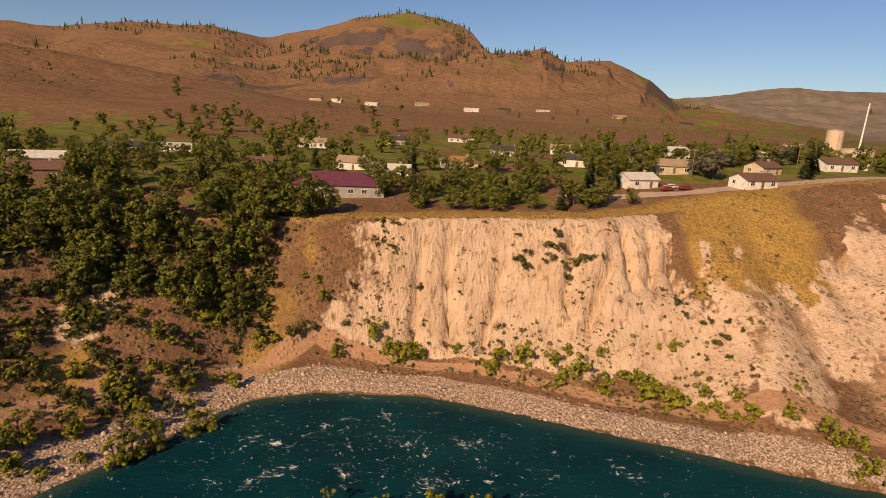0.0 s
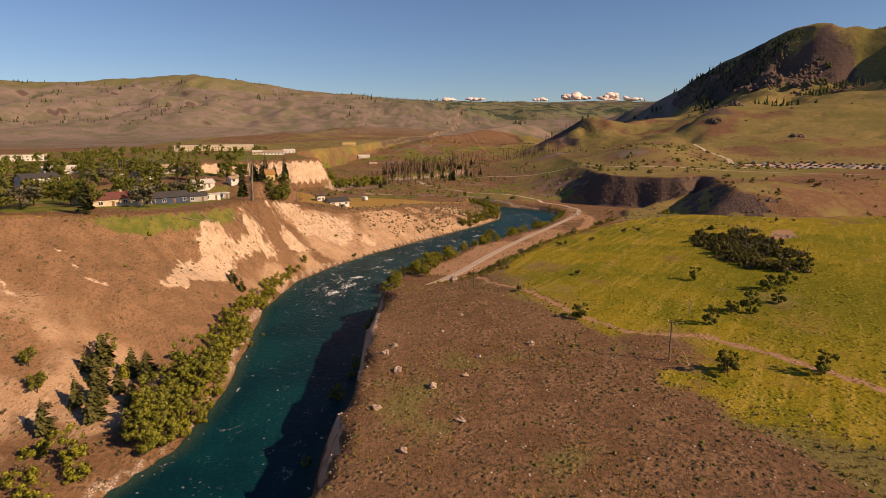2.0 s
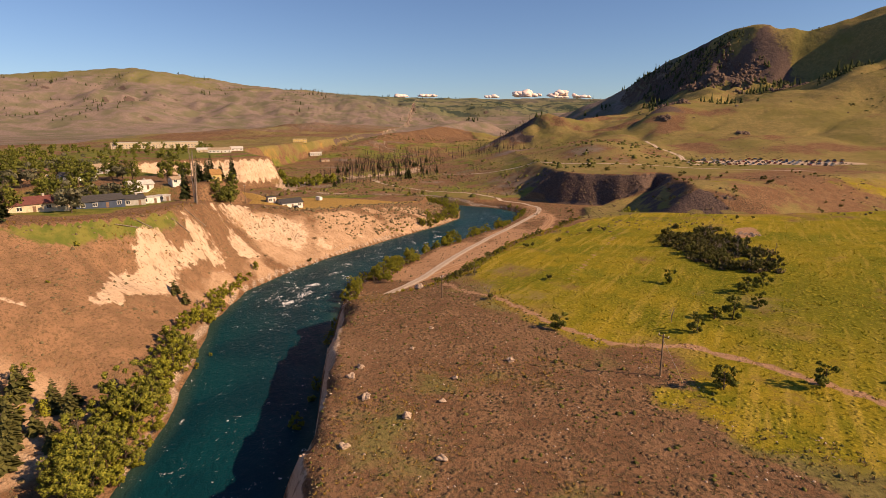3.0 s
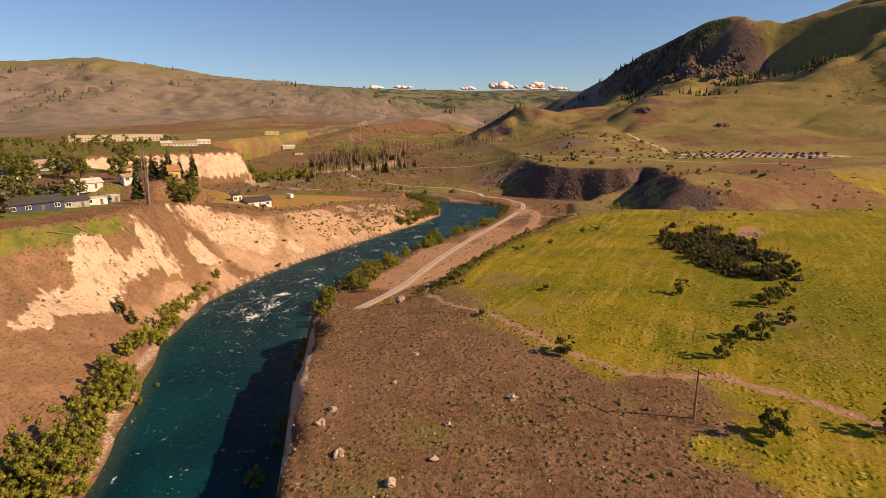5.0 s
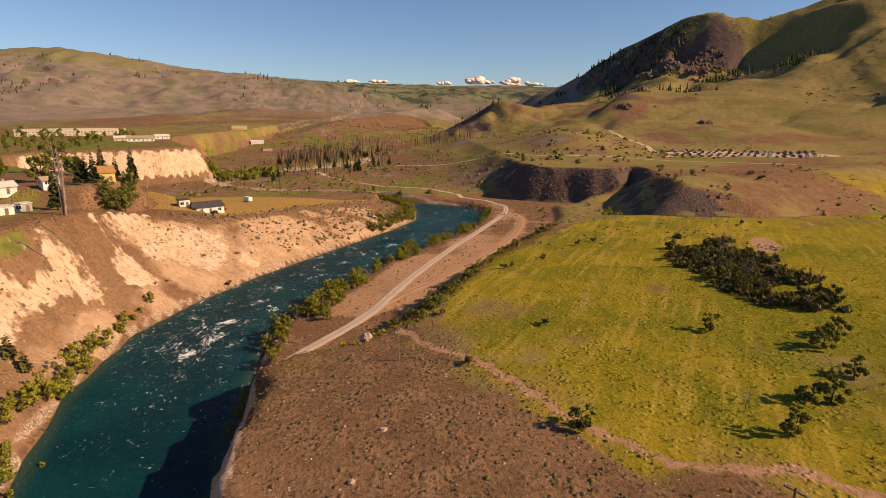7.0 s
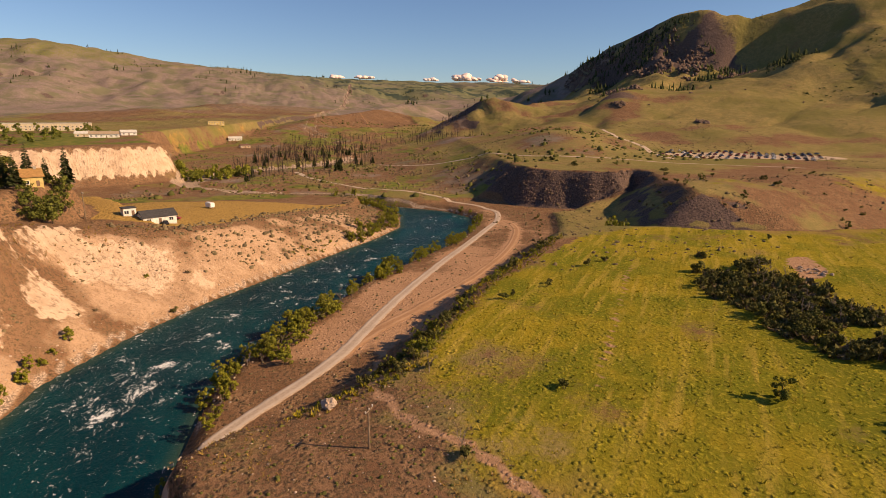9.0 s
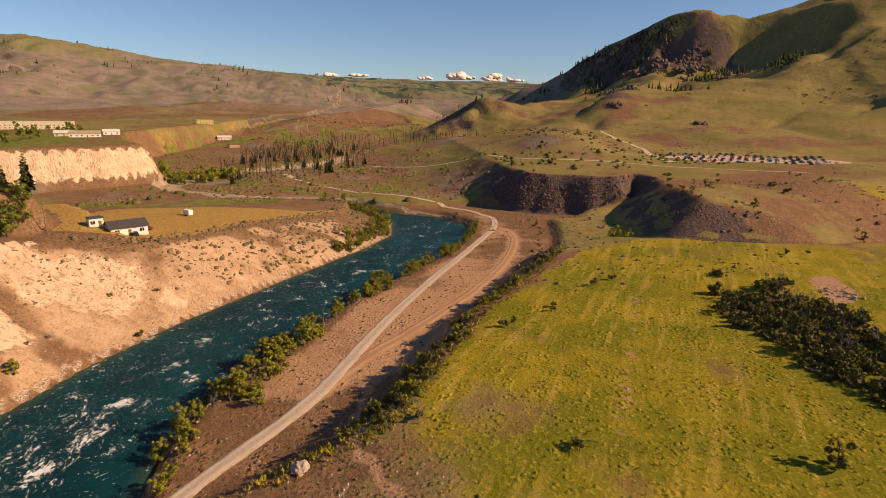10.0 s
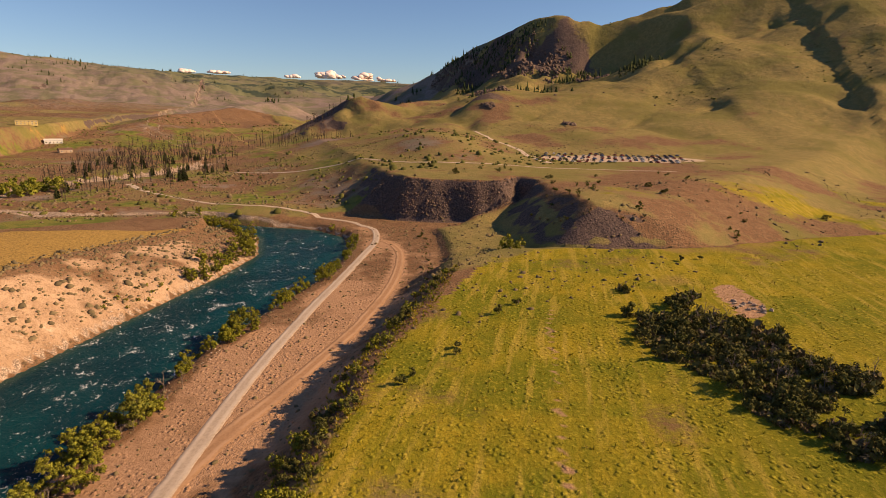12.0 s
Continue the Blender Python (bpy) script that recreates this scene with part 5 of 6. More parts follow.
in_lane = lambda px, py: (bump(px, py, 216, -8, 14, 5, -50) > 0.35) | (bump(px, py, 232, -22, 18, 4, -45) > 0.4)
scatter(hedges + greens, strew(np.random.default_rng(23), 300, 195, 260, -50, 15, in_lane)[:60], rng, (0.4, 0.85))
scatter(hedges[1:2] + sages, strew(np.random.default_rng(24), 500, 500, 700, -110, 60, lambda px, py: fbm(px, py, 40, 3, 61) > 0.25)[:30], rng, (0.6, 1.1))

open_view = lambda x, y: not (-0.36 < x / y < -0.14 and 140 < y < 163)
# cliff tufts and slope bushes
on_face = lambda px, py: (lambda g: g["north"] & (g["dc"] < -2) & (g["dn"] > 10))(ground(px, py)[1])
scatter(sages, strew(np.random.default_rng(31), 700, -45, 70, 112, 160, on_face)[:30], rng, (0.35, 0.9))
scatter(sages + greens[2:], strew(np.random.default_rng(32), 900, 62, 330, 30, 190, on_face)[:40], rng, (0.4, 0.9))
scatter(hedges[1:2], [(10, 140), (12, 139), (18, 142), (21, 139), (24, 140), (28, 140), (16, 140), (292, 48), (56, 131), (58, 127), (61, 118), (50, 132)], rng, (0.5, 0.85))

# trees and bushes of the bar, and the poplar-like willows in the shallows
scatter(alders + bares, [(132, 112), (131, 102), (152, 98), (118, 102), (137, 107), (127, 108)], rng, (0.6, 0.9))
scatter(willows, [(80, 93), (84, 90), (112, 85), (110, 101)], rng, (0.8, 1.2))
scatter(greens, [(102, 85), (95, 94), (99, 90), (104, 88), (97, 96), (106, 92), (109, 127), (92, 97), (38, 118.7), (43, 116), (49.8, 113.4), (40, 117), (46, 115), (53, 112), (4, 123), (19, 124), (-17, 125), (-14, 125), (-20, 124), (30, 120)], rng, (1.0, 1.7))
scatter(willows[3:], [(-63, 89.5), (-72.6, 84.3), (-61.5, 80), (-58, 86.5), (-52, 94), (-77.6, 79), (-60, 83), (-54, 92)], rng, (0.8, 1.05))
scatter(hedges[1:2], [(50, 141), (50, 137), (48.4, 134), (54, 130.5), (62, 127), (58, 122), (56, 126), (60, 130)], rng, (0.5, 0.9))
scatter(hedges[:2], [(9.5, 140), (11, 139), (12, 141), (17, 142), (18, 140), (20, 141), (22, 139), (24, 140), (26, 140), (19, 144), (-15.3, 135.7)], rng, (0.7, 1.05))
# ravine wood and the trees of the town
ravine = lambda px, py: bump(px, py, -86, 142, 42, 24, 10) > 0.35
scatter(broads, [p for p in strew(np.random.default_rng(41), 230, -160, -35, 100, 190, ravine)[:54] if open_view(*p)], rng, (0.65, 1.0))
lower_wood = lambda px, py: (bump(px, py, -82, 122, 34, 11, 12) > 0.4)
scatter(broads, strew(np.random.default_rng(42), 260, -130, -40, 98, 150, lower_wood)[:44], rng, (0.65, 1.0))
scatter(broads, [(-46, 141), (-50, 143), (-54, 139), (-58, 136), (-49, 137), (-61, 142), (-42, 143)], rng, (0.8, 1.0))
scatter(hedges + greens[:1], strew(np.random.default_rng(43), 400, -112, -30, 92, 126, on_face)[:70], rng, (0.7, 1.4))
HOUSE_GROUND = []
scatter(bares, strew(np.random.default_rng(25), 300, 180, 265, -140, -80, in_thicket)[:26], rng, (0.7, 1.1))


# ---- houses and other built things ----
def paint(name, color, rough=0.7, wear=0.25, scale=0.8, metal=0.0):
    m = Nodes(name, rough, metal, 0.35)
    n = m.noise(scale, 5, 0.6)
    dark = tuple(c * (1 - wear) for c in color)
    c = m.mix(m.ramp(n, 0.38, 0.66), color, dark)
    c = m.mix(m.ramp(m.noise(6.0, 3), 0.5, 0.8, 0, 0.35), c, tuple(0.75 * v for v in dark))
    return m.done(c, bump=n, strength=0.15, dist=0.02)


def shingle(name, color):
    m = Nodes(name, 0.85, spec=0.2)
    rows = m.noise(2.0, 4, 0.7, stretch=(0.5, 0.5, 4.0), at=m.obj)
    c = m.mix(m.ramp(rows, 0.35, 0.65), color, tuple(0.62 * v for v in color))
    return m.done(c, bump=rows, strength=0.4, dist=0.03)


WALLS = {n: paint(f"{n}_siding", c) for n, c in dict(white=(0.74, 0.70, 0.62), cream=(0.62, 0.50, 0.34), tan=(0.46, 0.33, 0.21), grey=(0.36, 0.34, 0.30),
                                                       blue=(0.045, 0.065, 0.110), brown=(0.20, 0.12, 0.075), yellow=(0.60, 0.44, 0.16)).items()}
ROOFS = {n: shingle(f"{n}_roofing", c) for n, c in dict(dark=(0.075, 0.070, 0.068), brown=(0.190, 0.105, 0.070), red=(0.200, 0.075, 0.060), tan=(0.42, 0.31, 0.20),
                                                           pale=(0.66, 0.62, 0.54), purple=(0.165, 0.050, 0.080), orange=(0.40, 0.22, 0.08)).items()}
TRIM = paint("white_trim", (0.78, 0.76, 0.70), 0.5, 0.1)
CONCRETE = paint("grey_concrete", (0.40, 0.36, 0.30), 0.9, 0.3)
WOOD = bark_material("weathered_timber", (0.150, 0.105, 0.070), (0.260, 0.190, 0.130))
TANK = paint("tan_tank_paint", (0.62, 0.48, 0.33), 0.55, 0.2)
RUBBER = paint("black_rubber", (0.02, 0.02, 0.02), 0.9, 0.2)
STEEL = paint("galvanised_steel", (0.45, 0.45, 0.44), 0.45, 0.2, metal=0.8)


def glass():
    m = Nodes("window_glass", 0.08, spec=0.6)
    return m.done((0.035, 0.042, 0.050))


GLASS = glass()


def window_part(thing, x, y, z, w, h, facing):
    """A framed window on a wall; facing: 0 front (-y), 1 right (+x), 2 back, 3 left."""
    frame_bm, pane_bm = bmesh.new(), bmesh.new()
    t = 0.10
    for x0, z0, x1, z1 in ((-w / 2 - t, -h / 2 - t, w / 2 + t, -h / 2), (-w / 2 - t, h / 2, w / 2 + t, h / 2 + t), (-w / 2 - t, -h / 2, -w / 2, h / 2),
                           (w / 2, -h / 2, w / 2 + t, h / 2), (-0.04, -h / 2, 0.04, h / 2)):
        box(frame_bm, x0, -0.09, z0, x1, 0.02, z1)
    box(pane_bm, -w / 2, -0.04, -h / 2, w / 2, 0.01, h / 2)
    spin = Matrix.Translation((x, y, z)) @ Matrix.Rotation(math.pi / 2 * facing, 4, "Z")
    for b in (frame_bm, pane_bm):
        b.transform(spin)
    fr = part("window", frame_bm, TRIM, thing)
    part("pane", pane_bm, GLASS, fr)


def gable(bm, w, d, z, rise, over=0.5, thick=0.22):
    """A gable roof with its ridge along x: two slabs."""
    for s in (-1, 1):
        a = [(-w / 2 - over, s * (d / 2 + over), z - rise * over / (d / 2)), (w / 2 + over, s * (d / 2 + over), z - rise * over / (d / 2)),
             (w / 2 + over, 0, z + rise), (-w / 2 - over, 0, z + rise)]
        lo = [bm.verts.new(p) for p in a]
        hi = [bm.verts.new((p[0], p[1], p[2] + thick)) for p in a]
        bm.faces.new(lo)
        bm.faces.new(hi)
        for i in range(4):
            j = (i + 1) % 4
            bm.faces.new((lo[i], lo[j], hi[j], hi[i]))
    bmesh.ops.recalc_face_normals(bm, faces=bm.faces)


def hip(bm, w, d, z, rise, over=0.6):
    e = [(-w / 2 - over, -d / 2 - over, z - 0.15), (w / 2 + over, -d / 2 - over, z - 0.15), (w / 2 + over, d / 2 + over, z - 0.15), (-w / 2 - over, d / 2 + over, z - 0.15)]
    run = min(w, d) / 2
    r = [(-w / 2 + run, 0, z + rise), (w / 2 - run, 0, z + rise)]
    v = [bm.verts.new(p) for p in e + r]
    for f in ((0, 1, 5, 4), (1, 2, 5), (2, 3, 4, 5), (3, 0, 4), (3, 2, 1, 0)):
        bm.faces.new([v[i] for i in f])
    bmesh.ops.recalc_face_normals(bm, faces=bm.faces)


def house(x, y, turn, w, d, h, wall, roof, shape="gable", label="", chimney=True, rise=None, name="house", sink=0.0):
    z = z_at(x, y) - 0.1 - sink
    thing = tagged(new(name), label or f"{wall} {'two-storey' if h > 4.5 else 'single-storey'} house with a {roof} roof on the terrace", "house", "houses of the town")
    thing.matrix_world = pose(x, y, z, 0, 0, turn)
    rise = rise or min(d * 0.22, 2.6)
    bm = bmesh.new()
    box(bm, -w / 2, -d / 2, -1.2, w / 2, d / 2, h)
    if shape == "gable":
        for s in (-1, 1):
            v = [bm.verts.new((s * w / 2, -d / 2, h)), bm.verts.new((s * w / 2, d / 2, h)), bm.verts.new((s * w / 2, 0, h + rise))]
            bm.faces.new(v)
    part("wall", bm, WALLS[wall], thing)
    bm = bmesh.new()
    if shape == "gable":
        gable(bm, w, d, h, rise)
    elif shape == "hip":
        hip(bm, w, d, h, rise)
    else:
        box(bm, -w / 2 - 0.25, -d / 2 - 0.25, h, w / 2 + 0.25, d / 2 + 0.25, h + 0.3, 0.05)
    part("roof", bm, ROOFS[roof], thing)
    floors = (1.6, 4.4) if h > 4.5 else (1.6,)
    n = max(2, int(w / 4))
    for zf in floors:
        for i in range(n):
            wx = -w / 2 + w * (i + 0.5) / n
            if not (zf < 2 and i == n // 2):
                window_part(thing, wx, -d / 2, zf, 1.5, 1.2, 0)
                window_part(thing, wx, d / 2, zf, 1.5, 1.2, 2)
        window_part(thing, w / 2, -d * 0.2, zf, 1.2, 1.2, 1)
        window_part(thing, -w / 2, d * 0.2, zf, 1.2, 1.2, 3)
    bm = bmesh.new()
    dx = -w / 2 + w * (n // 2 + 0.5) / n
    box(bm, dx - 0.5, -d / 2 - 0.06, 0.1, dx + 0.5, -d / 2 + 0.02, 2.15, 0.02)
    part("door", bm, WALLS["brown"], thing)
    if chimney:
        bm = bmesh.new()
        box(bm, w * 0.2, -0.4, h, w * 0.2 + 0.8, 0.4, h + rise + 0.9, 0.04)
        part("chimney", bm, CONCRETE, thing)
    HOUSE_GROUND.append((x, y, 0.5 * max(w, d) + 3))
    return thing


def balcony(thing, w, d, z):
    bm = bmesh.new()
    box(bm, -w / 2, -d / 2 - 2.6, z - 0.2, w / 2, -d / 2, z)
    part("deck", bm, WOOD, thing)
    for i in range(5):
        bm = bmesh.new()
        px = -w / 2 + 0.15 + (w - 0.3) * i / 4
        box(bm, px - 0.1, -d / 2 - 2.5, -1.0, px + 0.1, -d / 2 - 2.3, z + 0.95)
        part("post", bm, TRIM, thing)
    bm = bmesh.new()
    box(bm, -w / 2, -d / 2 - 2.6, z + 0.9, w / 2, -d / 2 - 2.5, z + 1.0)
    box(bm, -w / 2, -d / 2 - 2.58, z + 0.45, w / 2, -d / 2 - 2.52, z + 0.52)
    part("rail", bm, TRIM, thing)


# the crest of the bluff
house(50, 190, 22, 11, 8, 2.9, "white", "pale")
house(86, 187, 20, 12, 8, 2.8, "white", "brown")
house(67, 213, 10, 14, 9, 3.0, "cream", "tan")
house(37, 237, -8, 15, 8, 3.2, "white", "dark")
house(134, 229, 15, 14, 9, 3.0, "white", "brown")
house(101, 214, 30, 10, 8, 2.8, "cream", "brown")
house(174, 208, -12, 15, 6.5, 3.4, "white", "pale", "flat", "long white garage with a flat roof on the bluff's crest", False, name="garage")
deck = house(160, 161, -32, 12, 8, 3.9, "grey", "dark", label="two-storey grey house with a white balcony at the bluff's edge")
balcony(deck, 12, 8, 2.1)
deck = house(308, 262, -34, 22, 11, 5.4, "grey", "dark", label="wide grey house with a dark roof and a balcony")
balcony(deck, 20, 11, 2.7)
house(280, 199, -40, 12, 9, 3.0, "tan", "brown")
deck = house(320, 213, -38, 17, 10, 5.4, "white", "dark", label="white two-storey house with a veranda facing the river")
balcony(deck, 15, 10, 2.7)
house(238, 137, -42, 22, 9, 3.0, "cream", "red", label="long cream house with a dark red roof near the bluff's edge")
house(259, 124, -48, 17, 8, 3.0, "blue", "dark", label="dark blue house with a black roof near the bluff's edge", chimney=False)
house(270, 116, -48, 9, 6, 2.8, "grey", "dark")
house(279, 112.5, -50, 8, 5, 2.6, "white", "pale", "flat", "white trailer home with a flat roof", False)
house(288, 109.5, -50, 5, 4, 2.6, "grey", "pale", "flat", "small grey shed with a pale flat roof", False, name="shed")
house(337, 99, -60, 6.5, 5.5, 3.8, "yellow", "orange", label="yellow gabled house among tall trees", rise=2.2)
house(314, 128, -50, 11, 7, 2.8, "white", "pale")
house(318, 112, -50, 6, 5, 2.6, "white", "tan", name="shed", label="small white shed with a tan roof behind trees")
# behind the crest
house(-46, 169, 12, 28, 15, 3.4, "grey", "purple", "hip", "long low hall with a purple hipped metal roof", False, 3.2, "hall")
house(-34, 196, 5, 13, 9, 3.0, "white", "pale")
house(-86, 201, 15, 12, 8, 3.0, "cream", "brown")
house(-154, 180, 25, 16, 9, 3.2, "white", "pale", chimney=False)
house(-134, 156, 25, 14, 9, 3.6, "brown", "brown")
house(-160, 236, 10, 13, 8, 3.0, "grey", "dark")
house(-140, 249, 10, 26, 9, 3.4, "white", "pale", "flat", "long white building with a flat roof", False)
house(-52, 218, -5, 14, 9, 3.0, "white", "tan")
house(-12, 231, 8, 15, 9, 3.0, "cream", "orange", "hip")
house(10, 300, 5, 17, 9, 3.2, "white", "dark")
house(46, 330, -8, 20, 10, 3.4, "white", "tan")
house(96, 300, 20, 14, 9, 4.8, "white", "pale")
house(150, 320, 12, 16, 9, 3.2, "cream", "tan")
house(60, 262, 15, 13, 8, 3.0, "tan", "brown")
house(120, 262, 20, 15, 9, 3.0, "tan", "pale")
house(200, 330, -10, 18, 10, 3.4, "white", "pale")
house(230, 240, -30, 13, 9, 3.0, "white", "dark")
house(190, 262, -20, 12, 8, 3.0, "cream", "brown")
house(372, 205, -40, 18, 10, 3.2, "tan", "brown")
house(352, 172, -45, 16, 9, 3.0, "white", "dark")
house(398, 182, -40, 18, 11, 3.6, "grey", "tan")
house(420, 260, -45, 20, 10, 3.4, "white", "pale")
house(-96, 300, 10, 15, 9, 3.0, "white", "tan")
house(-60, 350, 5, 16, 9, 3.2, "cream", "dark")
house(-20, 400, 5, 18, 9, 3.2, "white", "brown")
# the farm below the terrace
house(346, 62, -62, 12, 8.5, 3.0, "white", "dark", label="white farm shed with a dark metal roof beside the field", chimney=False, name="barn")
house(347, 72, -62, 4.5, 4, 3.0, "white", "dark", "flat", "small white shed beside the barn", False, name="shed")
# far along the terrace and up the slopes
house(855, 290, -76, 112, 26, 8.0, "cream", "pale", "flat", "very long pale packing warehouse far off on the terrace", False, name="warehouse")
house(620, 420, -60, 60, 22, 6.5, "white", "tan", "flat", "long white warehouse behind the trees", False, name="warehouse")
house(700, 176, -78, 24, 10, 3.4, "white", "tan")
house(712, 196, -78, 15, 9, 3.2, "cream", "pale")
house(742, 166, -70, 14, 9, 3.2, "white", "pale")
house(1067, 120, -80, 24, 11, 6.0, "yellow", "tan", "flat", "boxy ochre building on a far slope", False)
house(1050, 92, -80, 20, 9, 4.0, "white", "pale")
house(960, 72, -70, 14, 8, 3.6, "tan", "brown")
for i, (hx, hy) in enumerate(((-255, 930), (-300, 960), (-120, 985), (20, 930), (-190, 900), (90, 1000), (190, 860), (300, 900), (-30, 900), (420, 820))):
    house(hx, hy, 10 * (i % 4) - 10, 18 + 3 * (i % 3), 10, 3.6, ("white", "cream", "tan", "brown")[i % 4], ("pale", "brown", "tan", "dark")[i % 4], chimney=False)


def tank(x, y, r, h, dome_rise, label):
    thing = tagged(new("storage_tank"), label, "tank", "storage tanks")
    thing.matrix_world = pose(x, y, z_at(x, y) - 0.3)
    bm = bmesh.new()
    bmesh.ops.create_cone(bm, cap_ends=True, segments=40, radius1=r, radius2=r, depth=h, matrix=Matrix.Translation((0, 0, h / 2)))
    part("shell", bm, TANK, thing)
    bm = bmesh.new()
    bmesh.ops.create_cone(bm, cap_ends=True, segments=40, radius1=r + 0.15, radius2=0.3, depth=dome_rise, matrix=Matrix.Translation((0, 0, h + dome_rise / 2)))
    part("lid", bm, TANK, thing)
    bm = bmesh.new()
    for s in (-0.25, 0.25):
        box(bm, s - 0.04, -r - 0.3, 0, s + 0.04, -r - 0.2, h + 0.8)
    for i in range(int(h / 0.6)):
        box(bm, -0.25, -r - 0.28, 0.4 + 0.6 * i, 0.25, -r - 0.23, 0.46 + 0.6 * i)
    part("ladder", bm, STEEL, thing)


tank(285, 460, 11.5, 11, 1.2, "broad tan round storage tank above the town")
tank(272, 470, 6.0, 24, 1.0, "tall tan round tank above the town")
tank(352, 455, 4.0, 24, 0.5, "slim grey concrete silo above the town")
house(372, 462, -20, 20, 12, 15, "tan", "tan", "flat", "tall tan brick building beside the silo", False, name="mill")
mast = tagged(new("mast"), "thin white mast standing beside the tanks", "mast")
mast.matrix_world = pose(281, 452, z_at(281, 452) - 0.5)
bm = bmesh.new()
rod(bm, (0, 0, 0), (0.6, 0, 46), 0.7, 0.45, 10)
part("pole", bm, TRIM, mast)
bm = bmesh.new()
box(bm, -1.2, -1.2, 0, 1.2, 1.2, 0.6, 0.05)
part("base", bm, CONCRETE, mast)


def utility_pole(x, y, turn, tall=9.0, guy=False, arm=True):
    thing = tagged(new("utility_pole"), "weathered wooden utility pole with a crossarm in dry grass", "utility pole", "utility poles")
    thing.matrix_world = pose(x, y, z_at(x, y) - 0.3, 0, 0, turn)
    bm = bmesh.new()
    rod(bm, (0, 0, -0.5), (0, 0, tall + 0.3), 0.20, 0.13, 8)
    part("pole", bm, WOOD, thing)
    if arm:
        bm = bmesh.new()
        box(bm, -1.25, -0.2, tall - 0.35, 1.25, -0.06, tall - 0.15, 0.02)
        part("crossarm", bm, WOOD, thing)
        for s in (-1.1, 0.0, 1.1):
            bm = bmesh.new()
            rod(bm, (s, -0.13, tall - 0.15), (s, -0.13, tall + 0.12), 0.06, 0.09, 8)
            part("insulator", bm, TRIM, thing)
    if guy:
        bm = bmesh.new()
        rod(bm, (0, 0, tall - 0.8), (-4.6, -1.0, 0.1), 0.025, 0.025, 5)
        part("guy_wire", bm, STEEL, thing)
        bm = bmesh.new()
        rod(bm, (-2.9, -0.63, 3.2), (-4.6, -1.0, 0.1), 0.06, 0.06, 6)
        part("guard", bm, WALLS["yellow"], thing)


utility_pole(121, -32, 20, 8.6, True)
utility_pole(186, 1, -35, 7.0)
for px, py in ((72, 203), (118, 224), (300, 148), (12, 215), (-70, 230), (338, 84), (210, 215)):
    utility_pole(px, py, 30, 10.0)


def car_model(body_paint, seed):
    r = random.Random(seed)
    thing = tagged(new("car"), f"{body_paint} car parked in a row on the gravel lot", "car", "cars on the lot")
    long, wide = r.uniform(4.3, 5.2), 1.8
    bm = bmesh.new()
    box(bm, -long / 2, -wide / 2, 0.35, long / 2, wide / 2, 0.95, 0.12)
    box(bm, -long * 0.24, -wide / 2 + 0.12, 0.9, long * 0.28, wide / 2 - 0.12, 1.5, 0.14)
    part("body", bm, CARS[body_paint], thing)
    bm = bmesh.new()
    box(bm, -long * 0.25, -wide / 2 + 0.10, 1.05, long * 0.29, wide / 2 - 0.10, 1.36, 0.04)
    part("window_band", bm, GLASS, thing)
    for sx in (-1, 1):
        for sy in (-1, 1):
            bm = bmesh.new()
            rod(bm, (sx * long * 0.31, sy * (wide / 2 - 0.2), 0.33), (sx * long * 0.31, sy * (wide / 2 + 0.02), 0.33), 0.33, 0.33, 12)
            part("wheel", bm, RUBBER, thing)
    return thing


CARS = {n: paint(f"{n}_car_paint", c, 0.35, 0.15) for n, c in dict(white=(0.72, 0.70, 0.66), red=(0.30, 0.03, 0.03), blue=(0.05, 0.10, 0.22), black=(0.03, 0.03, 0.035), silver=(0.42, 0.42, 0.42)).items()}
cars = [car_model(n, i) for i, n in enumerate(CARS)]
models += cars
rc = random.Random(5)
for row in range(6):
    for i in range(22):
        if rc.random() < 0.78:
            t, s = i / 21, row / 5
            cx, cy = 516 - 58 * t + 50 * s + rc.uniform(-0.9, 0.9), -290 - 108 * t - 50 * s + rc.uniform(-0.7, 0.7)
            copy_thing(cars[rc.randrange(5)], pose(cx, cy, z_at(cx, cy), 0, 0, -20 + rc.uniform(-14, 14)))
for cx, cy, turn in ((60, 186, 30), (64, 184, 20), (58, 183, 25), (150, 216, 40), (341, 58, 20), (354, 57, 80), (92, 193, 15), (262, 134, 10)):
    copy_thing(cars[rc.randrange(5)], pose(cx, cy, z_at(cx, cy), 0, 0, turn))

camper = tagged(new("camper_trailer"), "white camper trailer standing alone in the mown field", "camper")
camper.matrix_world = pose(396, 49, z_at(396, 49), 0, 0, 35)
bm = bmesh.new()
box(bm, -2.6, -1.15, 0.6, 2.6, 1.15, 2.9, 0.25)
part("body", bm, TRIM, camper)
bm = bmesh.new()
box(bm, -1.6, -1.18, 1.6, 1.2, -1.12, 2.2, 0.02)
part("window", bm, GLASS, camper)
for sy in (-1.0, 1.0):
    bm = bmesh.new()
    rod(bm, (0, sy - 0.1, 0.38), (0, sy + 0.1, 0.38), 0.38, 0.38, 12)
    part("wheel", bm, RUBBER, camper)
bm = bmesh.new()
rod(bm, (2.6, 0, 0.6), (3.7, 0, 0.5), 0.06, 0.06, 6)
rod(bm, (3.6, 0, 0.0), (3.6, 0, 0.6), 0.05, 0.05, 6)
part("tow_bar", bm, STEEL, camper)


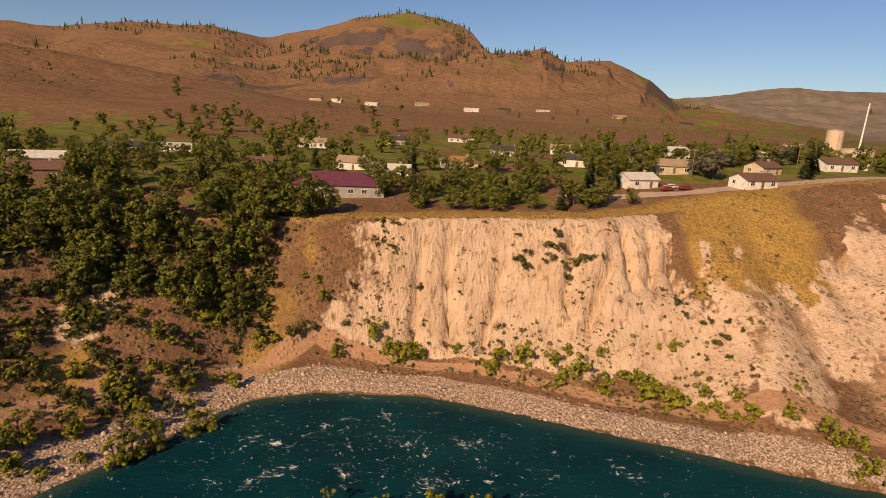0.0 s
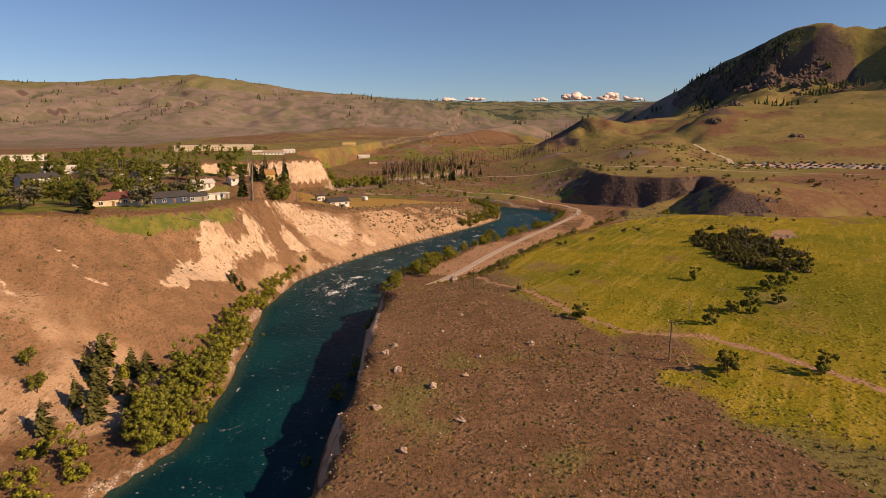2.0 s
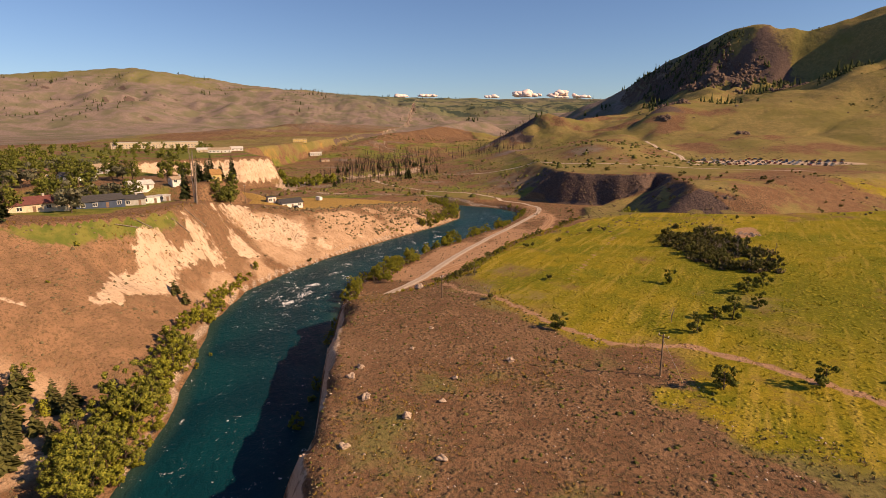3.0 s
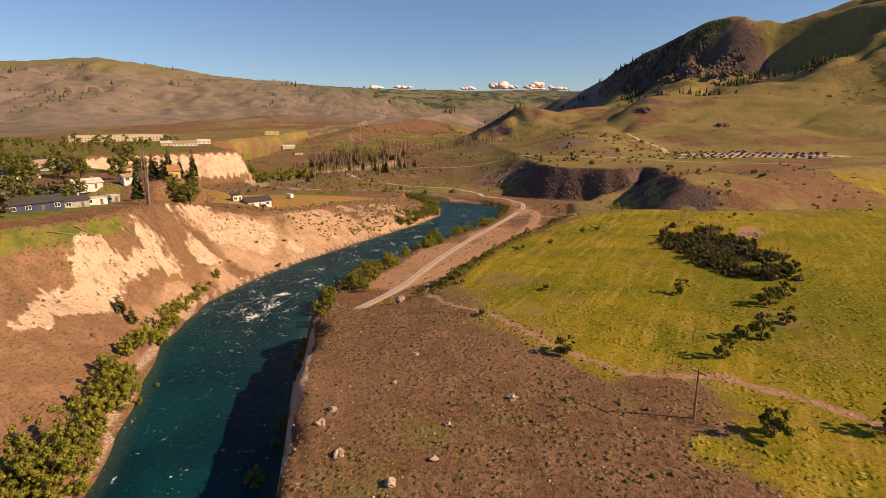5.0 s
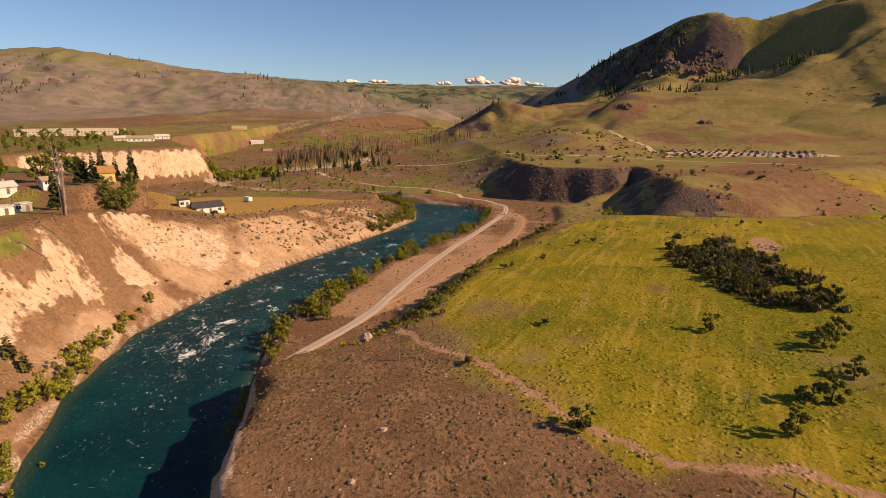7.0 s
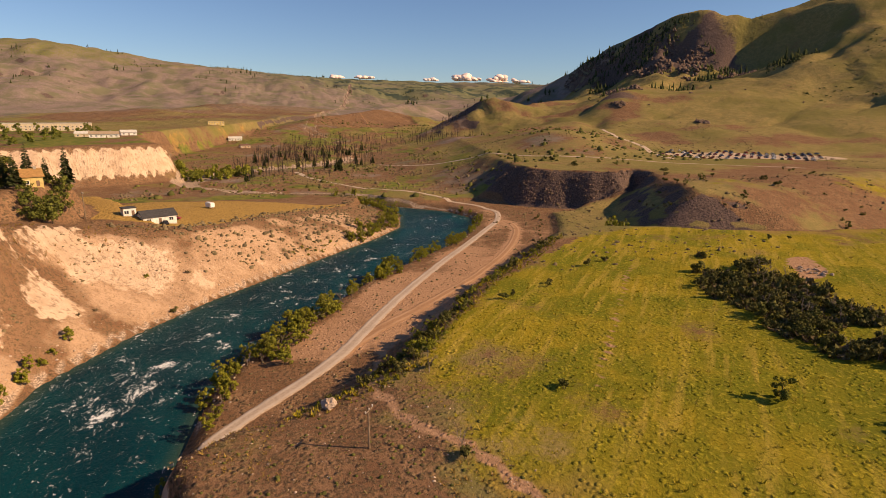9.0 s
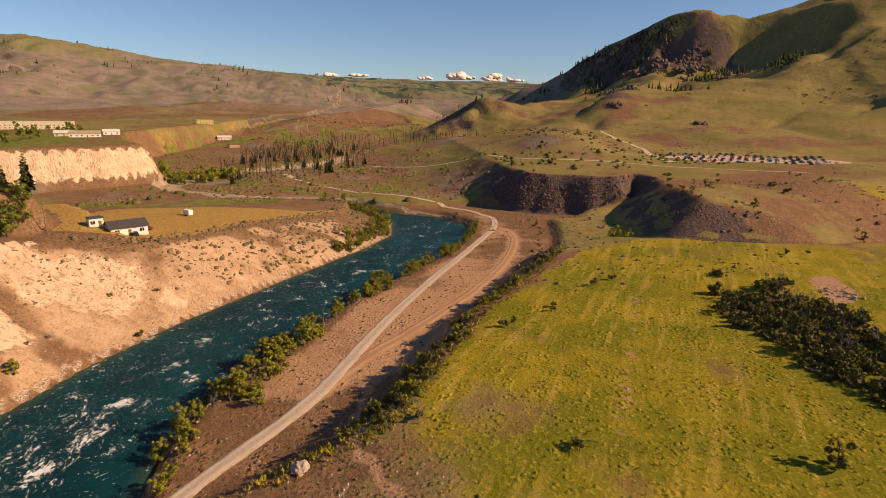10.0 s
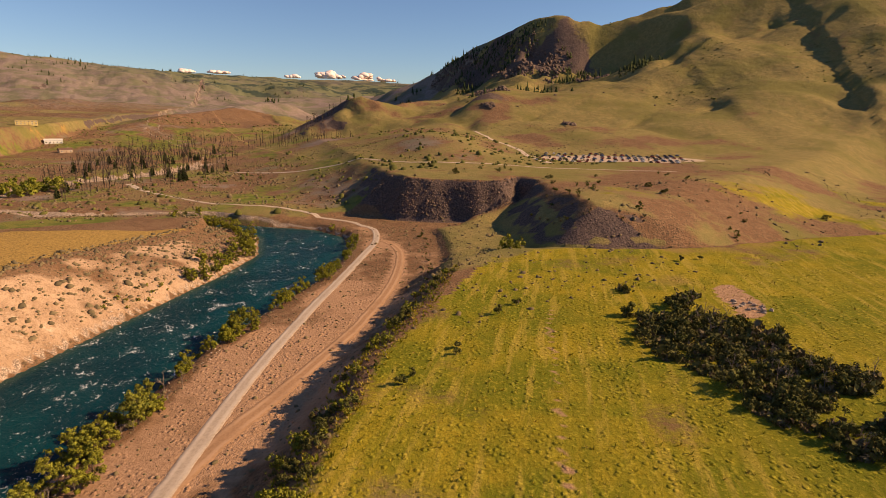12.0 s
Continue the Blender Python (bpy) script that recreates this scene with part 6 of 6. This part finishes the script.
def rock_material(name, a, b):
    m = Nodes(name, 0.95, spec=0.2)
    n = m.noise(1.2, 5, 0.6)
    c = m.mix(m.ramp(n, 0.35, 0.65), a, b)
    c = m.mix(m.ramp(m.random(island=True), 0, 1, 0, 0.4), c, tuple(0.6 * v for v in a))
    return m.done(c, bump=m.noise(5.0, 5, 0.7), strength=0.6, dist=0.08)


ROCK_PALE, ROCK_DARK = rock_material("pale_boulder", (0.390, 0.285, 0.205), (0.570, 0.435, 0.320)), rock_material("dark_basalt", (0.098, 0.066, 0.050), (0.205, 0.138, 0.102))


def boulder(x, y, size, material, seed, label):
    r = np.random.default_rng(seed)
    bm = bmesh.new()
    bmesh.ops.create_icosphere(bm, subdivisions=3, radius=0.5)
    off = r.uniform(0, 50, 3)
    for v in bm.verts:
        k = 1 + 0.75 * noise.noise(v.co * 2.4 + Vector(off)) + 0.3 * noise.noise(v.co * 6 + Vector(off))
        v.co = Vector((v.co.x * 1.25 * k, v.co.y * k, v.co.z * 0.85 * k)) * size
    mesh = bpy.data.meshes.new("boulder")
    bm.to_mesh(mesh)
    bm.free()
    mesh.materials.append(material)
    ob = tagged(new("boulder", mesh), label, "boulder", "boulders")
    ob.matrix_world = pose(x, y, max(z_at(x, y), -0.2) + 0.18 * size, 0, 0, float(r.uniform(0, 360)))


for i, (bx, by, bs) in enumerate(((92, 83, 3.2), (127, 25, 1.6), (137, 28, 1.4), (141, 26, 1.2), (131, 7, 1.1), (136, -6, 1.3), (118, 18, 1.5), (111, 29, 1.3),
                                   (122, 11, 0.9), (148, 14, 0.9), (104, 14, 1.2), (203, 6, 2.4), (96, 24, 1.1), (160, 8, 1.0))):
    boulder(bx, by, bs, ROCK_PALE, i, "pale angular boulder lying on the river bank" if bs > 3 else "pale boulder lying on the dry plateau")
# the tall dead poplar on the bluff's edge
poplar = tagged(new("dead_poplar"), "tall bare dead poplar with many upright stems", "dead tree")
poplar.matrix_world = pose(276, 92.5, z_at(276, 92.5) - 0.3)
rp = np.random.default_rng(9)
for i in range(7):
    bm = bmesh.new()
    a = Vector((rp.uniform(-0.5, 0.5), rp.uniform(-0.5, 0.5), 0))
    top = Vector((a.x * 2.2 + rp.uniform(-0.9, 0.9), a.y * 2.2 + rp.uniform(-0.9, 0.9), rp.uniform(15, 25)))
    rod(bm, a, top, 0.32, 0.06, 6)
    for j in range(10):
        p = a.lerp(top, float(rp.uniform(0.25, 0.95)))
        rod(bm, p, p + Vector((rp.uniform(-0.9, 0.9), rp.uniform(-0.9, 0.9), rp.uniform(1.0, 2.4))), 0.06, 0.02, 4)
    part("stem", bm, BARK_DEAD, poplar)

# fallen trunks on the scarp
for i, (lx, ly, turn, long) in enumerate(((250, 92, 130, 9), (262, 90, 110, 11), (226, 102, 140, 8), (232, 99, 120, 7))):
    bm = bmesh.new()
    rod(bm, (-long / 2, 0, 0.15), (long / 2, 0.4, 0.3), 0.22, 0.10, 7)
    for j in range(3):
        rod(bm, (long * 0.12 * (j + 1), 0.2, 0.25), (long * 0.12 * (j + 1) + 0.9, 0.9 * (-1) ** j, 0.6), 0.07, 0.03, 4)
    mesh = bpy.data.meshes.new("fallen_trunk")
    bm.to_mesh(mesh)
    bm.free()
    mesh.materials.append(BARK_DEAD)
    log = tagged(new("fallen_trunk", mesh), "bare fallen tree trunk lying on the slope", "log", "fallen trunks")
    za, zb = z_at(lx - 3 * math.cos(radians(turn)), ly - 3 * math.sin(radians(turn))), z_at(lx + 3 * math.cos(radians(turn)), ly + 3 * math.sin(radians(turn)))
    log.matrix_world = pose(lx, ly, (za + zb) / 2, 0, -math.degrees(math.atan2(zb - za, 6)), turn)


# low cumulus over the far ridge
def cloud_material():
    m = Nodes("cloud_white", 1.0, spec=0.0)
    return m.done(m.mix(m.ramp(m.noise(0.02, 4), 0.3, 0.7), (0.80, 0.62, 0.54), (0.90, 0.74, 0.66)))


CLOUD = cloud_material()
for i, (cx, cy, cz, wide) in enumerate(((4626, -1420, 326, 112), (4532, -1692, 318, 108), (4495, -1845, 304, 74), (4800, -605, 326, 74), (4835, -374, 324, 70), (4690, -1137, 312, 62))):
    r = np.random.default_rng(300 + i)
    bm = bmesh.new()
    for j in range(15):
        t = r.uniform(-1, 1)
        rad = wide * (0.40 - 0.22 * abs(t)) * r.uniform(0.7, 1.1)
        at = Matrix.Translation((r.uniform(-20, 20), t * wide, r.uniform(-0.25, 0.22) * wide * (1 - t * t) * (1.0 if wide > 100 else 0.3)))
        bmesh.ops.create_icosphere(bm, subdivisions=3, radius=rad, matrix=at @ Matrix.Diagonal((1, 1.15, 0.62, 1)))
    for v in bm.verts:
        off = Vector((i * 9, 0, 0))
        v.co += Vector((1, 1, 0.8)) * (9 * noise.noise(v.co * 0.030 + off) + 4 * noise.noise(v.co * 0.09 + off))
        v.co.z = max(v.co.z, -0.18 * wide)
    mesh = bpy.data.meshes.new("cloud")
    bm.to_mesh(mesh)
    bm.free()
    mesh.polygons.foreach_set("use_smooth", [True] * len(mesh.polygons))
    mesh.materials.append(CLOUD)
    ob = tagged(new("cloud", mesh), "small white cumulus cloud low over the far ridge", "cloud", "clouds")
    ob.matrix_world = pose(cx, cy, cz)


# broken footing in the field beside the thicket
for i in range(14):
    boulder(232 + 5 * math.cos(i * 2.4) * (0.4 + 0.05 * i), -136 + 3.4 * math.sin(i * 2.4) * (0.4 + 0.05 * i), 0.8 + 0.07 * (i % 5), ROCK_PALE, 80 + i, "pale broken stone of a ruined footing")


# ---- trees between the houses ----
def clear(px, py):
    ok = np.ones(len(px), bool)
    for hx, hy, r in HOUSE_GROUND:
        ok &= (px - hx) ** 2 + (py - hy) ** 2 > (0.8 * r) ** 2
    for line in (LANE,):
        ok &= along(px, py, line)[0] > 6
    return ok & (signed(px, py, CREST)[0] > 5)


def grove(n, seed, x0, x1, y0, y1, gap, keep=None):
    r = np.random.default_rng(seed)
    px, py = r.uniform(x0, x1, n * 12), r.uniform(y0, y1, n * 12)
    ok = clear(px, py)
    if keep:
        ok &= keep(px, py)
    out = []
    for p in zip(px[ok], py[ok]):
        if len(out) < n and all((p[0] - q[0]) ** 2 + (p[1] - q[1]) ** 2 > gap * gap for q in out):
            out.append(p)
    return out


view_gap = lambda px, py: ~((px > 55) & (px < 150) & (py < 0.62 * px + 158))
scatter(broads + broads + pines[1:2], [p for p in grove(42, 51, -40, 48, 152, 184, 5) if open_view(*p)], rng, (0.45, 0.78))
scatter(broads + broads + pines[:1], [p for p in grove(80, 52, -190, 60, 160, 235, 7, view_gap) if open_view(*p)], rng, (0.6, 0.95))
scatter(broads + silvers + pines[:1], grove(60, 53, 40, 210, 205, 265, 8, view_gap), rng, (0.6, 1.0))
scatter(broads + broads + silvers + pines[:1], grove(80, 54, 185, 420, 118, 262, 8), rng, (0.85, 1.25))
far_rng = np.random.default_rng(501)
far_c, far_r = lumps(far_rng, 12, 9.5, 0.0, 3.6, 0.35)
FAR_TREE = leaves(far_rng, far_c, far_r * 1.15, 175, 1.2)
bush_rng = np.random.default_rng(502)
bush_c = np.array([(0.0, 0.0, 0.30), (0.22, 0.08, 0.22), (-0.18, 0.14, 0.22), (0.0, -0.22, 0.20)])
BRUSH = leaves(bush_rng, bush_c, np.array([0.30, 0.24, 0.24, 0.22]), 34, 0.24)
far_places = (grove(230, 55, -260, 330, 226, 480, 8) + grove(150, 56, 260, 560, 215, 520, 11) + grove(70, 62, 560, 860, 200, 420, 12)
              + strew(np.random.default_rng(57), 10, 560, 670, 40, 140, lambda px, py: bump(px, py, 608, 87, 44, 10, -67) > 0.35)
              + strew(np.random.default_rng(63), 160, -500, 520, 500, 960, lambda px, py: fbm(px, py, 60, 3, 75) > 0.3))
stuff("far_trees", "broad green trees far off among houses and fields", "trees", far_places, far_rng.uniform(0.6, 1.1, len(far_places)), FAR_TREE, LEAF_COTTON, far_rng, wild=0.03)
scatter(silvers, [(78, 199), (76, 203)], rng, (0.85, 1.0))
scatter(pines, [(328, 100), (331, 104), (341, 101), (345, 97), (322, 103), (296, 102), (350, 92), (186, 205), (190, 200), (196, 207), (183, 210), (200, 199), (112, 205), (120, 216), (42, 186)], rng, (0.75, 1.05))
scatter(broads[:1], [(327, 92), (334, 90), (340, 91), (322, 95), (246, 134), (264, 128), (252, 130), (281, 122), (232, 146), (316, 92), (320, 88)], rng, (0.75, 1.0))
burnt = lambda px, py: (bump(px, py, 800, -20, 170, 50, -12) > 0.3) & (fbm(px, py, 50, 3, 71) > -0.15)
scatter(snags, strew(np.random.default_rng(58), 700, 620, 1050, -130, 90, burnt)[:78], rng, (0.9, 1.5))
spur_wood = lambda px, py: bump(px, py, 1040, -275, 80, 35, -55) > 0.35
scatter(snags, strew(np.random.default_rng(59), 160, 940, 1120, -360, -190, spur_wood)[:30], rng, (0.8, 1.3))

def snag_shape():
    """A burnt tree far off: a thin stem with short bare boughs."""
    v, f = [], []
    q = np.random.default_rng(7)
    for k in range(13):
        a, z = q.uniform(0, 6.28), q.uniform(0.2, 0.95)
        r, w = 0.16 * (1.1 - z), 0.016
        o = len(v)
        v += [(0, 0, z - w), (0, 0, z + w * 2), (r * math.cos(a), r * math.sin(a), z + 0.03)]
        f.append((o, o + 1, o + 2))
    for k in range(3):
        a, b = 2.1 * k, 2.1 * k + 2.1
        o = len(v)
        v += [(0.03 * math.cos(a), 0.03 * math.sin(a), 0), (0.03 * math.cos(b), 0.03 * math.sin(b), 0), (0, 0, 1)]
        f.append((o, o + 1, o + 2))
    return v, f


belt = lambda px, py: (np.maximum(bump(px, py, 860, -30, 250, 70, -10), bump(px, py, 960, -185, 120, 45, 20)) > 0.25) & (fbm(px, py, 45, 3, 71) > -0.25) & (height(px, py) < 40)
belt_places = strew(np.random.default_rng(64), 1500, 560, 1200, -260, 90, belt)
stuff("burnt_wood", "belt of burnt bare trees across the valley floor", "trees", belt_places, np.random.default_rng(65).uniform(5, 11, len(belt_places)), snag_shape(), BARK_BURNT, np.random.default_rng(66), wild=0.15)
in_valley = lambda px, py: (bump(px, py, 760, -20, 200, 60, -10) > 0.3) & (fbm(px, py, 60, 3, 72) > -0.1) & (height(px, py) < 24)
scatter(pines[:2] + snags[:1], strew(np.random.default_rng(60), 220, 560, 1000, -130, 120, in_valley)[:50], rng, (0.7, 1.1))

# ---- ground cover, too many to count ----
rs = np.random.default_rng(77)


def cover(name, label, category, n, seed, x0, x1, y0, y1, keep, size, template, material, tall=1.0):
    r = np.random.default_rng(seed)
    px, py = r.uniform(x0, x1, n), r.uniform(y0, y1, n)
    h, k = ground(px, py)
    ok = keep(px, py, h, k)
    px, py = px[ok], py[ok]
    stuff(name, label, category, np.stack([px, py], 1), r.uniform(*size, len(px)) * (0.6 + 0.8 * r.random(len(px)) ** 2), template, material, r, tall)


field_d = lambda px, py: signed(px, py, FIELD_EDGE)[0]
cover("plateau_scrub", "low grey-brown scrub over the dry plateau", "scrub", 26000, 81, 40, 232, -110, 36,
      lambda px, py, h, k: (k["ds"] > 4) & (field_d(px, py) < 2) & (k["db"] > -2), (0.25, 0.85), tuft(6, 0.5, 0.40), LEAF_SAGE, 0.9)
cover("slope_scrub", "sparse scrub on the bluff's clay slopes", "scrub", 11000, 82, -110, 330, 20, 200,
      lambda px, py, h, k: k["north"] & (k["dc"] < 0) & (k["dn"] > 9) & ((k["cliff"] < 0.5) | (k["u"] < 0.5)) & (fbm(px, py, 20, 3, 62) > -0.1), (0.4, 1.2), dome(5, 0.5, 0.5), LEAF_SAGE, 0.9)
cover("farm_slope_scrub", "dark scrub dotted over the orange river slope", "scrub", 5200, 83, 325, 500, -60, 75,
      lambda px, py, h, k: k["north"] & (k["dn"] > 4) & (k["dc"] < 7), (0.7, 1.8), dome(5, 0.5, 0.55), LEAF_SAGE, 0.9)
cover("terrace_scrub", "sage scrub scattered over the upper terrace", "scrub", 9000, 84, 260, 760, -480, -20,
      lambda px, py, h, k: ~k["north"] & (k["ds"] > 8) & (fbm(px, py, 45, 3, 63) > 0.05), (0.6, 1.7), dome(5, 0.5, 0.5), LEAF_SAGE, 0.8)
cover("valley_scrub", "sage scrub over the valley floor", "scrub", 4000, 85, 480, 900, -130, 120,
      lambda px, py, h, k: (fbm(px, py, 35, 3, 64) > -0.05) & (h < 22), (0.8, 2.6), dome(4, 0.5, 0.55), LEAF_SAGE, 0.8)
cover("valley_brush", "dark brush along the valley floor and gullies", "brush", 5000, 96, 480, 1300, -330, 330,
      lambda px, py, h, k: (fbm(px, py, 70, 4, 69) > 0.1) & (h < 60) & (k["hi"] < 0.4), (1.6, 4.2), dome(6, 0.5, 0.6), LEAF_DARK, 0.8)
cover("hill_brush", "dark shrubs dotted over the grassy hills", "brush", 4200, 97, 480, 1300, -1150, -230,
      lambda px, py, h, k: (fbm(px, py, 90, 4, 70) > 0.32), (1.4, 3.6), dome(6, 0.5, 0.6), LEAF_DARK, 0.7)
cover("town_slope_brush", "brush on the slope between town and hills", "brush", 13000, 98, -900, 700, 420, 1300,
      lambda px, py, h, k: (fbm(px, py, 80, 4, 74) > 0.05), (1.2, 4.0), dome(4, 0.5, 0.55), LEAF_DARK, 0.7)
cover("bench_scrub", "low scrub on the strip between river and road", "scrub", 5200, 86, 205, 440, -130, 40,
      lambda px, py, h, k: ~k["north"] & (k["ds"] > 2) & (k["db"] < 4) & (along(px, py, ROAD)[0] > 3) & (along(px, py, TRACK)[0] > 3), (0.3, 0.95), dome(5, 0.5, 0.5), LEAF_SAGE, 0.9)


def grass_material():
    m = Nodes("field_grass", 0.85, spec=0.04)
    c = m.mix(m.random(island=True), (0.235, 0.192, 0.016), (0.370, 0.275, 0.028))
    c = m.mix(m.ramp(m.noise(0.06, 4), 0.42, 0.62), c, (0.180, 0.175, 0.014))
    c = m.mix(m.ramp(m.noise(0.2, 3), 0.52, 0.68, 0, 0.7), c, (0.400, 0.280, 0.075))
    return m.done(c)


GRASS = grass_material()
cover("field_grass", "thick yellow-green grass of the riverside field", "grass", 22000, 87, 80, 330, -215, -5,
      lambda px, py, h, k: ~k["north"] & (k["db"] > 3) & (field_d(px, py) > 1.5) & (np.hypot(px - 160, py + 40) < 60 + 130 * np.random.default_rng(3).random(len(px))), (0.5, 1.0), tuft(5, 0.46, 0.36), GRASS)
STRAW = leaf_material("straw_grass", (0.200, 0.125, 0.035), (0.360, 0.235, 0.065))
cover("bluff_grass", "dry straw-coloured grass along the bluff's crest", "grass", 16000, 88, -60, 340, 60, 210,
      lambda px, py, h, k: k["north"] & (np.abs(k["dc"] + 3) < 9) & (fbm(px, py, 14, 3, 65) > -0.2), (0.5, 1.1), tuft(5, 0.5, 0.6), STRAW)
cover("shore_cobbles", "pale cobbles of the river's stony shore", "cobbles", 13000, 89, -95, 96, 55, 130,
      lambda px, py, h, k: k["north"] & (k["dn"] > -1) & (k["dn"] < 7.5) & (h < 4.5), (0.25, 0.9), dome(5, 0.5, 0.5), ROCK_PALE, 0.7)
cover("bank_rubble", "broken stones along the foot of the road and scarps", "rubble", 9000, 90, 150, 440, -125, 95,
      lambda px, py, h, k: ((k["north"] & (k["dn"] > -0.5) & (k["dn"] < 9)) | (~k["north"] & (k["ds"] > -0.5) & (k["ds"] < 7) & (px > 205))), (0.2, 0.8), dome(4, 0.5, 0.5), ROCK_PALE, 0.7)
cover("plateau_stones", "small pale stones strewn over the plateau", "stones", 3400, 91, 60, 232, -90, 36,
      lambda px, py, h, k: (k["ds"] > 3) & (field_d(px, py) < 4), (0.15, 0.5), dome(4, 0.5, 0.5), ROCK_PALE, 0.7)
cover("basalt_rubble", "dark broken basalt on the terrace's scarp", "rubble", 9000, 92, 400, 475, -205, -125,
      lambda px, py, h, k: ~k["north"] & (k["du"] > -13) & (k["du"] < 2) & (px > 404) & (h > 7), (0.5, 1.5), dome(4, 0.5, 0.5), ROCK_DARK, 0.8)


def spire():
    v, f = [(0.0, 0.0, -0.1)], []
    v = []
    for z, r in ((0.08, 0.24), (0.45, 0.16)):
        k = len(v)
        v += [(r * math.cos(2 * math.pi * i / 5 + z * 9), r * math.sin(2 * math.pi * i / 5 + z * 9), z) for i in range(5)] + [(0, 0, z + 0.55)]
        f += [(k + i, k + (i + 1) % 5, k + 5) for i in range(5)]
    return v, f


cover("hill_conifers", "scattered dark conifers on the hills behind the town", "trees", 12000, 93, -2000, 700, 900, 2700,
      lambda px, py, h, k: (fbm(px, py, 190, 4, 66) + 0.0016 * (h - 180) > 0.30) & (h > 100), (8, 13), spire(), LEAF_PINE, 1.0)
cover("mountain_conifers", "dark conifers on the mountain's shaded flank", "trees", 15000, 94, 820, 1900, -1300, -300,
      lambda px, py, h, k: (fbm(px, py, 60, 4, 67) + 0.85 * rocky_face(px, py) + 0.5 * bump(px, py, 1240, -735, 190, 22, -5) > 0.72) & (h > 75) & (py > -862), (7, 12), spire(), LEAF_PINE, 1.0)
cover("mesa_conifers", "specks of conifers over the far mesa", "trees", 5000, 95, 1500, 4500, -2200, 3400,
      lambda px, py, h, k: (fbm(px, py, 260, 5, 68) > 0.30) & (h > 90), (11, 18), spire(), LEAF_PINE, 0.9)

grove_places = strew(np.random.default_rng(57), 420, 540, 680, 30, 150, lambda px, py: (bump(px, py, 608, 87, 52, 14, -67) > 0.3) & (height(px, py) < 15))
stuff("grove", "dense green grove in the hollow below the far bluff", "trees", grove_places, far_rng.uniform(0.55, 1.05, len(grove_places)), FAR_TREE, LEAF_ALDER, far_rng, wild=0.03)
cover("ravine_brush", "olive and straw brush over the shaded river slope", "brush", 3600, 101, -125, -22, 84, 140,
      lambda px, py, h, k: k["north"] & (k["dn"] > 9) & (k["dc"] < 3) & (fbm(px, py, 12, 3, 78) > -0.25), (0.9, 2.4), BRUSH, LEAF_DARK, 1.0)
cover("scarp_grass", "rank grass on the scarp between track and field", "grass", 9000, 102, 200, 310, -95, 14,
      lambda px, py, h, k: ~k["north"] & (np.abs(k["db"] + 1.5) < 5.5) & (along(px, py, TRACK)[0] > 2.2), (0.6, 1.3), tuft(6, 0.5, 0.6), GRASS, 1.0)
cover("plateau_grass", "thin straw grass in patches on the plateau", "grass", 16000, 103, 60, 236, -95, 34,
      lambda px, py, h, k: (k["ds"] > 5) & (field_d(px, py) < 2) & (k["db"] > -1) & (fbm(px, py, 22, 4, 53) > 0.12), (0.45, 0.95), tuft(5, 0.5, 0.5), STRAW, 0.9)
cover("olive_brush", "olive brush and grey twigs inside the thicket", "brush", 2000, 110, 170, 275, -150, -75,
      lambda px, py, h, k: in_thicket(px, py), (1.1, 2.3), BRUSH, LEAF_SAGE, 1.0)
cover("thicket_brush", "dense dark brush filling the thicket in the field", "brush", 3400, 107, 170, 275, -150, -75,
      lambda px, py, h, k: in_thicket(px, py), (1.2, 2.5), BRUSH, LEAF_DARK, 1.0)
cover("mountain_crags", "dark broken crags of the mountain's north flank", "rocks", 7000, 108, 960, 1700, -930, -690,
      lambda px, py, h, k: (rocky_face(px, py) > 0.45) & (py > -845) & (fbm(px, py, 55, 4, 83) > 0.15), (3, 8), dome(5, 0.5, 0.7), ROCK_DARK, 0.9)
cover("foothill_rocks", "dark basalt knobs breaking through the grassy foothills", "rocks", 16000, 109, 680, 1180, -660, -420,
      lambda px, py, h, k: outcrops(px, py) > 0.30 + 0.25 * fbm(px, py, 12, 3, 84), (2.0, 5.5), dome(5, 0.5, 0.7), ROCK_DARK, 0.9)
cover("cliff_scrub", "small grey shrubs dotted over the foot of the pale cliff", "scrub", 2600, 104, -45, 72, 108, 150,
      lambda px, py, h, k: k["north"] & (k["dn"] > 9) & (k["dc"] < -3) & (fbm(px, py, 8, 3, 79) + 0.9 * (0.45 - k["u"]) > 0.1), (0.4, 1.2), BRUSH, LEAF_DARK, 0.9)
cover("ravine_thicket", "dark thicket on the slope below the ravine's trees", "brush", 1900, 105, -120, -36, 90, 130,
      lambda px, py, h, k: k["north"] & (k["dn"] > 10) & (fbm(px, py, 14, 3, 80) > 0.0), (1.8, 3.8), BRUSH, LEAF_DARK, 0.9)
cover("plateau_brush", "dark low bushes dotted over the plateau", "brush", 5200, 106, 40, 232, -110, 36,
      lambda px, py, h, k: (k["ds"] > 4) & (field_d(px, py) < 4) & (k["db"] > -1), (0.25, 0.75), dome(4, 0.5, 0.5), LEAF_DARK, 0.9)


remove_models(models)
